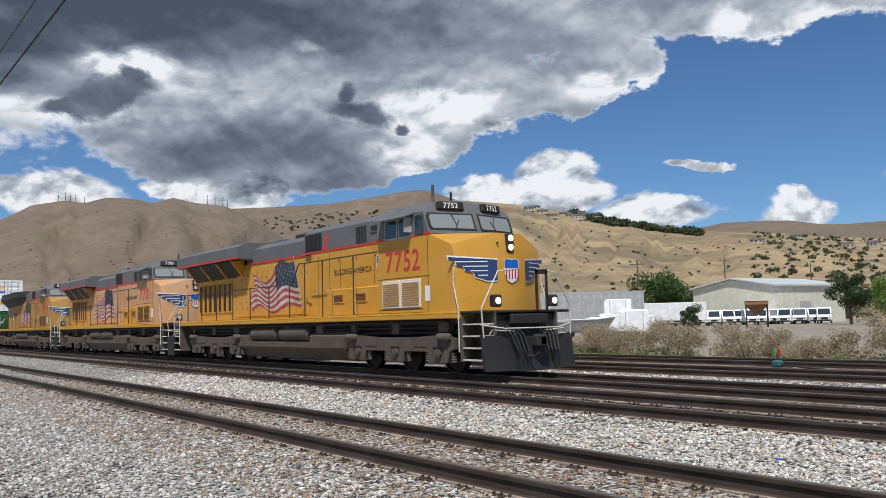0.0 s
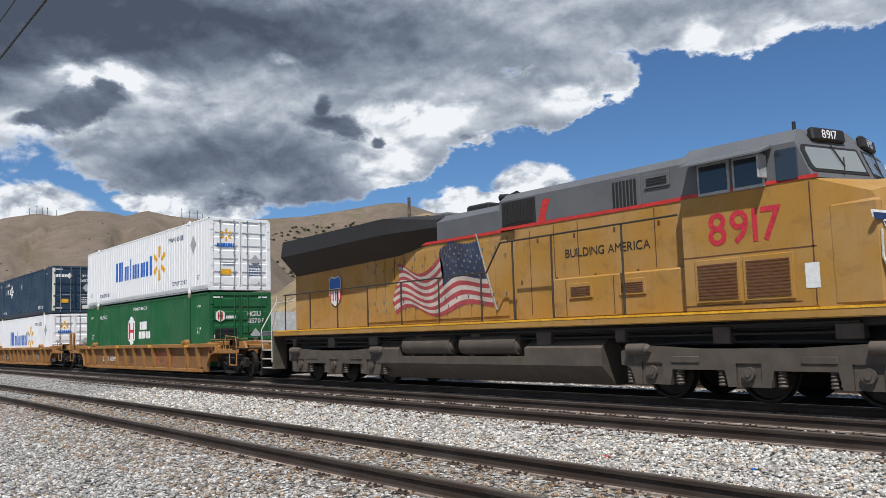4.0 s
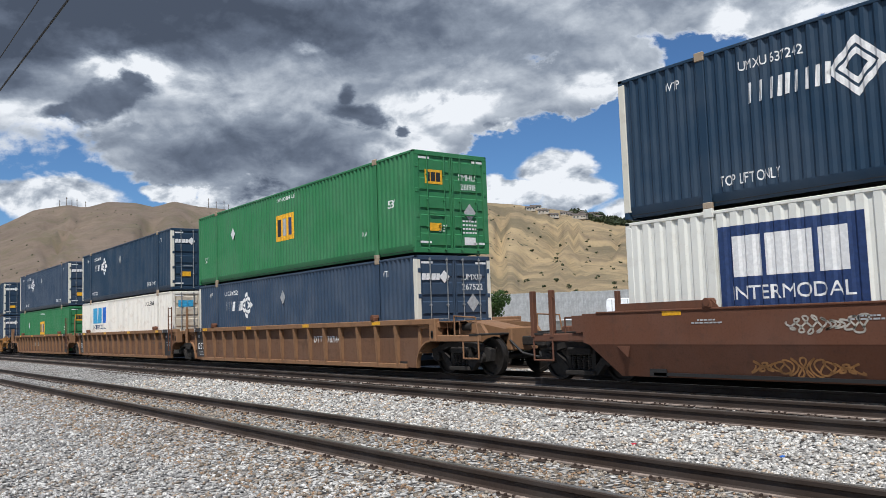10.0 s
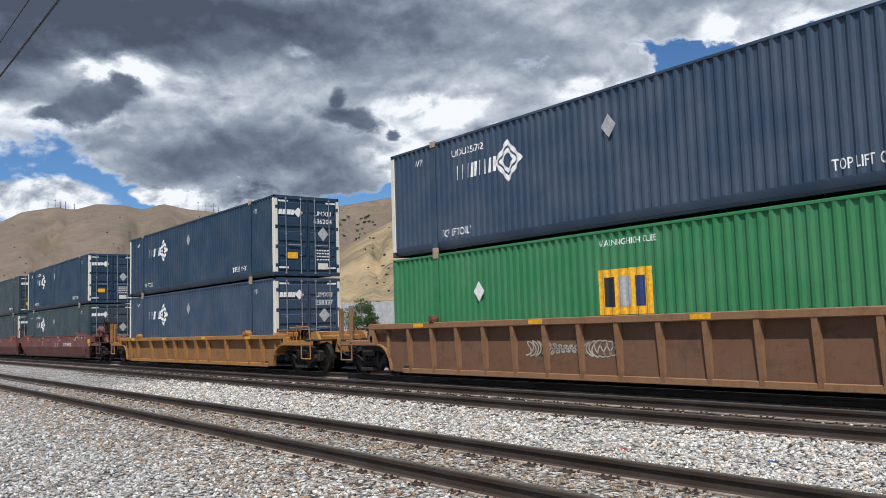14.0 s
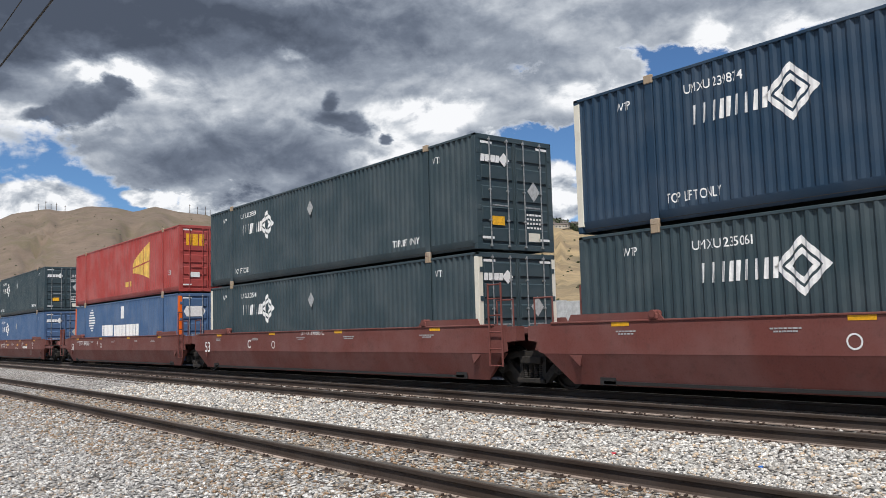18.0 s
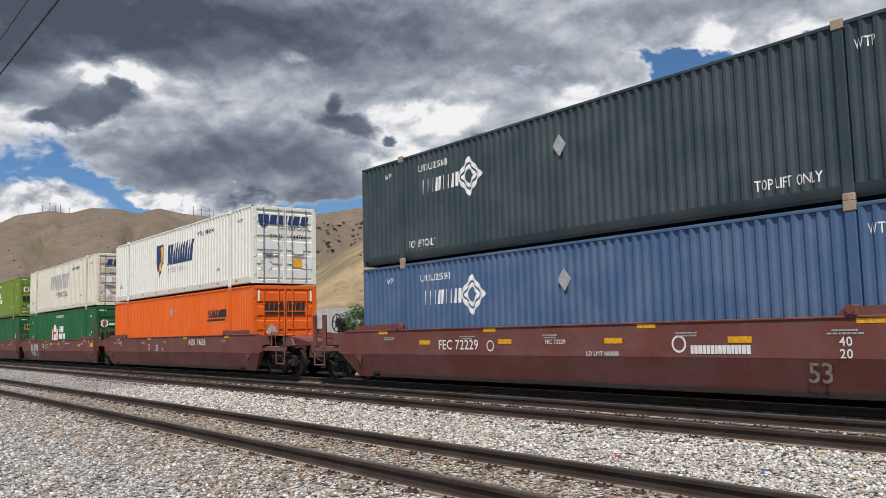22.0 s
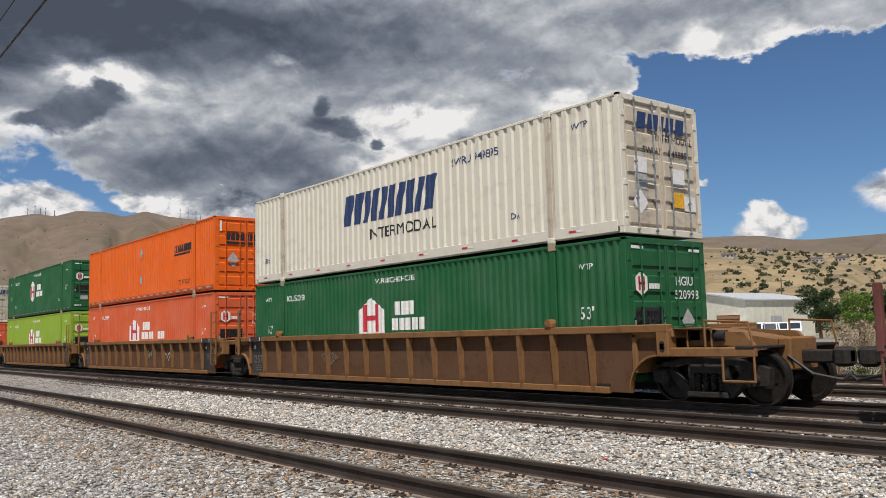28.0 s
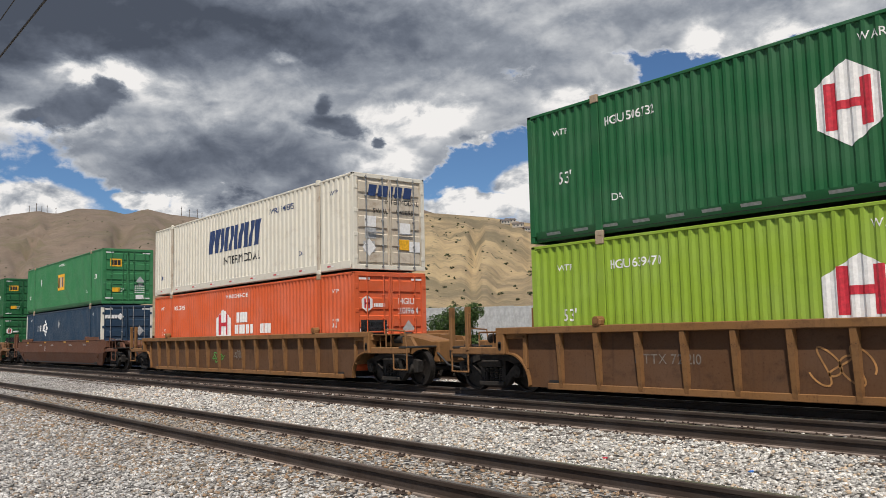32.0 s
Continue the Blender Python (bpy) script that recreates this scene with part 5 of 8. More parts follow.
def build_well_car(style, colour, front_gap, rear_gap, front_truck=True, rear_truck=True, label="", numbers=(), reflect=True, seed=1, brake=0):
    """One well of a double-stack car; its origin is under the middle of the load. The gaps reach from the load's ends to the couplers or joints."""
    car = thing("well_car", label, "rail car", "well cars of the train")
    c = M[colour]
    rnd = random.Random(seed)
    h = CL / 2 + 0.12
    top = 1.46 if style == "smooth" or colour != "ochre" else 1.24
    rib_at = [-7.2 + 1.028 * i for i in range(15)] if colour != "ochre" else (-7.5, -6.34, -4.4, -2.57, -1.34, -0.1, 1.14, 2.38, 4.2, 6.15, 7.3)
    half, out = (0.055, 1.495) if colour != "ochre" else (0.075, 1.525)
    wheel_front = CL / 2 + (front_gap if front_gap < 2.5 else 1.58)
    wheel_rear = -CL / 2 - (rear_gap if rear_gap < 2.5 else 1.58)
    for s in (-1, 1):
        side = Geo()
        if style == "ribbed":
            y0, y1 = sorted((s * 1.325, s * 1.355))
            side.prism(arched_sheet(wheel_rear, wheel_front, top - 0.1), "y", y0, y1)
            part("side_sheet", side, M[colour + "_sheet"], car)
            y0, y1 = sorted((s * 1.33, s * 1.505))
            part("top_chord", Geo().box(wheel_rear + 0.55, wheel_front - 0.55, y0, y1, top - 0.15, top, 0.015), c, car)
            y0, y1 = sorted((s * 1.30, s * 1.415))
            part("bottom_sill", Geo().box(-h + 0.6, h - 0.6, y0, y1, 0.14, 0.27, 0.012), c, car)
            rib = Geo().rings([[(-half, s * 1.34, z), (half, s * 1.34, z), (half * q, s * y, z), (-half * q, s * y, z)] for z, y, q in ((0.16, 1.412, 0.8), (0.24, 1.425, 0.85), (top - 0.12, out, 1.0))])
            rib = rib.mesh("rib", c)
            for x in rib_at:
                part("rib", rib, None, car, at=Matrix.Translation((x, 0, 0)))
            for e, wx, joint in ((1, wheel_front, front_gap < 2.5), (-1, wheel_rear, rear_gap < 2.5)):
                lip = [(wx - e * (0.85 + 0.66 * math.sin(k * 0.157)), 0.87 - 0.70 * (1 - math.cos(k * 0.157))) for k in range(11)]
                bend = [(wx - e * 0.6, 0.87)] + lip
                part("wheel_arch", Geo().rings([[(px, s * 1.32, pz), (px, s * 1.44, pz), (px - e * 0.02, s * 1.44, pz + 0.035), (px - e * 0.02, s * 1.32, pz + 0.035)] for px, pz in bend]), c, car)
                post = part("jacking_post", Geo().box(*sorted((wx - e * 0.82, wx - e * 0.54)), *sorted((s * 1.22, s * 1.50)), 0.86, top - 0.1, 0.025), c, car)
                part("post_slot", Geo().cyl((wx - e * 0.68, s * 1.49, 1.0), (wx - e * 0.68, s * 1.503, 1.0), 0.055, 12).cyl((wx - e * 0.68, s * 1.49, 1.1), (wx - e * 0.68, s * 1.503, 1.1), 0.055, 12).box(wx - e * 0.68 - 0.055, wx - e * 0.68 + 0.055, *sorted((s * 1.49, s * 1.503)), 1.0, 1.1), M["black"], post)
                if e > 0 and joint:
                    for k in (1.38, 0.94):
                        part("ladder_rail", Geo().box(wx - e * k - 0.022, wx - e * k + 0.022, *sorted((s * 1.56, s * 1.60)), 0.50, 2.45, 0.008), M["brown"] if colour == "tan" else c, car)
                    for z in (0.52, 0.90, 1.28, 1.66, 2.04, 2.40):
                        part("ladder_rung", Geo().cyl((wx - e * 1.38, s * 1.58, z), (wx - e * 0.94, s * 1.58, z), 0.016, 6), M["brown"] if colour == "tan" else c, car)
                elif joint:
                    part("end_post", Geo().box(wx - e * 0.95 - 0.04, wx - e * 0.95 + 0.04, *sorted((s * 1.52, s * 1.59)), 0.85, 2.40, 0.012), c, car)
                    part("grab_rail", Geo().tube([(wx - e * 0.95, s * 1.56, 1.5), (wx - e * 1.08, s * 1.56, 1.52), (wx - e * 1.08, s * 1.56, 2.3), (wx - e * 0.95, s * 1.56, 2.32)], 0.014, 5), c, car)
                if joint and s < 0:
                    a, b = sorted((wx - e * 1.62, wx - e * 2.55))
                    part("stencil_panel", Geo().box(a, b, -1.361, -1.353, 0.28, 1.30), M["stencil_black"], car, "black stencilled panel")
                    part("chord_patch", Geo().box(a + 0.05, b, -1.511, -1.50, 1.32, 1.465).box(a + 0.05, b, -1.511, -1.40, 1.456, 1.466), M["stencil_black"], car)
                    for k in (a + 0.12, b - 0.1):
                        decal("reflector", flat(rect(-0.02, 0.02, -0.07, 0.07)), M["ink_white"], car, k, 1.39, -1.513)
                    m = (a + b) / 2
                    decal("lettering", letters("48" if e > 0 else "53", 0.14, M["ink_white"]), M["ink_white"], car, a + 0.2, 1.12, -1.363)
                    decal("lettering", letters("53" if e > 0 else "48", 0.14, M["ink_white"]), M["ink_white"], car, b - 0.2, 1.12, -1.363)
                    if e < 0:
                        ink = "ink_white" if colour == "tan" else "worn_grey"
                        decal("lettering", stretched(letters("125T", 0.36, M[ink], 0.012), 0.72), M[ink], car, m, 0.72, -1.363)
                    if e > 0:
                        decal("lettering", letters("53", 0.42, M["ink_black"]), M["ink_black"], car, 6.68, 0.72, -1.361)
                        for text, z in (("20", 1.08), ("40", 0.86)):
                            decal("lettering", letters(text, 0.17, M["ink_black"]), M["ink_black"], car, 6.164, z, -1.502)
                    for k in range(3):
                        decal("sticker", bars(6, 0.44, 0.022, 0.25, seed=k + 3), M["worn_grey" if colour == "amber" else "ink_grey"], car, m + 0.02 * k, (0.86 if e > 0 else 0.5) - 0.07 * k, -1.363)
        else:
            y0, y1 = sorted((s * 1.44, s * 1.49))
            side.prism([(-h - 1.0, 1.43), (-h - 1.0, 0.84), (-h - 0.85, 0.80), (h + 0.85, 0.80), (h + 1.0, 0.84), (h + 1.0, 1.43)], "y", y0, y1)
            part("side_sheet", side, c, car)
            low = Geo().add([(-h - 0.85, s * 1.488, 0.80), (h + 0.85, s * 1.488, 0.80), (h + 0.16, s * 1.30, 0.17), (-h - 0.16, s * 1.30, 0.17),
                             (-h - 0.85, s * 1.30, 0.80), (h + 0.85, s * 1.30, 0.80), (h + 0.16, s * 1.27, 0.17), (-h - 0.16, s * 1.27, 0.17)],
                            [(0, 1, 2, 3), (4, 7, 6, 5), (0, 3, 7, 4), (1, 5, 6, 2), (3, 2, 6, 7), (0, 4, 5, 1)])
            part("lower_side_sheet", low, c, car)
            part("top_chord", Geo().box(-h - 0.6, h + 0.6, *sorted((s * 1.36, s * 1.51)), 1.42, 1.46, 0.01), c, car)
            for x in (-6.1, 6.1):
                part("guide_plate", Geo().prism([(x - 0.25 if x > 0 else x - 2.2, 1.44), (x - 0.1 if x > 0 else x - 2.1, 1.60), (x + 2.1 if x > 0 else x + 0.1, 1.60), (x + 2.2 if x > 0 else x + 0.25, 1.44)], "y", *sorted((s * 1.47, s * 1.50))), c, car)
        for x in (-6.1, 6.1):
            wide = 0.11 if colour != "ochre" else 0.30
            lock = Geo().box(x - wide, x + wide, *sorted((s * 1.36, s * 1.53)), top - 0.02, top + 0.12, 0.03)
            lock.cyl((x, s * 1.33, top + 0.10), (x, s * 1.54, top + 0.10), 0.075, 12)
            part("container_lock", lock, M["brown"] if colour == "tan" else c, car)
    part("well_floor", Geo().box(-h + 0.7, h - 0.7, -1.36, 1.36, 0.20, 0.26).box(-h + 0.6, -h + 1.0, -1.36, 1.36, 0.18, 0.33).box(h - 1.0, h - 0.6, -1.36, 1.36, 0.18, 0.33), M["black"], car)
    for e, gap, has, joint in ((1, front_gap, front_truck, front_gap < 2.5), (-1, rear_gap, rear_truck, rear_gap < 2.5)):
        end = h - 0.05 + 0.12
        tip = CL / 2 + gap
        reach = tip - (0.12 if joint else 1.0)
        deck = Geo().prism([(e * (end - 0.1), top - 0.08), (e * (end + 0.85), top - 0.08), (e * reach, 1.12), (e * reach, 0.80), (e * (end + 0.3), 0.84), (e * (end - 0.1), 0.62)], "y", -0.42, 0.42)
        part("end_sill", deck, c, car)
        shear = Geo().box(*sorted((e * (end - 0.06), e * (end + 0.9))), -1.42, 1.42, top - 0.26, top - 0.08, 0.03)
        shear.box(*sorted((e * (end - 0.06), e * (end + 0.06))), -1.42, 1.42, 0.55, 1.30, 0.02)
        part("end_platform", shear, c, car)
        for s in (-1, 1):
            y0, y1 = sorted((s * 1.22, s * 1.48))
            out = Geo().prism([(e * (end - 0.5), 1.40), (e * (end + 1.25), 1.40), (e * (end + 1.25), 1.08), (e * (end + 0.3), 0.98), (e * (end - 0.25), 0.55)], "y", y0, y1)
            if style == "smooth":
                part("end_gusset", out, c, car)
            if not joint:
                q = tip - 0.95
                part("end_beam", Geo().box(*sorted((e * (end + 0.75), e * q)), *sorted((s * 1.32, s * 1.44)), 0.86, 1.03, 0.02), c, car)
                y = s * 1.42
                lad = Geo().tube([(e * (q - 0.62), y, 1.0), (e * (q - 0.62), y, 0.45), (e * (q - 0.02), y, 0.45), (e * (q - 0.02), y, 1.0)], 0.022, 6)
                part("step_iron", lad, c, car)
                if e < 0:
                    for k in (q - 0.62, q - 0.02):
                        part("end_post", Geo().box(e * k - 0.055, e * k + 0.055, *sorted((s * 1.34, s * 1.46)), 0.95, 1.98, 0.012), c, car)
                    part("grab_rail", Geo().tube([(e * (q - 0.72), y, 1.1), (e * (q - 0.72), y, 1.80), (e * (q - 0.62), y, 1.85)], 0.014, 5), c, car)
                else:
                    part("grab_rail", Geo().tube([(q - 0.95, y, 1.0), (q - 0.95, y, 1.5), (q - 0.1, y, 1.45), (q - 0.02, y, 1.0)], 0.02, 6), c, car)
                    part("end_brace", Geo().prism([(end + 0.9, 1.05), (end + 1.0, 1.34), (q - 0.5, 1.28), (q - 0.3, 1.05)], "y", *sorted((s * 0.85, s * 0.95))), c, car)
            elif style == "smooth":
                if e > 0:
                    for k in (0.42, 0.86):
                        part("ladder_rail", Geo().box(end + k - 0.022, end + k + 0.022, *sorted((s * 1.53, s * 1.57)), 0.50, 2.40, 0.008), c, car)
                    for z in (0.52, 0.90, 1.28, 1.66, 2.04, 2.36):
                        part("ladder_rung", Geo().cyl((end + 0.42, s * 1.55, z), (end + 0.86, s * 1.55, z), 0.016, 6), c, car)
                part("grab_rail", Geo().tube([(e * (end + 0.55), s * 1.4, 1.38), (e * (end + 0.55), s * 1.4, 2.0), (e * (end + 1.1), s * 1.4, 2.0), (e * (end + 1.1), s * 1.4, 1.38)], 0.02, 6), c, car)
        if not joint:
            q = tip - 0.95
            part("end_walkway", Geo().box(*sorted((e * (q - 0.35), e * q)), -1.45, 1.45, 1.00, 1.05, 0.01), M["grime"], car)
            part("platform_rail", Geo().tube([(e * (q - 1.9), -1.30, 1.36), (e * (q - 0.9), -1.30, 1.36), (e * (q - 0.9), -1.30, 1.05)], 0.018, 6).tube([(e * (q - 1.4), -1.30, 1.36), (e * (q - 1.4), -1.30, 1.0)], 0.018, 6), c, car)
            part("brake_valve", Geo().box(*sorted((e * (q - 1.75), e * (q - 1.35))), -0.95, -0.65, 1.12, 1.36, 0.03).cyl((e * (q - 1.2), -0.9, 1.22), (e * (q - 0.85), -0.9, 1.22), 0.11, 12), M["grime"], car)
            part("grating", Geo().box(*sorted((e * (q - 2.3), e * (q - 1.0))), -1.40, -0.5, 1.36, 1.385, 0.006), c, car)
            part("striker", Geo().box(*sorted((e * (q - 0.15), e * (q + 0.1))), -0.45, 0.45, 0.6, 1.18, 0.03), c, car)
            coupler(car, e * tip, e)
            truck_x = e * (CL / 2 + 1.58)
        else:
            truck_x = e * tip
        if has:
            freight_truck(car, truck_x)
    if brake:
        bx = brake * (CL / 2 + 2.05)
        if brake > 0:
            res = Geo().cyl((CL / 2 + 0.42, -0.75, 1.72), (CL / 2 + 1.3, -0.75, 1.72), 0.20, 18).cyl((CL / 2 + 0.34, -0.75, 1.72), (CL / 2 + 0.42, -0.75, 1.72), 0.14, 18, 0.20).cyl((CL / 2 + 1.3, -0.75, 1.72), (CL / 2 + 1.38, -0.75, 1.72), 0.20, 18, 0.14)
            part("air_reservoir", res, c, car, "cylindrical brake air reservoir")
            for x in (CL / 2 + 0.55, CL / 2 + 1.15):
                part("reservoir_bracket", Geo().prism([(x - 0.05, 1.38), (x + 0.05, 1.38), (x + 0.05, 1.6), (x - 0.05, 1.6)], "y", -0.95, -0.55), c, car)
            part("brake_bracket", Geo().prism([(bx - 0.75, 1.35), (bx + 0.1, 1.0), (bx + 0.2, 1.0), (bx + 0.12, 2.0), (bx - 0.1, 2.0), (bx - 0.35, 1.6)], "y", -0.70, -0.62), c, car)
        g = Geo()
        wz, wy = (2.12 if brake > 0 else 1.72), -1.0
        n = 22
        g.rings([[(bx + (0.27 + 0.018 * math.cos(k * 1.0472)) * math.cos(2 * math.pi * i / n), wy + 0.018 * math.sin(k * 1.0472), wz + (0.27 + 0.018 * math.cos(k * 1.0472)) * math.sin(2 * math.pi * i / n)) for i in range(n)] for k in range(7)], caps=False)
        for i in range(5):
            a = 2 * math.pi * i / 5 + 0.3
            g.cyl((bx, wy, wz), (bx + 0.26 * math.cos(a), wy, wz + 0.26 * math.sin(a)), 0.014, 5)
        part("brake_wheel", g, M["grime"], car)
        part("brake_housing", Geo().cyl((bx, wy + 0.03, wz), (bx, wy + 0.2, wz), 0.15, 14).box(bx - 0.12, bx + 0.12, wy + 0.08, wy + 0.3, wz - 0.62, wz, 0.03), M["grime"], car)
        part("brake_post", Geo().box(bx - 0.07, bx + 0.07, wy + 0.1, wy + 0.25, 0.95, wz - 0.5, 0.01), c, car)
    if reflect:
        for i in range(4):
            x = -6.8 + 4.4 * i + rnd.uniform(-0.2, 0.2)
            decal("reflector", flat(rect(-0.22, 0.22, -0.05, 0.05)), M["reflector"], car, x, top - 0.07, -1.508 if style == "ribbed" else -1.494)
    for text, x, z, size, ink in numbers:
        decal("lettering", letters(text, size, M[ink]), M[ink], car, x, z, -1.361 if style == "ribbed" else -1.497)
    return car



def sheet_mark(car, name, g, mat, x, z, label="", lift=0.0):
    """Marking on a smooth car's side, bent with the sheets."""
    me = g.mesh(name, M[mat], tidy=False)
    me.transform(Matrix.Translation((x, 0, z)) @ SIDE)
    bm = bmesh.new()
    bm.from_mesh(me)
    bmesh.ops.bisect_plane(bm, geom=bm.verts[:] + bm.edges[:] + bm.faces[:], plane_co=(0, 0, 0.8), plane_no=(0, 0, 1))
    for v in bm.verts:
        v.co.y = -1.497 - lift if v.co.z >= 0.799 else -1.495 - lift + (0.8 - v.co.z) * 0.298
    bm.to_mesh(me)
    bm.free()
    ob = part(name, me, None, car, label)
    return ob


def graffiti(car, x0, x1, z0, z1, count, seed, mat="graffiti"):
    """Swollen sprayed shapes with a pale outline, grey shading and hollows that show the car's paint."""
    rnd = random.Random(seed)
    step = (x1 - x0) / count

    def blob(w, h, n, rough, power=0.7):
        p = [rnd.uniform(0, 6.3) for _ in range(3)]
        out = []
        for k in range(n):
            a = 2 * math.pi * k / n
            q = 1 + rough * math.sin(2 * a + p[0]) + rough * 0.7 * math.sin(3 * a + p[1]) + rough * 0.5 * math.sin(5 * a + p[2])
            out.append((w * q * math.copysign(abs(math.cos(a)) ** power, math.cos(a)), h * min(1.04, q) * math.copysign(abs(math.sin(a)) ** power, math.sin(a))))
        return out

    def grown(out, d):
        return [(x * (1 + d / max(0.05, math.hypot(x, y))), y * (1 + d / max(0.05, math.hypot(x, y)))) for x, y in out]

    for i in range(count):
        x, z, h, w = x0 + step * (i + 0.5), (z0 + z1) / 2, (z1 - z0) / 2, step * 0.56
        body = blob(w, h, 30, 0.13, 0.5)
        lift = 0.0006 * i
        sheet_mark(car, "sprayed_edge", flat(grown(body, 0.035)), "spray_edge", x, z, "pale sprayed graffiti", lift=lift)
        sheet_mark(car, "sprayed_shape", flat(body), mat, x, z, lift=lift + 0.0015)
        hollow = blob(w * 0.26, h * (0.62 if i % 3 < 2 else 0.34), 16, 0.16)
        dx, dz = rnd.uniform(-0.15, 0.15) * w, (0.52, -0.56, 0.2)[i % 3] * h
        sheet_mark(car, "sprayed_shade", flat(grown(hollow, 0.11)), "spray_dark", x + dx + 0.03, z + dz, lift=lift + 0.003)
        sheet_mark(car, "sprayed_edge", flat(grown(hollow, 0.025)), "spray_edge", x + dx, z + dz, lift=lift + 0.0045)
        sheet_mark(car, "sprayed_hollow", flat(hollow), "brown" if mat == "graffiti" else "maroon", x + dx, z + dz, lift=lift + 0.006)
        for _ in range(3):
            sheet_mark(car, "sprayed_shade", flat(blob(w * 0.10, h * 0.22, 10, 0.2)), "spray_dark", x + rnd.uniform(-0.8, 0.8) * w, z + rnd.uniform(-0.75, 0.75) * h, lift=lift + 0.003)


def scrawl(car, x, z, w, h, seed, mat, y=None):
    """A loose looping line of spray paint; on a smooth side, or flat on the sheet at y."""
    rnd = random.Random(seed)
    pts, n = [], max(24, int(w / h * 30))
    f1, f2, p1, p2 = rnd.uniform(2.2, 3.4), rnd.uniform(4.2, 6.0), rnd.uniform(0, 6), rnd.uniform(0, 6)
    turns = 2.4 * w / h
    for k in range(n * 3):
        u = k / (n * 3 - 1)
        pts.append((w * (u - 0.5) + 0.22 * h * math.sin(f2 * turns * u * 2 + p2), 0.5 * h * math.sin(f1 * turns * u * 2 + p1) * (0.7 + 0.3 * math.cos(9 * u + p2))))
    g, t = Geo(), 0.016
    for p, q in zip(pts, pts[1:]):
        d = math.hypot(q[0] - p[0], q[1] - p[1]) or 1
        nx, ny = -(q[1] - p[1]) / d * t, (q[0] - p[0]) / d * t
        g.add([(p[0] + nx, p[1] + ny, 0), (p[0] - nx, p[1] - ny, 0), (q[0] - nx, q[1] - ny, 0), (q[0] + nx, q[1] + ny, 0)], [(0, 1, 2, 3)])
    if y is None:
        sheet_mark(car, "sprayed_line", g, mat, x, z, "thin sprayed scrawl")
    else:
        decal("sprayed_line", g, M[mat], car, x, z, y, label="thin sprayed scrawl")


def six_wheel_truck_parts():
    y0, y1 = 1.24, 1.40
    low = []
    for a in (-2.0, 0.0, 2.0):
        low += [(a - 0.46, 0.58), (a - 0.40, 0.30), (a - 0.24, 0.30), (a - 0.24, 0.70), (a + 0.24, 0.70), (a + 0.24, 0.30), (a + 0.40, 0.30), (a + 0.46, 0.58)]
    low = [p for p in low if -2.44 < p[0] < 2.44]
    frame_ = Geo().prism([(-2.72, 0.92), (-2.72, 0.66), (-2.5, 0.60)] + low + [(2.5, 0.60), (2.72, 0.66), (2.72, 0.92), (2.2, 1.02), (0.9, 0.95), (-0.9, 0.95), (-2.2, 1.02)], "y", y0, y1)
    frame_.box(-2.2, 2.2, 0.9, 1.06, 0.62, 0.9, 0.03)
    for a in (-1.25, 1.25):
        frame_.box(a - 0.3, a + 0.3, 1.395, 1.42, 0.70, 0.82, 0.01)
    axle = Geo().prism([(-0.23, 0.30), (0.23, 0.30), (0.23, 0.68), (0.1, 0.76), (-0.1, 0.76), (-0.23, 0.68)], "y", 1.10, 1.37).cyl((0, 1.36, 0.53), (0, 1.43, 0.53), 0.12, 14).cyl((0, 1.42, 0.53), (0, 1.45, 0.53), 0.06, 10)
    spring = Geo().coil(0, 1.30, 0.30, 0.60, 0.085, 5)
    brake = Geo().cyl((-0.22, 1.42, 0.95), (0.22, 1.42, 0.95), 0.11, 12).cyl((-0.3, 1.42, 0.95), (-0.22, 1.42, 0.95), 0.06, 10, 0.1).box(-0.1, 0.1, 1.3, 1.42, 0.7, 0.92, 0.02)
    pipe = Geo().tube([(-2.5, 1.3, 1.02), (-1.2, 1.28, 1.06), (1.2, 1.28, 1.06), (2.5, 1.3, 1.0)], 0.022, 6)
    return (frame_.mesh("side_frame", M["dust"]), axle.mesh("axle_box", M["dust"]), brake.mesh("brake_cylinder", M["dust"]), pipe.mesh("brake_pipe", M["black"]),
            Geo().box(-2.3, 2.3, -0.7, 0.7, 0.6, 0.98, 0.05).mesh("truck", M["black"]), spring.mesh("spring", M["dust"]))


SIX = six_wheel_truck_parts()


def six_wheel_truck(loco, x):
    t = part("truck", SIX[4], None, loco, "dusty six-wheel truck", at=Matrix.Translation((x, 0, 0)))
    for turn in (0, 180):
        side = pose(0, 0, 0, 0, 0, turn)
        part("side_frame", SIX[0], None, t, at=side)
        for a in (-2.0, 0.0, 2.0):
            part("axle_box", SIX[1], None, t, at=side @ Matrix.Translation((a, 0, 0)))
            for b in (-0.56, 0.56):
                part("spring", SIX[5], None, t, at=side @ Matrix.Translation((a + b, 0.0, 0)))
        for a in (-2.3, 2.3):
            part("brake_cylinder", SIX[2], None, t, at=side @ Matrix.Translation((a, 0, 0)))
        part("brake_pipe", SIX[3], None, t, at=side)
    for a in (-2.0, 0.0, 2.0):
        wheelset(t, a, 0.53)


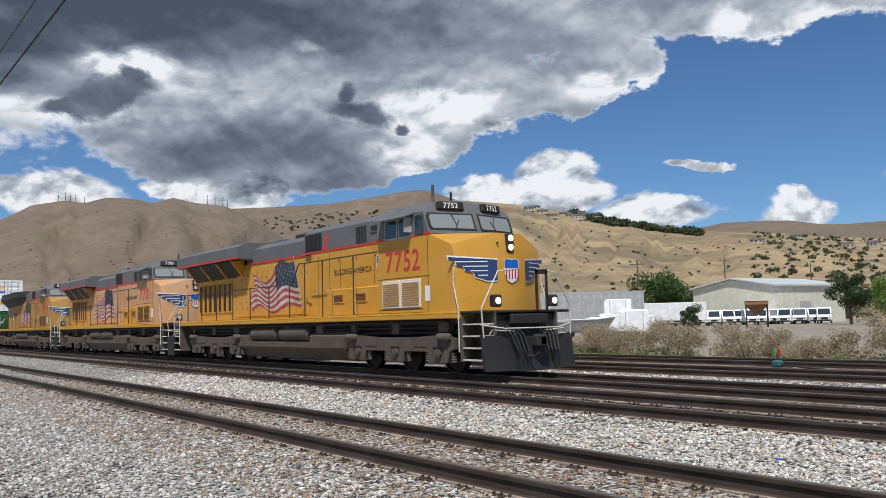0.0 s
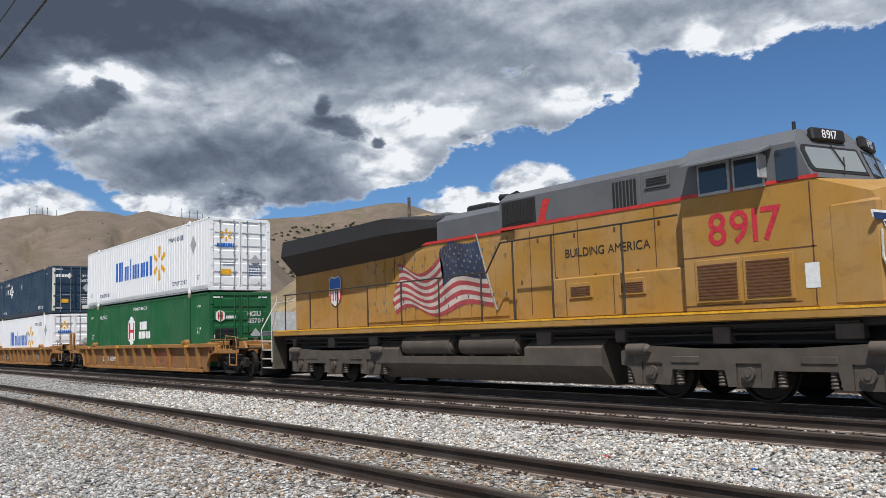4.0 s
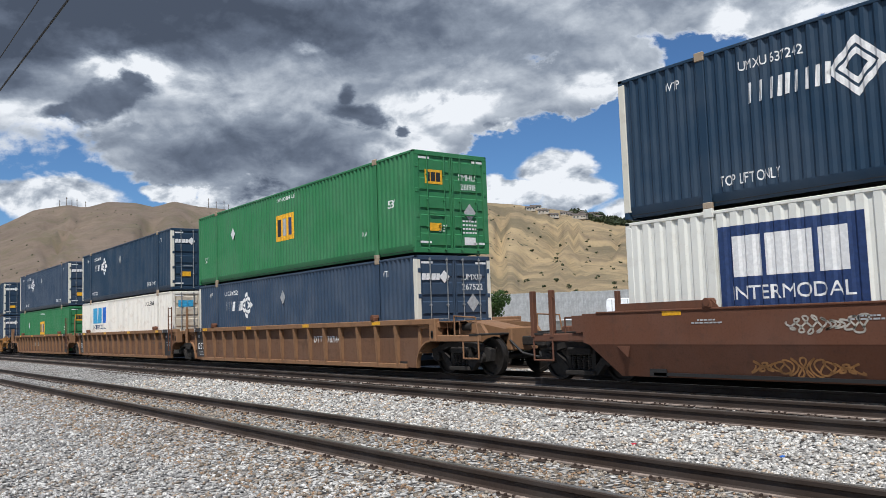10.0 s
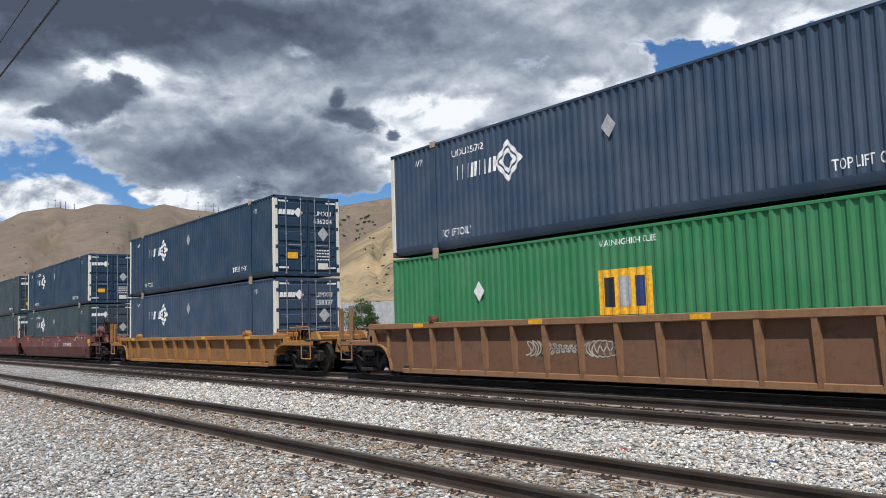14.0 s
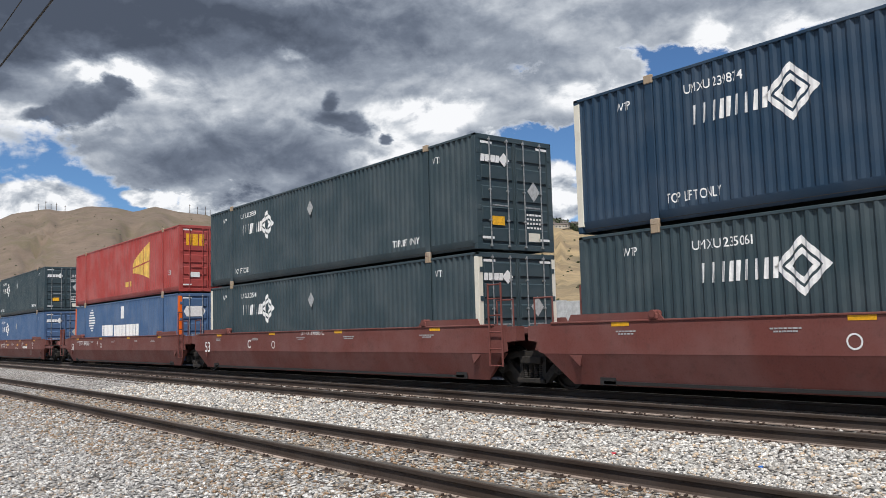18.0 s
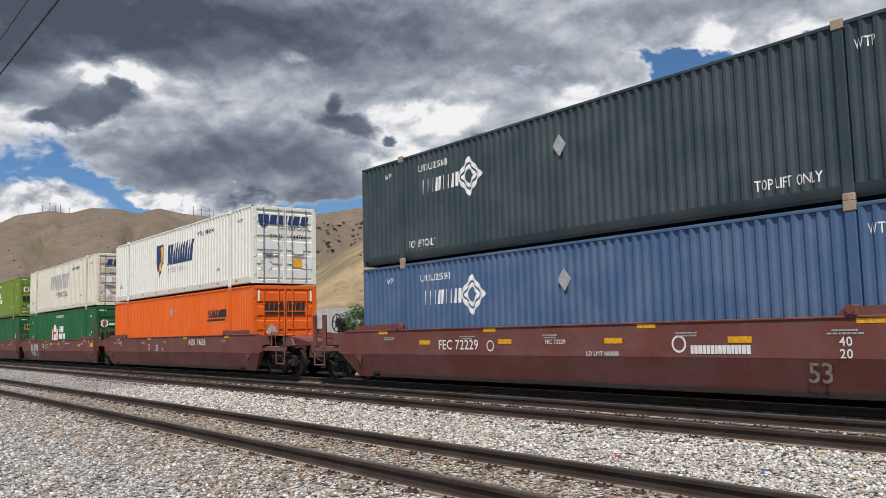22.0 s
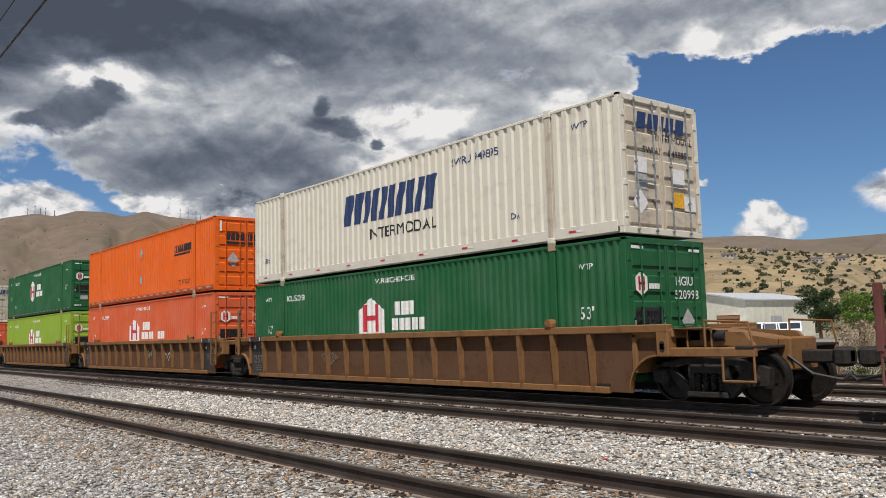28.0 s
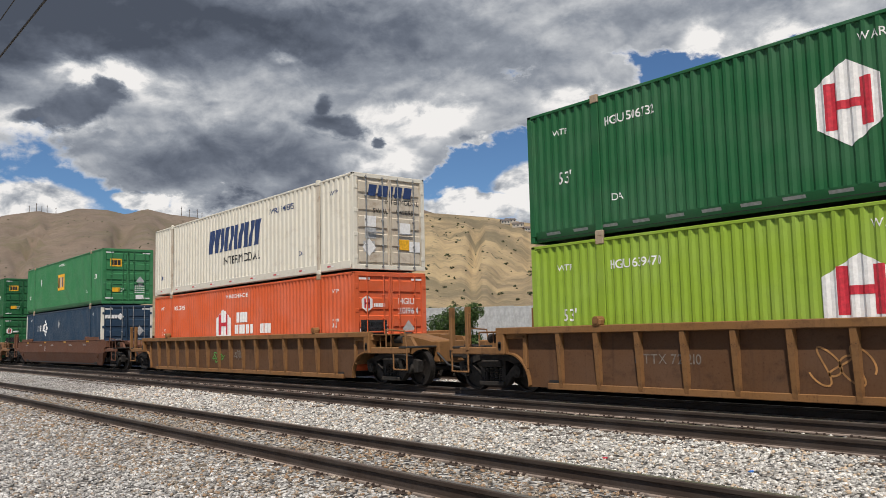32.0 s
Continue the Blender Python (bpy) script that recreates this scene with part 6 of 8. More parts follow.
def flag_marks(loco, x, z, w, h, y):
    """A waving flag of red and white stripes with a starred blue corner beside its pole."""
    def wave(u, v):
        rise = min(1.0, max(0.0, (u - 0.45) / 0.3))
        tall = 0.80 + 0.24 * rise * rise * (3 - 2 * rise)
        return (x - w / 2 + w * u + 0.62 * u * (0.5 - v) - 0.16 * (1 - u) * math.sin(v * 7),
                z + h * (v * tall - 0.5) + h * 0.10 * math.sin(u * 10.0 + v * 1.8) * (1.2 - 0.8 * u) - h * 0.05 * (1 - u))
    n = 26
    for i in range(13):
        g = Geo()
        v0, v1 = i / 13 * 0.86, (i + 1) / 13 * 0.86
        u1 = 1.0 if i < 6 else 0.56
        for k in range(n):
            a, b = u1 * k / n, u1 * (k + 1) / n
            g.add([(*wave(a, v0), 0), (*wave(b, v0), 0), (*wave(b, v1), 0), (*wave(a, v1), 0)], [(0, 1, 2, 3)])
        g.v = [(p[0] - x, p[1] - z, 0) for p in g.v]
        decal("flag_stripe", g, M["flag_red" if i % 2 == 0 else "flag_white"], loco, x, z, y)
    g = Geo()
    for k in range(14):
        a, b = 0.56 + 0.44 * k / 14, 0.56 + 0.44 * (k + 1) / 14
        g.add([(*wave(a, 6 / 13 * 0.86), 0), (*wave(b, 6 / 13 * 0.86), 0), (*wave(b, 0.93), 0), (*wave(a, 0.90), 0)], [(0, 1, 2, 3)])
    g.v = [(p[0] - x, p[1] - z, 0) for p in g.v]
    decal("flag_corner", g, M["flag_blue"], loco, x, z, y)
    g = Geo()
    for i in range(5):
        for j in range(6):
            p = wave(0.61 + 0.065 * j + 0.03 * (i % 2), 0.46 + 0.088 * i)
            g.add([(p[0] - x + 0.045 * math.cos(1.2566 * k * 2 + 1.57), p[1] - z + 0.045 * math.sin(1.2566 * k * 2 + 1.57), 0) for k in range(5)], [(0, 1, 2, 3, 4)])
    decal("flag_stars", g, M["flag_white"], loco, x, z, y - 0.003)
    p, q = wave(1.0, 0.95), wave(1.02, 0.0)
    decal("flag_pole", flat([(w / 2 - 0.31, h * 0.52), (w / 2 - 0.26, h * 0.52), (w / 2 + 0.42, -h * 0.56), (w / 2 + 0.37, -h * 0.56)]), M["ink_grey"], loco, x, z, y - 0.002)


def shield_marks(loco, x, z, w, y, front=False, faded=False):
    put = (lambda n, g, m, l: decal(n, g, M[m], loco, x + l, z, y, front=True)) if front else (lambda n, g, m, l: decal(n, g, M[m], loco, x, z, y - l))
    out = [(-0.5, 0.42), (-0.3, 0.55), (0, 0.5), (0.3, 0.55), (0.5, 0.42), (0.48, -0.2), (0.3, -0.6), (0, -0.75), (-0.3, -0.6), (-0.48, -0.2)]
    put("shield", flat([(a * w, b * w) for a, b in out]), "ink_white", 0.0)
    put("shield_top", flat([(a * w, b * w) for a, b in ((-0.46, 0.40), (-0.3, 0.5), (0, 0.45), (0.3, 0.5), (0.46, 0.40), (0.46, 0.02), (-0.46, 0.02))]), "ink_cyan" if faded else "ink_blue", 0.002)
    if faded:
        return
    put("shield_stripe", flat(*[rect((-0.4 + 0.2 * i) * w, (-0.31 + 0.2 * i) * w, -0.52 * w + abs(i - 2) * -0.0 * w, -0.02 * w) for i in range(5)]), "ink_red", 0.002)


def handrail(loco, pts, mat="dark_rail", posts=(), foot=1.6, r=0.02):
    part("handrail", Geo().tube(pts, r, 6), M[mat], loco)
    for x, y, z in posts:
        part("handrail_post", Geo().cyl((x, y, foot), (x, y, z), r * 1.1, 6), M[mat], loco)


def loco_underside(loco, rear_truck_x, front_truck_x, tank0, tank1):
    six_wheel_truck(loco, front_truck_x)
    six_wheel_truck(loco, rear_truck_x)
    part("underframe", Geo().box(-20.9, -1.2, -0.85, 0.85, 0.98, 1.42, 0.03).box(-20.6, -1.4, -1.3, 1.3, 1.28, 1.44, 0.02), M["black"], loco)
    tank = Geo()
    out = [(-1.42, 0.98), (-1.42, 0.62), (-1.0, 0.22), (1.0, 0.22), (1.42, 0.62), (1.42, 0.98), (1.0, 1.28), (-1.0, 1.28)]
    low = [(-1.42, 0.80), (-1.42, 0.62), (-1.0, 0.22), (1.0, 0.22), (1.42, 0.62), (1.42, 0.80), (0.6, 0.82), (-0.6, 0.82)]
    tank.prism([(y, z) for y, z in low], "x", tank0 + 1.0, tank1 - 2.2)
    for a, b in ((tank1 - 2.2, tank1), (tank0, tank0 + 1.0)):
        part("tank_end", Geo().prism([(y, z) for y, z in out], "x", a, b), M["dust"], loco)
    part("fuel_tank", tank, M["dust"], loco, "dusty grey fuel tank")
    for s in (-1, 1):
        for a, b in ((tank0 + 1.15, tank0 + 3.25), (tank0 + 3.5, tank0 + 5.6)):
            air = Geo().cyl((a + 0.08, s * 1.22, 1.06), (b - 0.08, s * 1.22, 1.06), 0.24, 18)
            air.cyl((a, s * 1.22, 1.06), (a + 0.08, s * 1.22, 1.06), 0.14, 18, 0.21).cyl((b - 0.08, s * 1.22, 1.06), (b, s * 1.22, 1.06), 0.21, 18, 0.14)
            for x in (a + 0.4, b - 0.4):
                air.box(x - 0.06, x + 0.06, s * 1.22 - 0.1, s * 1.22 + 0.1, 0.78, 0.88, 0.01)
            part("air_tank", air, M["dust"], loco, "cylindrical air reservoir")
        for z, y in ((1.36, 1.35), (1.27, 1.2), (1.20, 1.28)):
            part("pipe", Geo().tube([(-20.4, s * y, z), (-14, s * y, z - 0.03), (-9, s * y, z - 0.01), (-2, s * y, z)], 0.028, 6), M["black"], loco)
        for i in range(9):
            x = -20 + 2.2 * i
            part("valve_box", Geo().box(x, x + 0.25 + 0.1 * (i % 3), *sorted((s * 1.15, s * 1.35)), 1.08 - 0.05 * (i % 2), 1.34, 0.02), M["dust"], loco)


def plow_and_steps(loco, mat_rail="handrail"):
    for e, p in ((1, 0.0), (-1, -22.3)):
        def at(d):
            return p - e * d
        g = Geo()
        g.add([(at(0.30), -1.5, 0.14), (at(0.04), 0, 0.11), (at(0.30), 1.5, 0.14), (at(0.38), 1.5, 0.55), (at(0.14), 0, 0.5), (at(0.38), -1.5, 0.55), (at(0.42), 1.5, 1.0), (at(0.24), 0, 0.92), (at(0.42), -1.5, 1.0),
               (at(0.40), -1.5, 0.14), (at(0.14), 0, 0.11), (at(0.40), 1.5, 0.14), (at(0.50), 1.5, 1.0), (at(0.34), 0, 0.92), (at(0.50), -1.5, 1.0)],
              [(0, 1, 4, 5), (1, 2, 3, 4), (5, 4, 7, 8), (4, 3, 6, 7), (9, 14, 13, 10), (10, 13, 12, 11), (0, 9, 10, 1), (1, 10, 11, 2), (8, 7, 13, 14), (7, 6, 12, 13), (0, 5, 8, 14, 9), (2, 11, 12, 6, 3)])
        plow = part("snow_plow", g, M["black"], loco, "black steel snow plow")
        for s in (-1, 1):
            part("plow_rib", Geo().box(*sorted((at(0.30), at(0.12))), s * 0.62 - 0.02, s * 0.62 + 0.02, 0.2, 0.9, 0.004), M["black"], plow)
            part("plow_grab", Geo().tube([(at(0.38), s * 0.5, 0.98), (at(0.36), s * 0.55, 1.08), (at(0.40), s * 1.2, 1.12), (at(0.44), s * 1.25, 1.02)], 0.016, 6), M[mat_rail], plow)
        part("pilot_sheet", Geo().box(*sorted((at(0.55), at(0.72))), -1.0, 1.0, 0.75, 1.5, 0.03), M["black"], loco)
        part("end_platform", Geo().box(*sorted((at(0.46), at(1.3))), -1.5, 1.5, 1.53, 1.60, 0.02), M["grime"] if e > 0 else M["loco_grey"], loco)
        part("anticlimber", Geo().box(*sorted((at(0.32), at(0.46))), -0.62, 0.62, 1.24, 1.50, 0.03), M["black"], loco)
        coupler(loco, at(-0.12), e)
        for k in range(4):
            y = -0.75 + 0.13 * k
            part("air_hose", Geo().tube([(at(0.55), y, 1.2), (at(0.2), y, 1.0), (at(0.06), y * 0.9, 0.6), (at(0.03), y * 0.8, 0.4)], 0.022, 6), M["black"], loco)
            part("air_hose", Geo().tube([(at(0.55), -y, 1.2), (at(0.2), -y, 1.0), (at(0.06), -y * 0.9, 0.6)], 0.022, 6), M["black"], loco)
        part("uncoupling_lever", Geo().tube([(at(0.45), -1.5, 1.25), (at(0.25), -0.9, 1.15), (at(0.25), 0.9, 1.15), (at(0.45), 1.5, 1.25)], 0.018, 6), M[mat_rail], loco)
        for s in (-1, 1):
            well = Geo().box(*sorted((at(0.45), at(1.25))), *sorted((s * 1.0, s * 1.05)), 0.35, 1.6, 0.01)
            well.box(*sorted((at(1.18), at(1.28))), *sorted((s * 1.0, s * 1.5)), 0.35, 1.45, 0.01)
            part("step_well", well, M["dust"], loco)
            for i in range(4):
                z = 0.38 + 0.29 * i
                part("step", Geo().box(*sorted((at(0.47), at(1.18))), *sorted((s * 1.08, s * 1.5)), z, z + 0.035, 0.006), M["handrail"], loco)
            part("grab_rail", Geo().tube([(at(1.26), s * 1.54, 0.6), (at(1.26), s * 1.55, 1.65), (at(1.5), s * 1.5, 2.3), (at(1.5), s * 1.48, 2.7)], 0.02, 6), M[mat_rail], loco)
            part("grab_rail", Geo().tube([(at(0.42), s * 1.45, 0.95), (at(0.42), s * 1.5, 1.65), (at(0.42), s * 0.95, 2.55), (at(0.42), s * 0.35, 2.62)], 0.02, 6), M[mat_rail], loco)
        part("end_gate", Geo().box(*sorted((at(0.40), at(0.44))), 0.28, 0.36, 1.6, 2.62, 0.01).box(*sorted((at(0.40), at(0.44))), 0.62, 0.70, 1.6, 2.62, 0.01).box(*sorted((at(0.40), at(0.44))), 0.28, 0.70, 2.5, 2.62, 0.01), M["black"], loco)


def box_louvre(loco, name, x0, x1, z0, z1, y, n, frame_mat, slat_mat, upright=False):
    """A framed grille of slats on the near side."""
    f = part(name, Geo().box(x0, x1, y - 0.03, y + 0.02, z0, z1, 0.008), frame_mat, loco)
    g = Geo()
    m = 0.06
    for i in range(n):
        if upright:
            a = x0 + m + (x1 - x0 - 2 * m) * i / n
            g.box(a, a + (x1 - x0 - 2 * m) / n * 0.62, y - 0.045, y - 0.02, z0 + m, z1 - m, 0.004)
        else:
            a = z0 + m + (z1 - z0 - 2 * m) * i / n
            g.box(x0 + m, x1 - m, y - 0.045, y - 0.02, a, a + (z1 - z0 - 2 * m) / n * 0.55, 0.004)
    part("slats", g, slat_mat, f)


def build_loco(label, body, number, lower=None, flared=False, lit=False):
    """Six-axle wide-cab diesel; x 0 is its front coupler."""
    loco = thing("diesel_locomotive", label, "locomotive", "locomotives at the head of the train")
    Y = M[body]
    Yl = M[lower or body]
    G = M["loco_grey"]
    loco_underside(loco, -17.4, -4.35 if not flared else -3.9, -15.1, -7.1)
    part("walkway_end", Geo().box(-22.0, -21.0, -1.5, 1.5, 1.44, 1.58, 0.02), G, loco)
    part("side_sill", Geo().box(-21.0, -1.25, -1.53, 1.53, 1.42, 1.60, 0.02), Yl, loco)
    part("sill_stripe", Geo().box(-20.7, -1.3, -1.537, -1.525, 1.56, 1.60), M["ink_yellow"], loco)
    # engine hood
    part("hood", Geo().box(-15.35, -5.0, -0.92, 0.92, 1.6, 3.72, 0.03), Y, loco)
    part("radiator_hood", Geo().box(-20.55, -15.36, -0.92, 0.92, 1.6, 3.72, 0.03), Yl, loco)
    part("hood_top", Geo().prism([(-0.93, 3.72), (0.93, 3.72), (0.93, 4.22), (0.6, 4.42), (-0.6, 4.42), (-0.93, 4.22)], "x", -15.3, -10.4), G, loco)
    part("equipment_cabinet_top", Geo().prism([(-1.0, 3.72), (1.0, 3.72), (1.0, 4.40), (0.75, 4.58), (-0.75, 4.58), (-1.0, 4.40)], "x", -10.4, -5.0), G, loco)
    part("equipment_cabinet", Geo().box(-9.9, -5.0, -1.02, 1.02, 1.6, 3.72, 0.02), Y, loco)
    part("blower_cabinet", Geo().box(-8.6, -5.0, -1.18, 1.18, 1.6, 2.45, 0.03), Yl, loco)
    part("hood_stripe", Geo().box(-15.3, -10.4, -0.945, -0.925, 3.68, 3.75).box(-10.4, -5.0, -1.035, -1.015, 3.70, 3.77), M["stripe_red"], loco)
    if not flared:
        wing = Geo().prism([(-1.52, 3.92), (-1.52, 4.36), (-1.2, 4.52), (1.2, 4.52), (1.52, 4.36), (1.52, 3.92), (0.9, 3.88), (-0.9, 3.88)], "x", -21.45, -14.75)
        part("radiator_wing", wing, G, loco, "grey overhanging radiator housing")
        part("wing_stripe", Geo().box(-21.4, -14.8, -1.532, -1.522, 3.92, 3.99), M["stripe_red"], loco)
        part("radiator_screen", Geo().prism([(-0.92, 3.28), (-1.42, 3.88), (1.42, 3.88), (0.92, 3.28)], "x", -20.5, -15.6), M["black"], loco)
        for x in (-20.55, -18.9, -17.2, -15.65):
            for s in (-1, 1):
                part("wing_bracket", Geo().prism([(s * 0.92, 3.2), (s * 1.47, 3.88), (s * 0.92, 3.88)], "x", x - 0.06, x + 0.06), Y, loco)
        for i in range(7):
            x = -20.2 + 0.52 * i
            sh = part("radiator_shutter", Geo().box(x, x + 0.36, -0.965, -0.92, 1.92, 3.14, 0.01), Yl, loco)
            part("opening", Geo().box(x + 0.05, x + 0.31, -0.972, -0.96, 1.98, 3.08), M["black"], sh)
    else:
        flare = Geo().rings([[(-20.4, -0.95, 3.35), (-20.4, -1.52, 3.95), (-20.4, -1.45, 4.45), (-20.4, -0.6, 4.6), (-20.4, 0.6, 4.6), (-20.4, 1.45, 4.45), (-20.4, 1.52, 3.95), (-20.4, 0.95, 3.35)],
                             [(-14.6, -0.95, 3.5), (-14.6, -1.52, 4.05), (-14.6, -1.45, 4.5), (-14.6, -0.6, 4.62), (-14.6, 0.6, 4.62), (-14.6, 1.45, 4.5), (-14.6, 1.52, 4.05), (-14.6, 0.95, 3.5)],
                             [(-12.9, -0.94, 3.75), (-12.9, -0.95, 4.1), (-12.9, -0.9, 4.3), (-12.9, -0.5, 4.44), (-12.9, 0.5, 4.44), (-12.9, 0.9, 4.3), (-12.9, 0.95, 4.1), (-12.9, 0.94, 3.75)]])
        part("radiator_wing", flare, M["black"], loco, "black flared radiator housing")
        part("lower_nose", Geo().box(-2.3, -1.5, -1.5, 1.5, 1.6, 3.2, 0.05), Y, loco)
    for i in range(13):
        x = -16.2 + 0.46 * i
        if not -10.4 < x < -10.0:
            d = part("hood_door", Geo().box(x, x + 0.43, -0.948, -0.92, 1.72, 3.55, 0.006), Y, loco)
            part("latches", Geo().box(x + 0.36, x + 0.40, -0.962, -0.945, 2.2, 2.28).box(x + 0.36, x + 0.40, -0.962, -0.945, 3.1, 3.18).box(x + 0.02, x + 0.05, -0.96, -0.945, 2.0, 2.08).box(x + 0.02, x + 0.05, -0.96, -0.945, 3.3, 3.38), M["loco_grey"], d)["kind"] = "stuff"
    box_louvre(loco, "air_intake", -10.3, -9.2, 3.78, 4.36, -1.0, 11, M["black"], M["black"], True)
    box_louvre(loco, "air_intake", -7.0, -6.25, 3.72, 4.36, -1.0, 7, G, M["black"], True)
    box_louvre(loco, "air_intake", -6.15, -5.55, 4.05, 4.33, -1.0, 3, G, M["black"])
    box_louvre(loco, "vent", -8.1, -7.45, 2.0, 2.32, -1.18, 5, Yl, M["brown"])
    box_louvre(loco, "vent", -6.75, -6.1, 2.0, 2.32, -1.18, 5, Yl, M["brown"])
    decal("stripe_step", flat([(-0.22, -0.26), (0.0, -0.26), (0.22, 0.28), (0.0, 0.28)]), M["stripe_red"], loco, -8.95, 3.98, -1.006)
    part("exhaust_stack", Geo().box(-12.4, -11.5, -0.35, 0.35, 4.4, 4.62, 0.05), M["black"], loco)
    part("roof_hatch", Geo().box(-14.2, -13.0, -0.5, 0.5, 4.4, 4.55, 0.04), G, loco)
    part("horn", Geo().cyl((-10.9, -0.3, 4.62), (-10.5, -0.3, 4.64), 0.05, 10, 0.11).cyl((-10.9, -0.1, 4.7), (-11.3, -0.1, 4.7), 0.05, 10, 0.1).box(-11.0, -10.8, -0.4, 0.1, 4.4, 4.6, 0.02), M["black"], loco)
    # cab
    part("cab", Geo().box(-5.0, -2.5, -1.5, 1.5, 1.6, 3.66, 0.02), Y, loco)
    roof = Geo().rings([[(-5.0, -1.5, 3.66), (-2.5, -1.5, 3.66), (-2.2, 0, 3.66), (-2.5, 1.5, 3.66), (-5.0, 1.5, 3.66)],
                        [(-5.0, -1.5, 4.28), (-2.75, -1.5, 4.28), (-2.45, 0, 4.28), (-2.75, 1.5, 4.28), (-5.0, 1.5, 4.28)],
                        [(-5.0, -1.12, 4.58), (-2.9, -1.12, 4.56), (-2.62, 0, 4.57), (-2.9, 1.12, 4.56), (-5.0, 1.12, 4.58)]])
    part("cab_roof", roof, G, loco)
    part("cab_stripe", Geo().box(-5.0, -2.4, -1.512, -1.498, 3.64, 3.70), M["stripe_red"], loco)
    part("roof_box", Geo().box(-4.6, -3.2, -0.5, 0.5, 4.55, 4.70, 0.04), G, loco)
    part("antenna", Geo().cyl((-3.6, 0.1, 4.6), (-3.6, 0.1, 5.0), 0.035, 8), M["black"], loco)
    part("awning", Geo().prism([(-1.5, 4.30), (-1.85, 4.16), (-1.85, 4.13), (-1.5, 4.25)], "x", -4.75, -3.15), G, loco)
    for x0, x1 in ((-4.6, -3.95), (-3.9, -3.3)):
        w = part("cab_window", Geo().box(x0, x1, -1.525, -1.495, 3.62, 4.2, 0.02), M["ink_grey"], loco)
        part("pane", Geo().box(x0 + 0.05, x1 - 0.05, -1.532, -1.52, 3.68, 4.15), M["glass"], w)
    part("quarter_window", Geo().box(-3.1, -2.72, -1.525, -1.495, 3.66, 4.18, 0.03), M["glass"], loco)
    part("wind_deflector", Geo().box(-3.3, -3.26, -1.75, -1.5, 3.75, 4.15, 0.01), M["ink_grey"], loco)
    # nose
    low = [(-2.52, -1.5, 1.6), (-1.5, -1.46, 1.6), (-1.0, -0.45, 1.6), (-1.0, 0.45, 1.6), (-1.5, 1.46, 1.6), (-2.52, 1.5, 1.6)]
    mid = [(-2.52, -1.5, 3.1), (-1.52, -1.46, 3.1), (-1.02, -0.45, 3.1), (-1.02, 0.45, 3.1), (-1.52, 1.46, 3.1), (-2.52, 1.5, 3.1)]
    top = [(-2.52, -1.5, 3.64), (-1.62, -1.44, 3.30), (-1.08, -0.43, 3.58), (-1.08, 0.43, 3.58), (-1.62, 1.44, 3.30), (-2.52, 1.5, 3.64)]
    part("nose", Geo().rings([low, mid, top], caps=False), Y, loco)
    hood = Geo().add([(x, y, z + 0.002) for x, y, z in top] + [(-2.2, 0, 3.70), (-1.95, -1.0, 3.52), (-1.95, 1.0, 3.52)], [(0, 1, 7), (1, 2, 7), (7, 2, 6), (0, 7, 6), (2, 3, 6), (6, 3, 8), (3, 4, 8), (8, 4, 5), (6, 8, 5)])
    part("nose_top", hood, Y, loco, "sloping nose top")
    for s in (-1, 1):
        w = part("windshield", ws_frame(s, 0.0, 0.012), M["black"], loco)
        part("pane", ws_frame(s, 0.055, 0.022), M["windshield"], w)
        part("wiper", ws_wiper(s), M["black"], w)
        place = Matrix.Translation((-2.70 + 0.08, s * 0.70, 4.44)) @ Matrix.Rotation(s * radians(11.3), 4, "Z") @ Matrix.Rotation(radians(-8), 4, "Y")
        nb = Geo().box(-0.06, 0.06, -0.40, 0.40, -0.115, 0.115, 0.03).mesh("number_board", M["black"])
        nb.transform(place)
        nbp = part("number_board", nb, None, loco)
        t = letters(number, 0.21).mesh("number", M["ink_white"], tidy=False)
        t.transform(place @ Matrix.Translation((0.064, 0, 0)) @ FRONT)
        part("number", t, None, nbp)["kind"] = "stuff"
        y = s * 0.95
        box_ = part("ditch_light", Geo().box(-0.62, -0.44, y - 0.14, y + 0.14, 1.68, 1.98, 0.03), M["black"], loco)
        part("ditch_light_lens", Geo().cyl((-0.45, y, 1.83), (-0.425, y, 1.83), 0.085, 14), M["lamp" if lit else "lens"], box_)
    hl = part("headlight_box", Geo().box(-1.15, -0.99, -0.13, 0.13, 3.08, 3.58, 0.03), M["black"], loco)
    for z in (3.21, 3.45):
        part("headlight", Geo().cyl((-0.995, 0, z), (-0.975, 0, z), 0.085, 16), M["lamp" if lit else "lens"], hl)
    part("marker_lights", Geo().box(-1.03, -0.995, -0.75 + 0.3, -0.40, 3.3, 3.34), M["black"], loco)
    # markings
    shield_marks(loco, -0.985, 2.66, 0.5, 0.0, front=True)
    for s in (-1, 1):
        out = [(-0.15, 0.22), (1.12, 0.30), (1.10, 0.20), (0.94, 0.18), (0.90, 0.07), (0.72, 0.05), (0.68, -0.06), (0.48, -0.09), (0.42, -0.21), (0.12, -0.30), (-0.15, -0.30)]
        g = flat(out)
        edge = flat([(x * 1.03, y * 1.13 + 0.005) for x, y in out])
        white = flat(*[rect(0.1, 0.95 - 0.2 * i, 0.165 - 0.115 * i, 0.19 - 0.115 * i) for i in range(4)])
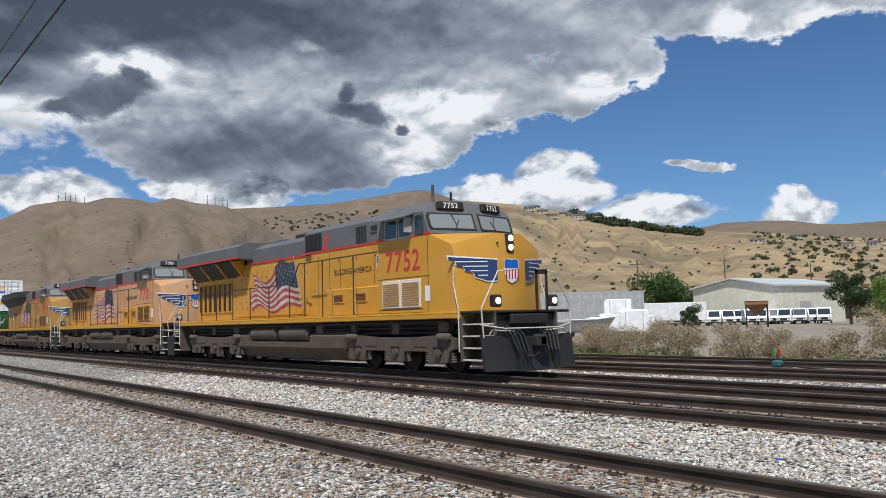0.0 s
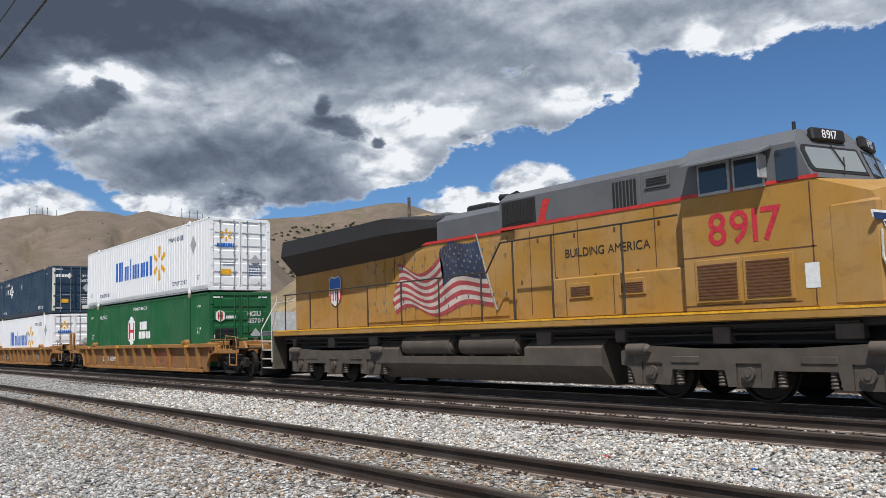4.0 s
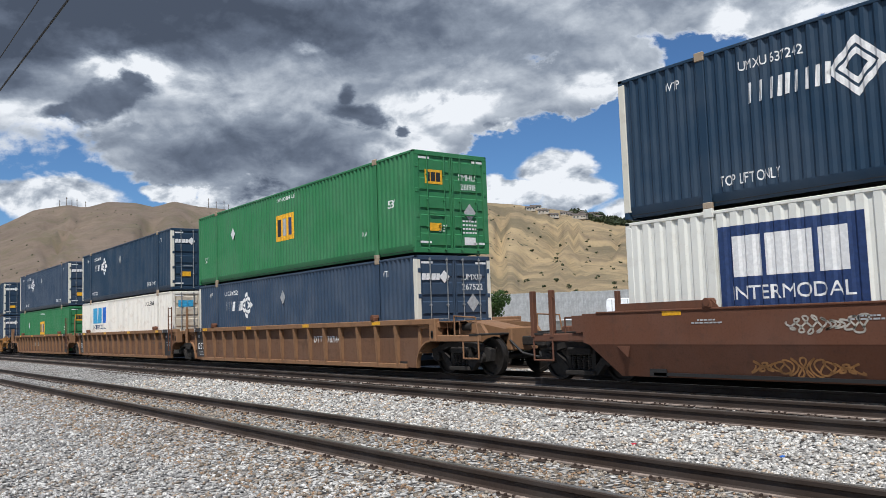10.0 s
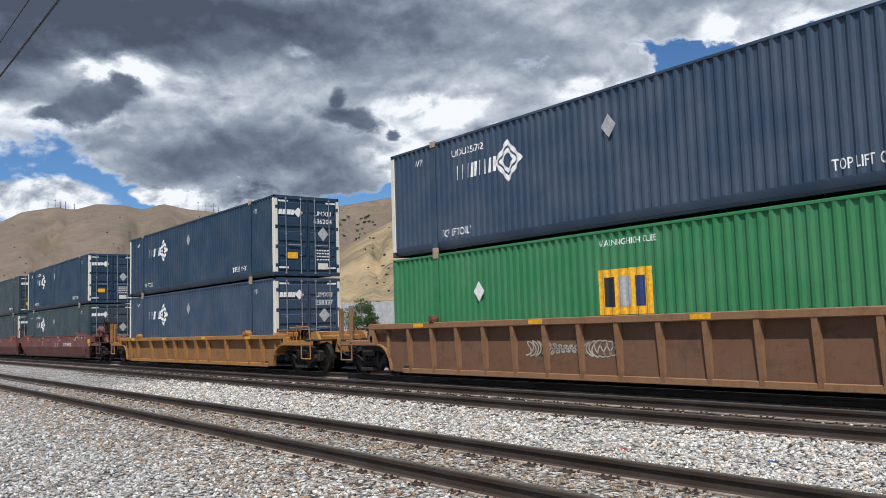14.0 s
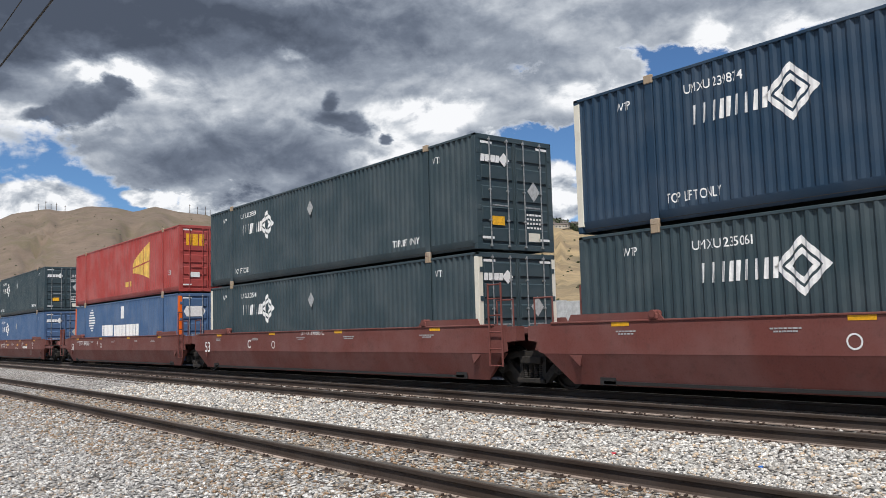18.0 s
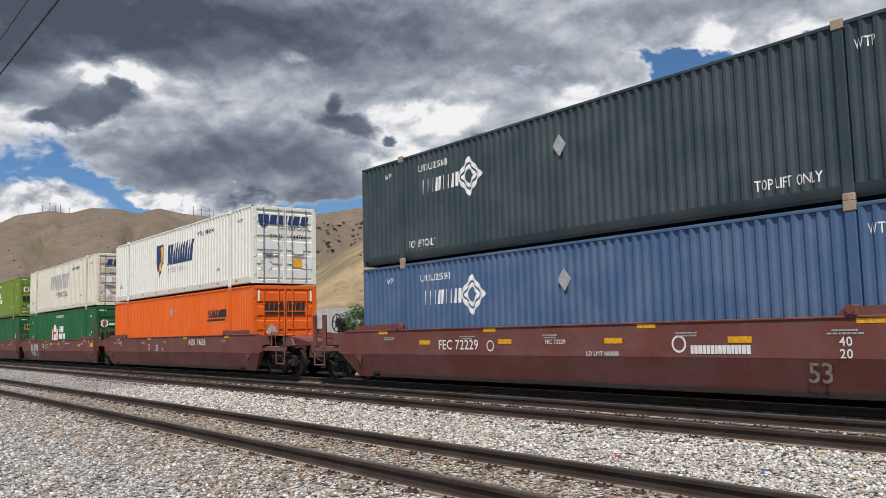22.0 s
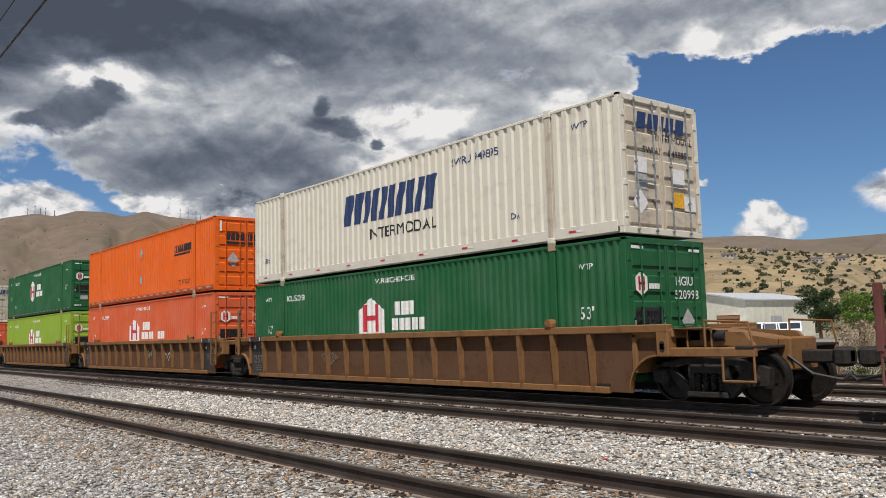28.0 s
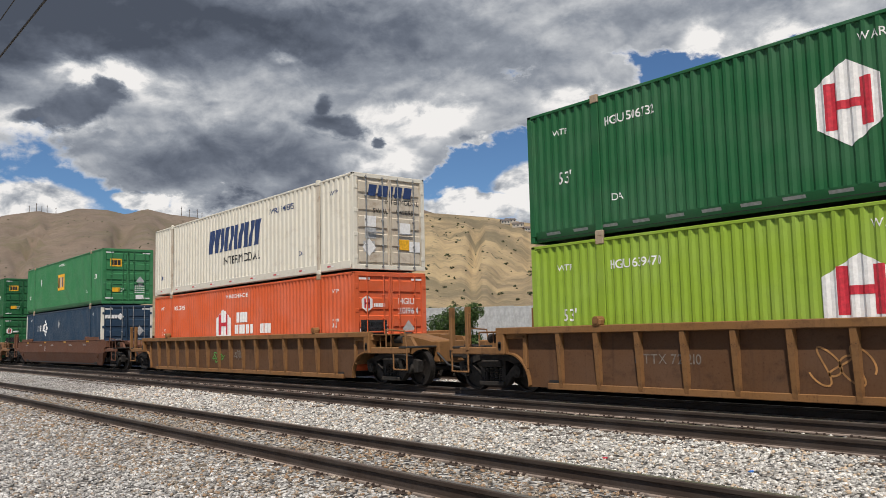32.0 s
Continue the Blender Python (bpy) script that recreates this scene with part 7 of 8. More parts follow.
        for k, (gg, m) in enumerate(((edge, "ink_white"), (g, "ink_navy"), (white, "ink_white"))):
            me = gg.mesh("wing_emblem", M[m], tidy=False)
            d = Matrix(((0, 0, 1, 0), (s, 0, 0, 0), (0, 1, 0, 0), (0, 0, 0, 1)))
            me.transform(Matrix.Translation((-1.06 + 0.006 * k, s * (0.60 + 0.004 * k), 2.66)) @ Matrix.Rotation(s * radians(26.5), 4, "Z") @ d)
            part("wing_emblem", me, None, loco)
    decal("number", letters(number, 0.80, M["ink_red"], 0.012), M["ink_red"], loco, -3.75, 3.02, -1.506)
    decal("lettering", stretched(letters("BUILDING AMERICA", 0.26, M["ink_black"]), 2.25), M["ink_black"], loco, -7.2, 2.98, -1.026)
    shield_marks(loco, -5.55 if not flared else -18.0, 3.10 if not flared else 2.8, 0.54 if not flared else 0.7, -1.027 if not flared else -0.953, faded=bool(lower))
    flag_marks(loco, -12.9, 2.85, 3.7, 1.75, -0.953)
    box_louvre(loco, "louvred_door", -4.75, -3.85, 1.75, 2.5, -1.5, 11, M["loco_yellow"] if lower else (M["cream"] if lit else Y), M["loco_dusty"] if lit else M["brown"])
    box_louvre(loco, "louvred_door", -3.8, -2.9, 1.75, 2.5, -1.5, 11, M["loco_yellow"] if lower else (M["cream"] if lit else Y), M["loco_dusty"] if lit else M["brown"])
    for x, z0, z1 in ((-9.4, 1.7, 3.6), (-8.65, 2.5, 3.65), (-7.95, 2.5, 3.65), (-5.95, 2.5, 3.65)):
        decal("panel_seam", flat(rect(-0.012, 0.012, z0, z1)), M["brown"], loco, x, 0, -1.024)
    for x, z0, z1 in ((-8.2, 1.65, 2.4), (-6.9, 1.65, 2.4)):
        decal("panel_seam", flat(rect(-0.012, 0.012, z0, z1)), M["brown"], loco, x, 0, -1.184)
    for x0, x1, z in ((-5.0, -2.5, 2.56), (-5.0, -2.8, 1.70)):
        decal("panel_seam", flat(rect(x0, x1, -0.010, 0.010)), M["brown"], loco, 0, z, -1.504)
    decal("panel_seam", flat(rect(-0.012, 0.012, 1.62, 3.6)), M["brown"], loco, -2.56, 0, -1.504)
    for i in range(9):
        decal("latches", flat(rect(-0.03, 0.03, -0.05, 0.05)), M["brown"], loco, -9.7 + 0.55 * i, 2.45 + 0.9 * (i % 2), -1.026)
    decal("notice", flat(rect(-0.12, 0.12, -0.2, 0.2)), M["ink_white"], loco, -2.6, 2.1, -1.506)
    for s in (-1, 1):
        handrail(loco, [(-20.3, s * 1.48, 2.72), (-10.4, s * 1.48, 2.72), (-9.9, s * 1.48, 3.36), (-5.1, s * 1.48, 3.38)], "dark_rail",
                 [(x, s * 1.48, 2.72) for x in (-20.2, -18.6, -17.0, -15.4, -13.8, -12.2, -10.6)] + [(x, s * 1.48, 3.37) for x in (-9.5, -8.3, -6.4)])
    plow_and_steps(loco)
    return loco


def ws_point(s, u, v, lift=0.0):
    """A point of the angled cab front: u from the middle to the corner, v from the sill up."""
    low = Vector((-2.2, 0, 3.66)).lerp(Vector((-2.5, s * 1.5, 3.66)), u)
    high = Vector((-2.45, 0, 4.28)).lerp(Vector((-2.75, s * 1.5, 4.28)), u)
    return low.lerp(high, v) + Vector((0.9, 0.18 * s, 0.36)) * lift


def ws_frame(s, m, lift):
    corners = ((0.05 + m * 0.7, 0.16 + m * 1.4), (0.93 - m * 0.7, 0.16 + m * 1.4), (0.97 - m, 0.3 + m), (0.97 - m, 0.80 - m), (0.92 - m * 0.7, 0.93 - m * 1.4), (0.05 + m * 0.7, 0.93 - m * 1.4))
    n = len(corners)
    p = [ws_point(s, u, v, lift - 0.03) for u, v in corners] + [ws_point(s, u, v, lift) for u, v in corners]
    return Geo().add(p, [tuple(range(n)), tuple(range(2 * n - 1, n - 1, -1))] + [(i, (i + 1) % n, n + (i + 1) % n, n + i) for i in range(n)])


def ws_wiper(s):
    return Geo().tube([ws_point(s, 0.5, 0.98, 0.05), ws_point(s, 0.42, 0.35, 0.04)], 0.012, 5).tube([ws_point(s, 0.36, 0.62, 0.035), ws_point(s, 0.48, 0.12, 0.035)], 0.01, 5)


# ---- the train in order: places of each load's front end at the start ----
def build_train():
    ride(build_loco("lead diesel locomotive, yellow with a grey roof and lit headlights", "loco_yellow", "7752", lit=True), -15.2)
    ride(build_loco("second diesel locomotive, faded pinkish yellow with a grey roof", "loco_faded", "7701", "loco_yellow"), -37.5)
    ride(build_loco("third diesel locomotive, dusty yellow with a flared black radiator", "loco_dusty", "8917", flared=True), -59.8)
    # front of load, car style, colour, front gap, rear gap, front truck, rear truck
    S, J = 3.67, 1.73
    cars = [
        (-86.51, "ribbed", "ochre", S, S, 1, 1), (-109.89, "ribbed", "ochre", S, S, 1, 1), (-133.5, "smooth", "brown", S, S, 1, 1),
        (-157.03, "ribbed", "tan", S, J, 1, 1), (-176.64, "ribbed", "tan", J, J, 0, 1), (-196.28, "ribbed", "tan", J, S, 0, 1),
        (-219.76, "ribbed", "ochre", S, S, 1, 1), (-243.5, "smooth", "maroon", S, J, 1, 1), (-262.92, "smooth", "maroon", J, J, 0, 1), (-282.45, "smooth", "maroon", J, S, 0, 1),
        (-306.15, "smooth", "maroon", S, S, 1, 1), (-329.74, "smooth", "maroon", S, J, 1, 1), (-349.35, "smooth", "maroon", J, J, 0, 1), (-368.96, "smooth", "maroon", J, S, 0, 1),
        (-392.6, "ribbed", "amber", S, J, 1, 1), (-412.2, "ribbed", "amber", J, J, 0, 1), (-431.78, "ribbed", "amber", J, S, 0, 1),
        (-455.2, "ribbed", "amber", S, S, 1, 1), (-479.0, "smooth", "brown", S, S, 1, 1), (-502.6, "ribbed", "tan", S, S, 1, 1)]
    loads = [("white", "green"), ("navy", "white"), ("navy", "ivory"), ("emerald", "steel_navy"), ("navy", "rusty_white"), ("steel_navy", "emerald"), ("navy", "steel_navy"),
             ("navy", "slate"), ("slate", "slate"), ("red", "blue"), ("slate", "blue"), ("ivory", "orange"), ("cream", "green"), ("olive", "green"),
             ("cream", "green"), ("orange", "coral"), ("green", "lime"), ("cream", "coral"), ("emerald", "navy"), ("green", "green")]
    names = {"white": "white", "navy": "dark blue", "slate": "dark slate blue", "blue": "mid blue", "green": "dark green", "emerald": "bright green", "lime": "lime green", "olive": "olive lime green", "steel_navy": "steel blue",
             "orange": "orange", "coral": "coral red", "red": "faded red", "cream": "cream white", "ivory": "ivory white", "rusty_white": "rust-streaked white"}
    car_names = {("ribbed", "ochre"): "yellow ochre ribbed well car carrying two containers", ("ribbed", "tan"): "weathered brown ribbed well car carrying two containers", ("ribbed", "amber"): "amber-edged dark brown ribbed well car carrying two containers",
                 ("smooth", "brown"): "rusty brown smooth-sided well car carrying two containers", ("smooth", "maroon"): "maroon smooth-sided well car carrying two containers"}
    marks = [(marks_burst, lambda b: marks_hexagon(b, code="HGIU 515707")), (lambda b: marks_rings(b, "UMXU 265748", door_code="UMXU 265748"), marks_burst),
             (lambda b: marks_rings(b, "UMXU 637242", door_code="UMXU 637242"), lambda b: marks_square(b, "UMXU 331642")),
             (lambda b: marks_panel(b, "EMHU 261918"), lambda b: marks_rings(b, "UMXU 267522", door_code="UMXU 267522")),
             (lambda b: marks_rings(b, "UMXU 266683", door_code="UMXU 266683"), lambda b: marks_square(b, faded=True)),
             (lambda b: marks_rings(b, "UMXU 256782", door_code="UMXU 256782"), lambda b: marks_panel(b, "EMHU 265173")),
             (lambda b: marks_rings(b, "", door_code="UMXU 636204"), lambda b: marks_rings(b, "", door_code="UMXU 258337")),
             (lambda b: marks_rings(b, "UMXU 239874"), lambda b: marks_rings(b, "UMXU 235061")),
             (lambda b: marks_rings(b, "UMXU 238849"), lambda b: marks_rings(b, "UMXU 235574")), (marks_sail, marks_globe),
             (lambda b: marks_rings(b, "UMXU 235168", door_code="UMXU 235168"), lambda b: marks_rings(b, "UMXU 255541")),
             (lambda b: marks_slant(b, True), lambda b: marks_block(b)), (lambda b: marks_slant(b, faded=True), lambda b: marks_hexagon(b, half=True)),
             (marks_hexagon, marks_panel), (marks_slant, lambda b: marks_hexagon(b, code="HGIU 520998", half=True)),
             (marks_block, lambda b: marks_hexagon(b, code="HGIU 638368", half=True, inc=True)),
             (lambda b: marks_hexagon(b, code="HGIU 506732"), lambda b: marks_hexagon(b, code="HGIU 639470", half=True)),
             (marks_slant, lambda b: marks_hexagon(b, code="HGIU 201964", half=True, inc=True)), (marks_panel, marks_rings), (marks_panel, marks_hexagon)]
    numbers = {0: (("DTTX 466499", -3.93, 0.6, 0.32, "ink_white"), ("53", -0.68, 0.62, 0.5, "ink_black")), 2: (("53", 7.0, 0.75, 0.62, "ink_black"),), 3: (("DTTX 787144", 3.1, 0.95, 0.28, "ink_white"),), 1: (("DTTX", -4.97, 0.56, 0.22, "ink_white"), ("467351", -3.72, 0.56, 0.22, "ink_white"), ("53", -0.72, 0.60, 0.40, "ink_black")),
               5: (("53", 6.2, 0.6, 0.5, "ink_black"),), 7: (("DTTX 890382", 4.2, 0.94, 0.30, "ink_white"), ("B", 1.78, 0.92, 0.28, "ink_white"), ("45", 6.88, 1.33, 0.16, "ink_white"), ("48", 7.35, 1.33, 0.16, "ink_white"), ("53", 8.13, 1.33, 0.16, "ink_white"), ("40", 6.05, 1.32, 0.13, "ink_white"), ("20", 6.05, 1.19, 0.13, "ink_white"), ("L 200", 9.0, 0.93, 0.15, "ink_white")),
               8: (("53", -7.9, 0.95, 0.55, "ink_white"), ("C", -4.2, 1.05, 0.4, "ink_white"), ("DTTX 890303 C", 0.3, 1.38, 0.2, "ink_white")),
               9: (("DTTX 890303", -5.5, 1.15, 0.32, "ink_white"), ("A", -3.0, 1.15, 0.3, "ink_white"), ("53", -7.8, 0.95, 0.5, "ink_white")),
               10: (("FEC 72229", -3.55, 1.05, 0.33, "ink_white"), ("53", 5.55, 0.58, 0.45, "worn_grey"), ("40", 5.98, 1.07, 0.20, "ink_white"), ("20", 5.98, 0.88, 0.20, "ink_white"), ("LD LMT 166500", 1.05, 0.86, 0.13, "ink_white"), ("FEC 72229", -0.25, 1.10, 0.13, "ink_white")),
               11: (("AOK 74638", 3.35, 1.20, 0.34, "ink_white"), ("53", -1.28, 0.98, 0.36, "ink_white"), ("A", -0.55, 0.93, 0.26, "ink_white"), ("45", -7.4, 1.22, 0.16, "ink_white"), ("40", -6.4, 1.24, 0.13, "ink_white"), ("20", -6.4, 1.11, 0.13, "ink_white")),
               12: (("53", -3.0, 1.1, 0.34, "ink_white"), ("C", -1.9, 1.1, 0.34, "ink_white"), ("45", 6.8, 1.32, 0.16, "ink_white"), ("48", 7.4, 1.32, 0.16, "ink_white"), ("53", 8.1, 1.32, 0.16, "ink_white"), ("40", 6.0, 1.33, 0.13, "ink_white"), ("20", 6.0, 1.20, 0.13, "ink_white"), ("LD LIMIT 119700 PER UNIT", 2.9, 1.24, 0.10, "ink_white")), 14: (),
               15: (), 16: (("DTTX 721210", -4.55, 0.80, 0.26, "worn_grey"),)}
    for i, (front, style, colour, fg, rg, ft, rt) in enumerate(cars):
        x = front - CL / 2
        car = build_well_car(style, colour, fg, rg, ft, rt, car_names[style, colour], numbers.get(i, ()), seed=i + 1, brake={7: 1, 10: -1}.get(i, 0), reflect=colour != "amber")
        ride(car, x)
        if style == "smooth":
            car_stencils(car, i, colour == "maroon")
        if i == 1:
            for a, b in ((-5.42, -4.49), (-4.31, -3.1)):
                part("stencil_panel", Geo().box(a, b, -1.359, -1.351, 0.43, 0.69), M["stencil_black"], car, "black stencilled panel")
        if i == 7:
            sheet_mark(car, "placard", flat(rect(-0.24, 0.24, -0.12, 0.12)), "reflector", 8.93, 1.12, "yellow placard")
            sheet_mark(car, "sticker", ring(0, 0, 0.13, 0.16, 20), "ink_white", 1.08, 0.93)["kind"] = "stuff"
        if i == 10:
            sheet_mark(car, "emblem", ring(0, 0, 0.12, 0.16, 20), "ink_white", 2.9, 1.04, "white roundel")
            sheet_mark(car, "emblem_bar", bars(15, 1.2, 0.15, 0.18, seed=11), "ink_white", 3.75, 0.94)
            for k in (-4.9, -1.85, 1.35, 4.15):
                sheet_mark(car, "reflector", flat(rect(-0.23, 0.23, -0.055, 0.055)), "reflector", k, 1.11)
        if i == 2:
            graffiti(car, -0.9, 7.6, 0.24, 1.36, 7, 5)
            scrawl(car, -3.9, 1.12, 1.3, 0.30, 3, "spray_edge")
            scrawl(car, -2.5, 1.12, 0.9, 0.28, 4, "spray_edge")
            scrawl(car, -4.4, 0.42, 1.9, 0.34, 6, "spray_ochre")
            scrawl(car, 8.3, 1.10, 0.8, 0.5, 9, "spray_edge")
        for k, sx, sz, sw, sh, ink in ((5, -1.4, 0.80, 2.6, 0.34, "spray_edge"), (1, 4.9, 0.72, 0.9, 0.5, "spray_edge"), (15, 1.2, 0.85, 0.8, 0.36, "spray_edge"), (15, 3.6, 0.80, 0.7, 0.42, "spray_edge"),
                                       (16, -1.3, 0.72, 0.8, 0.66, "spray_ochre"), (14, -3.0, 0.78, 0.9, 0.36, "worn_grey"), (17, -1.2, 0.72, 0.9, 0.5, "ink_green"), (17, 0.6, 0.78, 0.8, 0.34, "worn_grey")):
            if k == i:
                scrawl(car, sx, sz, sw, sh, 30 + k, ink, -1.361)
        if i == 0:
            for dx in (-0.75, 0.0, 0.75):
                decal("emblem_bar", flat(rect(-0.30, 0.30, 0.12, 0.24), rect(-0.07, 0.07, -0.26, 0.12)), M["worn_red"], car, 3.6 + dx, 0.66, -1.361)
        if i == 12:
            for k, z, w in ((-1.0, 1.22, 0.22), (0.9, 1.22, 0.22), (5.5, 1.12, 0.26), (8.0, 1.08, 0.32)):
                sheet_mark(car, "placard", flat(rect(-w, w, -0.06, 0.06 + 0.1 * (w > 0.3))), "reflector", k, z, "yellow reflective plate")
            graffiti(car, -6.3, -4.6, 0.45, 1.25, 2, 8, "ink_grey")
        for j, (paint_, mark) in enumerate(zip(loads[i], marks[i])):
            dark_box = paint_ in ("navy", "slate", "steel_navy")
            b = build_container(paint_, names[paint_] + " corrugated steel container stacked on a well car", "cream" if dark_box and (i, j) not in ((7, 1), (8, 0), (10, 0)) else ("orange" if (i, j) == (9, 1) else "same"))
            mark(b)
            ride(b, x, 0.334 + (2.912 if j == 0 else 0.0))


build_train()


# ---- beyond the tracks ----
def spot(bearing, r):
    a = radians(bearing)
    return -r * math.sin(a), r * math.cos(a)


def leaf_mesh(name, centres, radii, per, size, mat, seed, squash=0.8, by_clump=False):
    """Many small leaves strewn through clumps."""
    rng = np.random.default_rng(seed)
    pts = []
    for (x, y, z), r in zip(centres, radii):
        d = rng.normal(size=(per, 3))
        d /= np.linalg.norm(d, axis=1)[:, None]
        d *= (r * rng.random(per) ** 0.45)[:, None]
        d[:, 2] *= squash
        pts.append(d + (x, y, z))
    p = np.concatenate(pts)
    n = len(p)
    a, b = rng.normal(size=(n, 3)), rng.normal(size=(n, 3))
    a /= np.linalg.norm(a, axis=1)[:, None]
    b /= np.linalg.norm(b, axis=1)[:, None]
    s = (size * rng.uniform(0.5, 1.3, n))[:, None]
    if by_clump:
        s *= np.repeat(np.array(radii), per)[:, None]
    v = np.stack([p - a * s, p + b * s * 0.5, p + a * s, p - b * s * 0.5], 1).reshape(-1, 3)
    me = bpy.data.meshes.new(name)
    me.from_pydata(v.tolist(), [], np.arange(n * 4).reshape(-1, 4).tolist())
    me.materials.append(mat)
    return me


def leaf_material(name, lo, hi, dead=None):
    m, n = material(name, 0.7)
    r = n.add("ShaderNodeNewGeometry").outputs["Random Per Island"]
    col = n.mix(r, lo, hi)
    if dead:
        col = n.mix(n.ramp(n.noise(n.place, 0.9, 3), 0.48, 0.62), col, dead)
    n.link(col, n.b.inputs["Base Color"])
    n.b.inputs["Specular IOR Level"].default_value = 0.25
    return m


M["leaf"] = leaf_material("green_leaves", (0.025, 0.055, 0.014), (0.075, 0.13, 0.035))
M["leaf_dark"] = leaf_material("dark_green_leaves", (0.015, 0.035, 0.012), (0.045, 0.08, 0.025))
M["leaf_scrub"] = leaf_material("olive_scrub_leaves", (0.028, 0.042, 0.022), (0.07, 0.085, 0.04))
M["leaf_bright"] = leaf_material("bright_green_leaves", (0.07, 0.13, 0.02), (0.16, 0.25, 0.05))
M["brush"] = leaf_material("dry_brush", (0.22, 0.17, 0.115), (0.40, 0.32, 0.22), (0.20, 0.21, 0.10))
M["weed"] = leaf_material("green_weeds", (0.07, 0.10, 0.025), (0.16, 0.19, 0.07))
M["bark"] = plain("bark", (0.11, 0.08, 0.06), 0.9, 0.0, 0.4)
M["sheet_metal"] = plain("grey_sheet_metal", (0.42, 0.43, 0.44), 0.5, 0.2, 0.15, 2.0)
M["cream_wall"] = plain("cream_metal_wall", (0.62, 0.61, 0.51), 0.6, 0.0, 0.08, 1.0)
M["pale_roof"] = plain("pale_metal_roof", (0.55, 0.58, 0.60), 0.45, 0.1, 0.1, 1.0)
M["tarp"] = plain("white_shrink_wrap", (0.78, 0.80, 0.83), 0.4, 0.0, 0.1, 1.5)
M["wood"] = plain("grey_pole_wood", (0.12, 0.095, 0.075), 0.9, 0.0, 0.35, 3.0)
M["rubber"] = plain("tyre_rubber", (0.02, 0.02, 0.02), 0.8)
M["house_wall"] = plain("pale_house_wall", (0.42, 0.38, 0.33), 0.8, 0.0, 0.2, 0.3)
M["house_roof"] = plain("grey_brown_roof", (0.13, 0.11, 0.10), 0.85, 0.0, 0.3, 0.3)


def ground_at(bearing, r):
    return land(bearing, r)[2]


def build_tree(name, label, bearing, r, height, width, mat, seed, category="tree"):
    x, y = spot(bearing, r)
    z = ground_at(bearing, r)
    rnd = random.Random(seed)
    tree = thing(name, label, category)
    tree.location = (x, y, z - 0.05)
    trunk = Geo()
    h0 = height * (0.28 if category == "tree" else 0.08)
    trunk.cyl((0, 0, 0), (0.05 * width * rnd.uniform(-1, 1), 0, h0 * 1.5), 0.035 * height, 8, 0.022 * height)
    cs, rs = [], []
    for i in range(13):
        a, q = rnd.uniform(0, 6.283), rnd.uniform(0.1, 0.92) ** 0.6
        zz = h0 + (height - h0) * rnd.uniform(0.12, 0.9)
        env = math.sin(math.pi * min(0.97, 0.18 + 0.75 * (zz - h0) / (height - h0))) ** 0.7
        c = (math.cos(a) * q * width * 0.42 * env, math.sin(a) * q * width * 0.42 * env, zz)
        cs.append(c)
        rs.append(width * rnd.uniform(0.13, 0.23))
        trunk.cyl((0, 0, h0), (c[0] * 0.8, c[1] * 0.8, c[2]), 0.014 * height, 5, 0.004 * height)
    part("trunk", trunk, M["bark"], tree)
    part("crown", leaf_mesh("crown", cs, rs, 620, 0.024 * width, M[mat], seed), None, tree)
    return tree


build_tree("tree", "dark green leafy tree behind the sheds", 39.2, 172, 9.0, 15, "leaf", 5)
build_tree("tree", "dark green leafy tree behind the sheds", 37.4, 178, 8.6, 13, "leaf", 6)
build_tree("tree", "dark broad tree beside the warehouse", 27.5, 122, 7.2, 6.6, "leaf_dark", 7)
build_tree("tree", "bright green tree at the yard's edge", 25.3, 110, 5.4, 5.5, "leaf_bright", 8)
build_tree("tree", "dark tree beside the warehouse", 24.0, 140, 6.6, 8.0, "leaf_dark", 9)
build_tree("bush", "round green bush by the grey shed", 58.4, 62, 3.9, 3.4, "leaf", 10, "bush")
build_tree("bush", "tall leafy green bush by the grey shed", 50.5, 58, 4.6, 4.8, "leaf", 11, "bush")
build_tree("bush", "small green bush beside parked vans", 36.9, 112, 3.0, 3.6, "leaf_dark", 12, "bush")


def build_brush():
    """Dry weeds and shrubs along the far side of the tracks."""
    rnd = random.Random(4)
    for i in range(36):
        x = -32 + 1.05 * i + rnd.uniform(-0.4, 0.4)
        y = 28.0 + rnd.uniform(-0.8, 3.0)
        h = rnd.uniform(0.8, 1.2) + (1.6 if x > -11.5 else 1.15 if x > -14.5 else (0.0 if x > -19 else 0.5))
        shrub = thing("shrub", "dry tan shrub with a few green leaves", "shrub", "dry shrubs by the tracks")
        shrub.location = (x, y, -0.45)
        cs = [(rnd.uniform(-0.95, 0.95), rnd.uniform(-0.7, 0.7), h * rnd.uniform(0.2, 0.85)) for _ in range(9)]
        part("leaves", leaf_mesh("leaves", cs, [rnd.uniform(0.28, 0.55) for _ in cs], 480, 0.040, M["brush"], 40 + i), None, shrub)
        for c in cs[:6]:
            part("stem", Geo().cyl((c[0] * 0.2, c[1] * 0.2, 0), (c[0] * 1.1, c[1] * 1.1, c[2] * 1.15), 0.014, 4, 0.005), M["bark"], shrub)
    cs = [(rnd.uniform(-60, 6), rnd.uniform(25.5, 33), -0.25) for _ in range(420)]
    tagged(new("weeds", leaf_mesh("weeds", cs, [rnd.uniform(0.15, 0.5) for _ in cs], 50, 0.06, M["weed"], 77, 0.5)), "low green and yellow weeds beside the tracks", "weeds", kind="stuff")


build_brush()


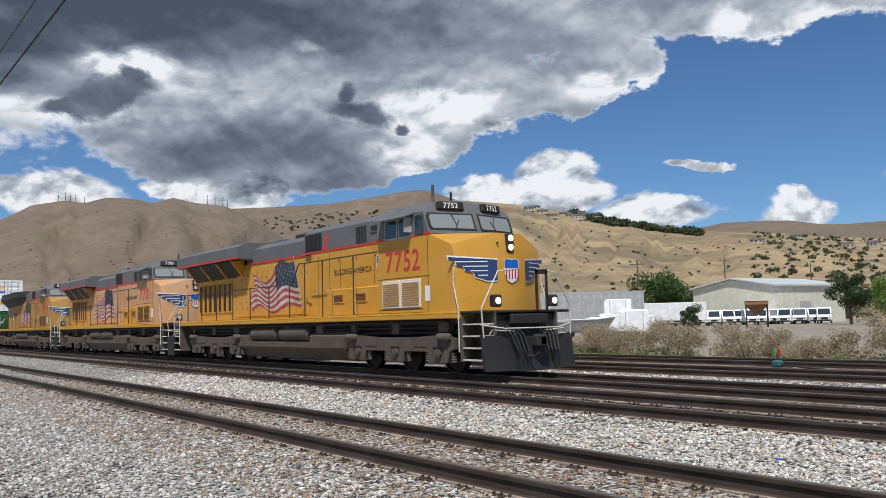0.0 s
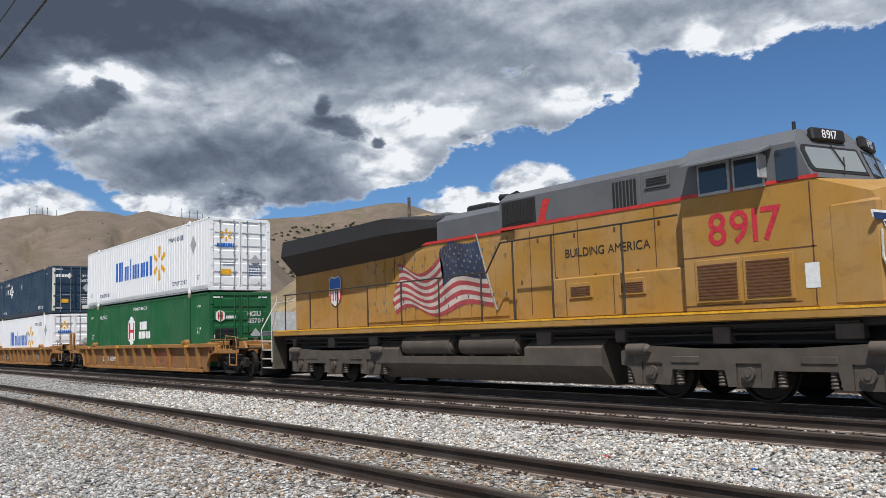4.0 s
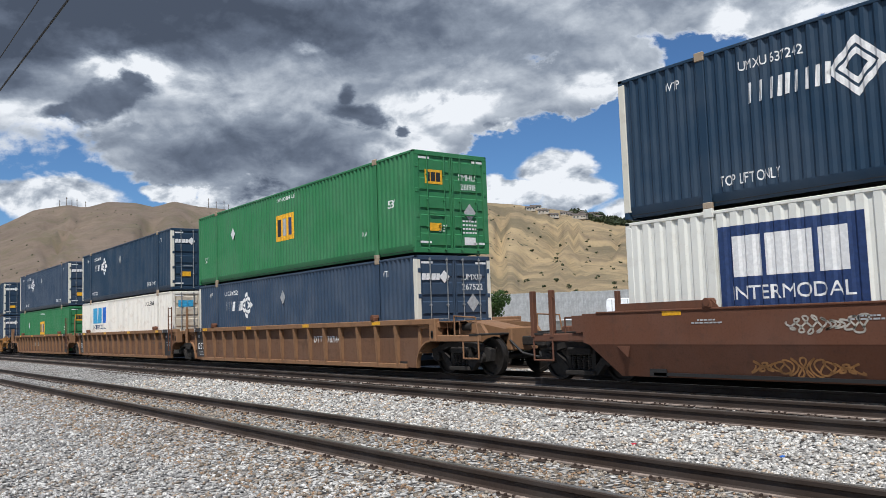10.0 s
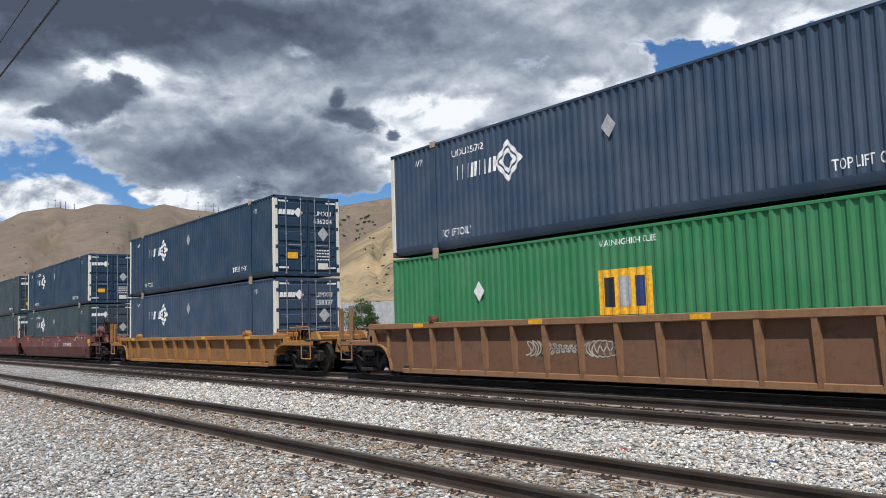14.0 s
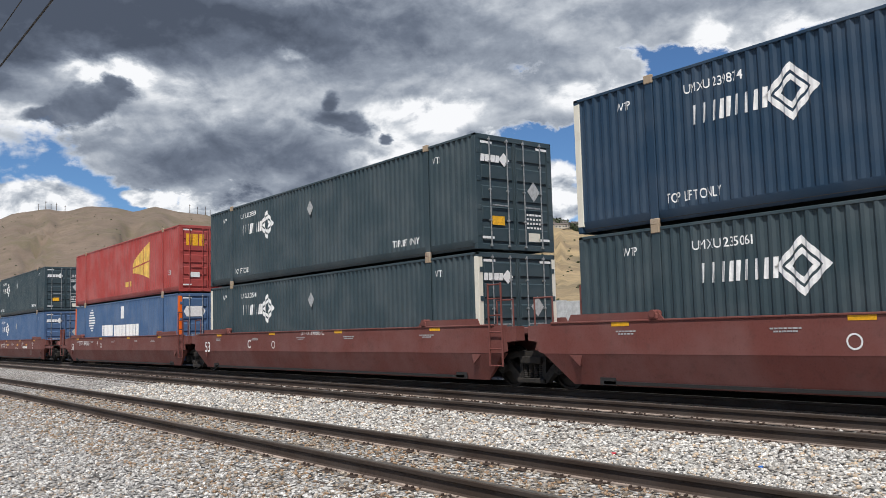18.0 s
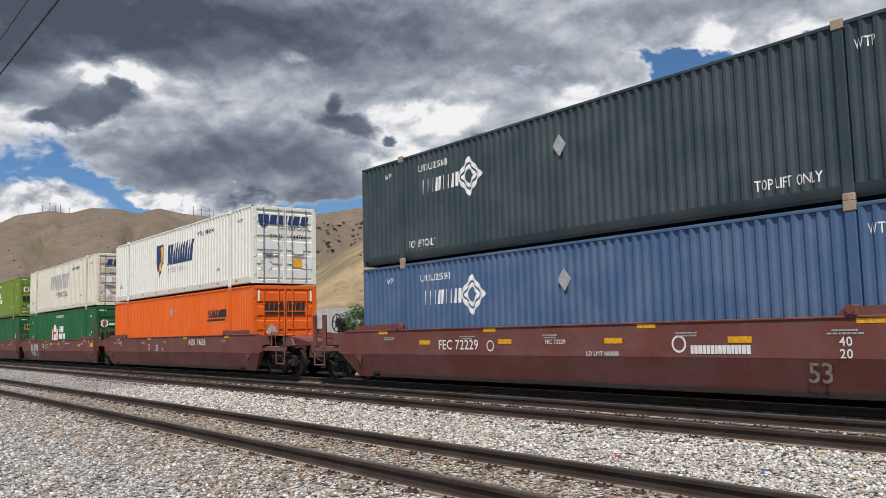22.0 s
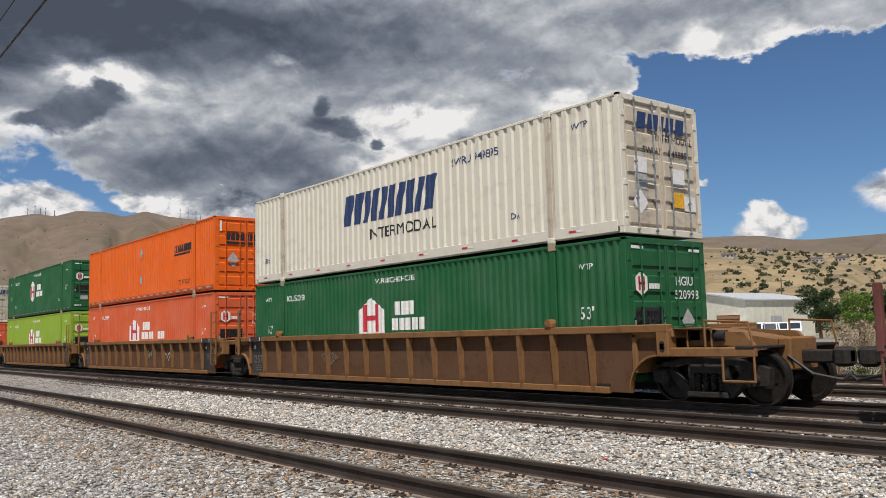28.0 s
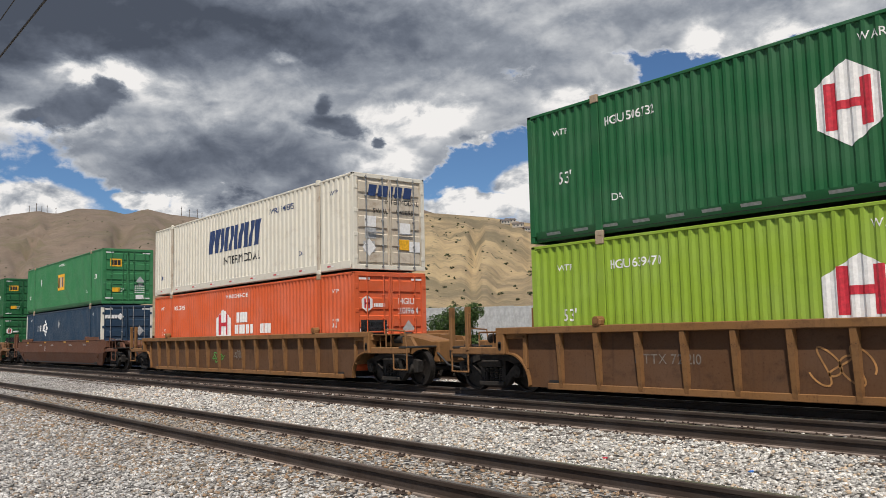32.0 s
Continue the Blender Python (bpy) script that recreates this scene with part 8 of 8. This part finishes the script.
def build_warehouse():
    b = thing("warehouse", "cream metal warehouse with a pale low-pitched roof", "building")
    b.matrix_basis = Matrix.Translation((-76.4, 123.2, -0.4)) @ Matrix.Rotation(radians(-4.3), 4, "Z")
    w, l, e, p = 16.5, 19.0, 6.2, 7.5
    part("wall", Geo().prism([(-w, 0), (0, 0), (0, e), (-w / 2, p), (-w, e)], "y", 0, 0.25), M["cream_wall"], b)
    part("wall", Geo().prism([(-w, 0), (0, 0), (0, e), (-w / 2, p), (-w, e)], "y", l - 0.25, l), M["cream_wall"], b)
    part("wall", Geo().box(-0.25, 0, 0.26, l - 0.26, 0, e), M["cream_wall"], b)
    part("wall", Geo().box(-w, -w + 0.25, 0.26, l - 0.26, 0, e), M["cream_wall"], b)
    for s in (0, 1):
        x0, x1 = (0.5, -w / 2) if s == 0 else (-w - 0.5, -w / 2)
        part("roof_sheet", Geo().add([(x0, -0.5, e - 0.05), (x0, l + 0.5, e - 0.05), (x1, l + 0.5, p + 0.12), (x1, -0.5, p + 0.12), (x0, -0.5, e + 0.2), (x0, l + 0.5, e + 0.2), (x1, l + 0.5, p + 0.36), (x1, -0.5, p + 0.36)],
                                     [(0, 1, 2, 3), (4, 7, 6, 5), (0, 4, 5, 1), (2, 6, 7, 3), (0, 3, 7, 4), (1, 5, 6, 2)]), M["pale_roof"], b)
    for y in (0.05, 5, 10, 15):
        part("corner_trim", Geo().box(-0.02, 0.05, y, y + 0.2, 0, e - 0.1), M["pale_roof"], b)
    part("roller_door", Geo().box(0.005, 0.06, 6.5, 9.5, 0, 3.6), M["sheet_metal"], b)
    part("door", Geo().box(-3.2, -2.2, -0.04, 0.0, 0, 2.1), M["sheet_metal"], b)


build_warehouse()


def build_shed():
    """Long grey corrugated shed beside the yard."""
    b = thing("storage_shed", "long grey corrugated metal shed", "building")
    a, c = Vector((-99.5, 46.8, -0.4)), Vector((-70.2, 84.7, -0.4))
    d = (c - a).normalized()
    b.matrix_basis = Matrix.Translation(a) @ Matrix.Rotation(math.atan2(d.y, d.x), 4, "Z")
    n = int((c - a).length / 1.9)
    out = [(0, 0.02)]
    for k in range(6):
        out += [(0.31 * k, -0.05), (0.31 * k + 0.19, -0.05), (0.31 * k + 0.2, 0.0), (0.31 * k + 0.3, 0.0)]
    panel = Geo().prism(out + [(1.86, 0.02)], "z", 0, 5.0)
    panel = panel.mesh("wall_panel", M["sheet_metal"])
    for i in range(n):
        part("wall_panel", panel, None, b, at=Matrix.Translation((1.9 * i, 0, 0.0 + 0.05 * (i % 3))))
    part("wall", Geo().box(0, 1.9 * n, 0.03, 6.0, 0, 4.9), M["sheet_metal"], b)
    part("roof", Geo().box(-0.2, 1.9 * n + 0.2, 0.03, 6.3, 4.9, 5.02), M["pale_roof"], b)


build_shed()


def build_wrapped(bearing, r, w, d, h, z, turn):
    """A load under white plastic, slack and rounded at its edges."""
    x, yy = spot(bearing, r)
    o = thing("wrapped_load", "load wrapped in white plastic sheet", "wrapped load", "wrapped loads in the yard")
    o.matrix_basis = Matrix.Translation((x, yy, z)) @ Matrix.Rotation(radians(bearing + turn), 4, "Z")
    g = Geo().rings([[(-w * 0.5, -d * 0.5, 0), (w * 0.5, -d * 0.5, 0), (w * 0.5, d * 0.5, 0), (-w * 0.5, d * 0.5, 0)],
                     [(-w * 0.53, -d * 0.5, h * 0.5), (w * 0.5, -d * 0.53, h * 0.5), (w * 0.52, d * 0.5, h * 0.5), (-w * 0.5, d * 0.52, h * 0.5)],
                     [(-w * 0.5, -d * 0.5, h * 0.9), (w * 0.51, -d * 0.5, h * 0.93), (w * 0.5, d * 0.51, h * 0.9), (-w * 0.5, d * 0.5, h * 0.88)],
                     [(-w * 0.42, -d * 0.4, h), (w * 0.42, -d * 0.4, h * 0.98), (w * 0.4, d * 0.4, h), (-w * 0.42, d * 0.42, h * 0.95)]])
    part("sheet", g, M["tarp"], o)
    for k in (-0.3, 0.3):
        part("strap", Geo().box(w * k - 0.04, w * k + 0.04, -d * 0.54, -d * 0.52, 0.1, h * 0.92), M["ink_grey"], o)


for bb, rr, ww, dd, hh, zz, tt in ((41.9, 100, 3.4, 2.6, 2.2, -0.4, 8), (41.5, 100, 3.0, 2.4, 1.7, 1.75, -6), (40.6, 99, 3.2, 2.4, 2.6, -0.4, 5), (42.9, 97, 2.6, 2.4, 1.8, -0.4, 12), (39.9, 102, 2.6, 2.4, 1.9, -0.4, -4)):
    build_wrapped(bb, rr, ww, dd, hh, zz, tt)


def build_trailer():
    x, yy = spot(38.2, 118)
    o = thing("white_trailer", "long white box trailer parked in the yard", "trailer")
    o.matrix_basis = Matrix.Translation((x, yy, -0.4)) @ Matrix.Rotation(radians(38), 4, "Z")
    part("body", Geo().box(-4.6, 4.6, -1.25, 1.25, 1.1, 3.5, 0.05), M["tarp"], o)
    part("landing_gear", Geo().box(2.4, 2.6, -0.9, 0.9, 0.0, 1.1, 0.02), M["grime"], o)
    for s in (-1, 1):
        for k in (-3.6, -2.5):
            part("wheel", Geo().cyl((k, s * 0.95, 0.5), (k, s * 1.24, 0.5), 0.5, 16), M["rubber"], o)


build_trailer()


def build_boat():
    x, yy = spot(44.1, 76)
    o = thing("boat", "grey open boat on a trailer", "boat")
    o.matrix_basis = Matrix.Translation((x, yy, -0.4)) @ Matrix.Rotation(radians(30), 4, "Z")
    hull = Geo().rings([[(-2.6, -0.6, 0.6), (1.6, -0.5, 0.6), (2.6, 0, 0.95), (1.6, 0.5, 0.6), (-2.6, 0.6, 0.6)], [(-2.7, -1.0, 1.55), (1.7, -0.95, 1.6), (3.2, 0, 1.8), (1.7, 0.95, 1.6), (-2.7, 1.0, 1.55)]])
    part("hull", hull, M["sheet_metal"], o)
    part("gunwale", Geo().tube([(-2.7, -1.0, 1.57), (1.7, -0.95, 1.62), (3.2, 0, 1.82), (1.7, 0.95, 1.62), (-2.7, 1.0, 1.57)], 0.05, 6), M["tarp"], o)
    part("trailer", Geo().box(-2.4, 4.0, -0.08, 0.08, 0.45, 0.56, 0.01).box(-1.2, -1.0, -1.0, 1.0, 0.4, 0.6, 0.01), M["zinc"], o)
    for s in (-1, 1):
        part("wheel", Geo().cyl((-1.1, s * 0.95, 0.3), (-1.1, s * 1.12, 0.3), 0.3, 14), M["rubber"], o)


build_boat()


def build_van():
    v = thing("parked_van", "white parked van with a dark windshield", "van", "parked vans in the yard")
    part("body", Geo().prism([(-2.9, 0.45), (2.7, 0.45), (2.75, 1.1), (2.1, 1.35), (1.5, 2.35), (-2.9, 2.5)], "y", -1.0, 1.0), M["white"], v)
    part("windshield", Geo().add([(2.08, -0.85, 1.42), (2.08, 0.85, 1.42), (1.56, 0.8, 2.26), (1.56, -0.8, 2.26), (2.12, -0.85, 1.44), (2.12, 0.85, 1.44), (1.60, 0.8, 2.28), (1.60, -0.8, 2.28)],
                                 [(0, 3, 2, 1), (4, 5, 6, 7), (0, 1, 5, 4), (2, 3, 7, 6), (0, 4, 7, 3), (1, 2, 6, 5)]), M["glass"], v)
    for s in (-1, 1):
        part("side_window", Geo().box(0.6, 1.6, s * 1.0 - 0.02, s * 1.0 + 0.02, 1.45, 2.1, 0.01), M["glass"], v)
        for x in (-1.9, 1.7):
            part("wheel", Geo().cyl((x, s * 0.82, 0.36), (x, s * 1.03, 0.36), 0.36, 16), M["rubber"], v)
        part("headlight", Geo().box(2.68, 2.76, s * 0.75 - 0.18, s * 0.75 + 0.18, 0.85, 1.05, 0.02), M["ink_grey"], v)
    part("bumper", Geo().box(2.65, 2.85, -0.95, 0.95, 0.42, 0.65, 0.03), M["black"], v)
    part("grille", Geo().box(2.7, 2.78, -0.5, 0.5, 0.72, 1.0, 0.01), M["black"], v)
    return v


def build_vans():
    first = build_van()
    for i in range(16):
        b = 39.8 - 0.72 * i
        x, y = spot(b, 140 + (i % 3) * 2)
        m = Matrix.Translation((x, y, -0.4)) @ Matrix.Rotation(radians(-70 + (i * 37) % 26), 4, "Z")
        if i == 0:
            first.matrix_basis = m
        else:
            copy_thing(first, m)


build_vans()


def build_hopper():
    x, y = spot(32.9, 112)
    h = thing("feed_hopper", "rusty tan steel hopper on legs", "hopper")
    h.matrix_basis = Matrix.Translation((x, y, -0.4)) @ Matrix.Rotation(0.6, 4, "Z") @ Matrix.Diagonal((0.62, 0.62, 0.9, 1))
    part("bin", Geo().rings([[(-0.4, -0.4, 1.8), (0.4, -0.4, 1.8), (0.4, 0.4, 1.8), (-0.4, 0.4, 1.8)], [(-2.2, -2.2, 3.2), (2.2, -2.2, 3.2), (2.2, 2.2, 3.2), (-2.2, 2.2, 3.2)], [(-2.2, -2.2, 3.7), (2.2, -2.2, 3.7), (2.2, 2.2, 3.7), (-2.2, 2.2, 3.7)]]), M["tan"], h)
    part("roof", Geo().rings([[(-2.3, -2.3, 3.7), (2.3, -2.3, 3.7), (2.3, 2.3, 3.7), (-2.3, 2.3, 3.7)], [(-0.2, -0.2, 4.7), (0.2, -0.2, 4.7), (0.2, 0.2, 4.7), (-0.2, 0.2, 4.7)]]), M["house_wall"], h)
    for sx in (-2, 2):
        for sy in (-2, 2):
            part("leg", Geo().box(sx - 0.1, sx + 0.1, sy - 0.1, sy + 0.1, 0, 3.3), M["grime"], h)


build_hopper()


def build_pole(bearing, r, height):
    x, y = spot(bearing, r)
    p = thing("utility_pole", "weathered wooden utility pole", "pole", "utility poles")
    p.matrix_basis = Matrix.Translation((x, y, ground_at(bearing, r) - 0.1)) @ Matrix.Rotation(radians(bearing), 4, "Z")
    part("mast", Geo().cyl((0, 0, 0), (0, 0, height), 0.17, 10, 0.11), M["wood"], p)
    if r < 100:
        return
    part("crossarm", Geo().box(-1.1, 1.1, -0.06, 0.06, height - 0.7, height - 0.58), M["wood"], p)
    for k in (-1, -0.4, 0.4, 1):
        part("insulator", Geo().cyl((k, 0, height - 0.58), (k, 0, height - 0.4), 0.05, 8), M["sheet_metal"], p)


for b, r, h in ((40.2, 125, 10.0), (34.7, 190, 14.0), (53.8, 60, 11.6), (29.6, 210, 13.0)):
    build_pole(b, r, h)


def cable(label, y, z, r):
    """Overhead line along the tracks, hanging a little between its poles."""
    g = Geo()
    pts = []
    for i in range(61):
        x = -260 + 5 * i
        u = ((x + 30) % 60) / 60
        pts.append((x, y, z - 1.0 * 0.9 * (u * (1 - u))))
    g.tube(pts, r, 6)
    solo("overhead_cable", g, M["black"], label, "cable", "overhead cables")


CABLES = ((3.77, 8.0), (3.72, 8.8))
cable("black overhead cable above the tracks", CABLES[0][0], CABLES[0][1], 0.022)
cable("thin black overhead cable above the tracks", CABLES[1][0], CABLES[1][1], 0.012)


def build_switch_stand():
    s = thing("switch_stand", "low switch stand with green and red targets", "switch stand")
    s.location = (-12.6, 20.3, -0.17)
    part("base", Geo().box(-0.7, 0.3, -0.25, 0.25, 0.0, 0.12, 0.02), M["tie"], s)
    part("stand", Geo().box(-0.12, 0.12, -0.12, 0.12, 0.12, 0.3, 0.04), M["teal"], s)
    part("mast", Geo().cyl((0, 0, 0.28), (0, 0, 0.5), 0.025, 8), M["black"], s)
    part("green_target", Geo().box(-0.10, -0.01, -0.02, 0.02, 0.42, 0.60, 0.01), M["ink_green"], s, "green target")
    part("red_target", Geo().box(0.01, 0.10, -0.02, 0.02, 0.42, 0.60, 0.01), M["ink_red"], s, "red target")
    part("throw_lever", Geo().tube([(0.1, 0, 0.2), (0.8, 0, 0.12), (1.3, 0, 0.1)], 0.025, 6), M["grime"], s)


build_switch_stand()


def scrap(name, label, x, y, z, mat, size, seed):
    rnd = random.Random(seed)
    pts = [(size * math.cos(a) * rnd.uniform(0.6, 1.2), size * 0.8 * math.sin(a) * rnd.uniform(0.6, 1.2)) for a in [i * 0.9 for i in range(7)]]
    o = solo(name, Geo().prism(pts, "z", 0, size * 0.5), M[mat], label, "litter")
    o.matrix_basis = pose(x, y, z, 14, -10, seed * 30)


scrap("plastic_scrap", "crumpled blue plastic scrap on the ballast", -5.08, 8.10, -0.165, "ink_blue", 0.035, 1)
scrap("plastic_scrap", "torn red plastic scrap on the ballast", -6.87, 7.85, -0.175, "ink_red", 0.035, 2)
scrap("cardboard_scrap", "tan cardboard scrap in the weeds", -11.9, 27.2, 0.02, "tan", 0.3, 3)


# ---- on the hills ----
def build_houses():
    rnd = random.Random(12)
    for i in range(18):
        b = rnd.choice((rnd.uniform(43.5, 49.5), rnd.uniform(42.5, 46), rnd.uniform(26, 34)))
        r = rnd.uniform(1020, 1130) if b > 36 else rnd.uniform(900, 1100)
        x, y = spot(b, r)
        z = ground_at(b, r)
        w, d, h = rnd.uniform(9, 14), rnd.uniform(8, 10), rnd.uniform(2.5, 4.5)
        o = thing("house", "pale hillside house with a brown roof", "house", "houses on the hill")
        o.matrix_basis = Matrix.Translation((x, y, z - 1)) @ Matrix.Rotation(radians(b + rnd.uniform(-30, 30)), 4, "Z")
        part("wall", Geo().box(-w / 2, w / 2, -d / 2, d / 2, 0, h + 1), M["house_wall"], o)
        part("roof", Geo().prism([(-d / 2 - 0.6, h + 1), (d / 2 + 0.6, h + 1), (0, h + 3.4)], "x", -w / 2 - 0.5, w / 2 + 0.5), M["house_roof"], o)
        for k in range(3):
            part("window", Geo().box(-w / 3 + k * w / 3 - 0.9, -w / 3 + k * w / 3 + 0.9, -d / 2 - 0.06, -d / 2 - 0.01, 2.2, 3.8), M["glass"], o)


build_houses()


def build_hill_scrub():
    """Scattered shrubs and lines of trees over the slopes."""
    rnd = random.Random(21)
    cs, rs = [], []

    def put(b, r, q):
        x, y, z = land(b, r)
        cs.append((x, y, z + q * 0.45))
        rs.append(q)

    for _ in range(420):
        put(rnd.uniform(22, 58), rnd.uniform(330, 1100), rnd.uniform(0.5, 1.9))
    for _ in range(320):
        put(rnd.uniform(20, 33), 400 + 720 * rnd.random() ** 0.6, rnd.uniform(1.0, 3.6))
    for _ in range(220):
        put(rnd.uniform(36, 44.5), rnd.uniform(1070, 1130), rnd.uniform(3, 7))
    for _ in range(140):
        put(rnd.uniform(26, 60), rnd.uniform(220, 320), rnd.uniform(1.2, 3.2))
    for _ in range(260):
        put(rnd.uniform(57, 68), rnd.uniform(2750, 3500), rnd.uniform(4, 9))
    for _ in range(160):
        put(rnd.uniform(62, 82), rnd.uniform(1500, 2600), rnd.uniform(0.8, 2.2))
    me = leaf_mesh("hill_scrub", cs, rs, 48, 0.42, M["leaf_scrub"], 3, 0.62, True)
    tagged(new("hill_scrub", me), "dark green scrub and trees dotted over the hills", "scrub", kind="stuff")


build_hill_scrub()


def build_mast(b, h):
    r = 2690
    x, y = spot(b, r)
    z = ground_at(b, r) - 2
    m = thing("radio_mast", "thin steel radio mast on the ridge", "mast", "radio masts on the ridge")
    m.location = (x, y, z)
    part("tower", Geo().cyl((0, 0, 0), (0, 0, h), 1.2, 6, 0.5), M["wood"], m)
    part("antenna_ring", Geo().cyl((0, 0, h * 0.8), (0, 0, h * 0.86), 1.8, 8), M["wood"], m)


for b, h in ((77.9, 20), (77.5, 26), (77.2, 18), (76.9, 24), (76.4, 20), (68.9, 30), (68.4, 24), (67.9, 28), (67.6, 20)):
    build_mast(b, h)


# ---- movement ----
def motions():
    """The train runs past at about 13.7 m/s, its wheels turning."""
    seconds = [float(t) for t in range(33)]
    for ob, x, z in MOVING:
        walk(ob, [(t, pose(x + run(t), TRAIN_Y, z)) for t in seconds])
    for r, sets in WHEELS.items():
        first = sets[0]
        walk(first, [(k / FPS, Matrix.Rotation(run(k / FPS) / r, 4, "Y")) for k in range(32 * FPS + 1)])
        for w in sets[1:]:
            w.rotation_mode = "QUATERNION"
            keys = w.animation_data_create()
            keys.action = first.animation_data.action
            keys.action_slot = first.animation_data.action_slot


motions()
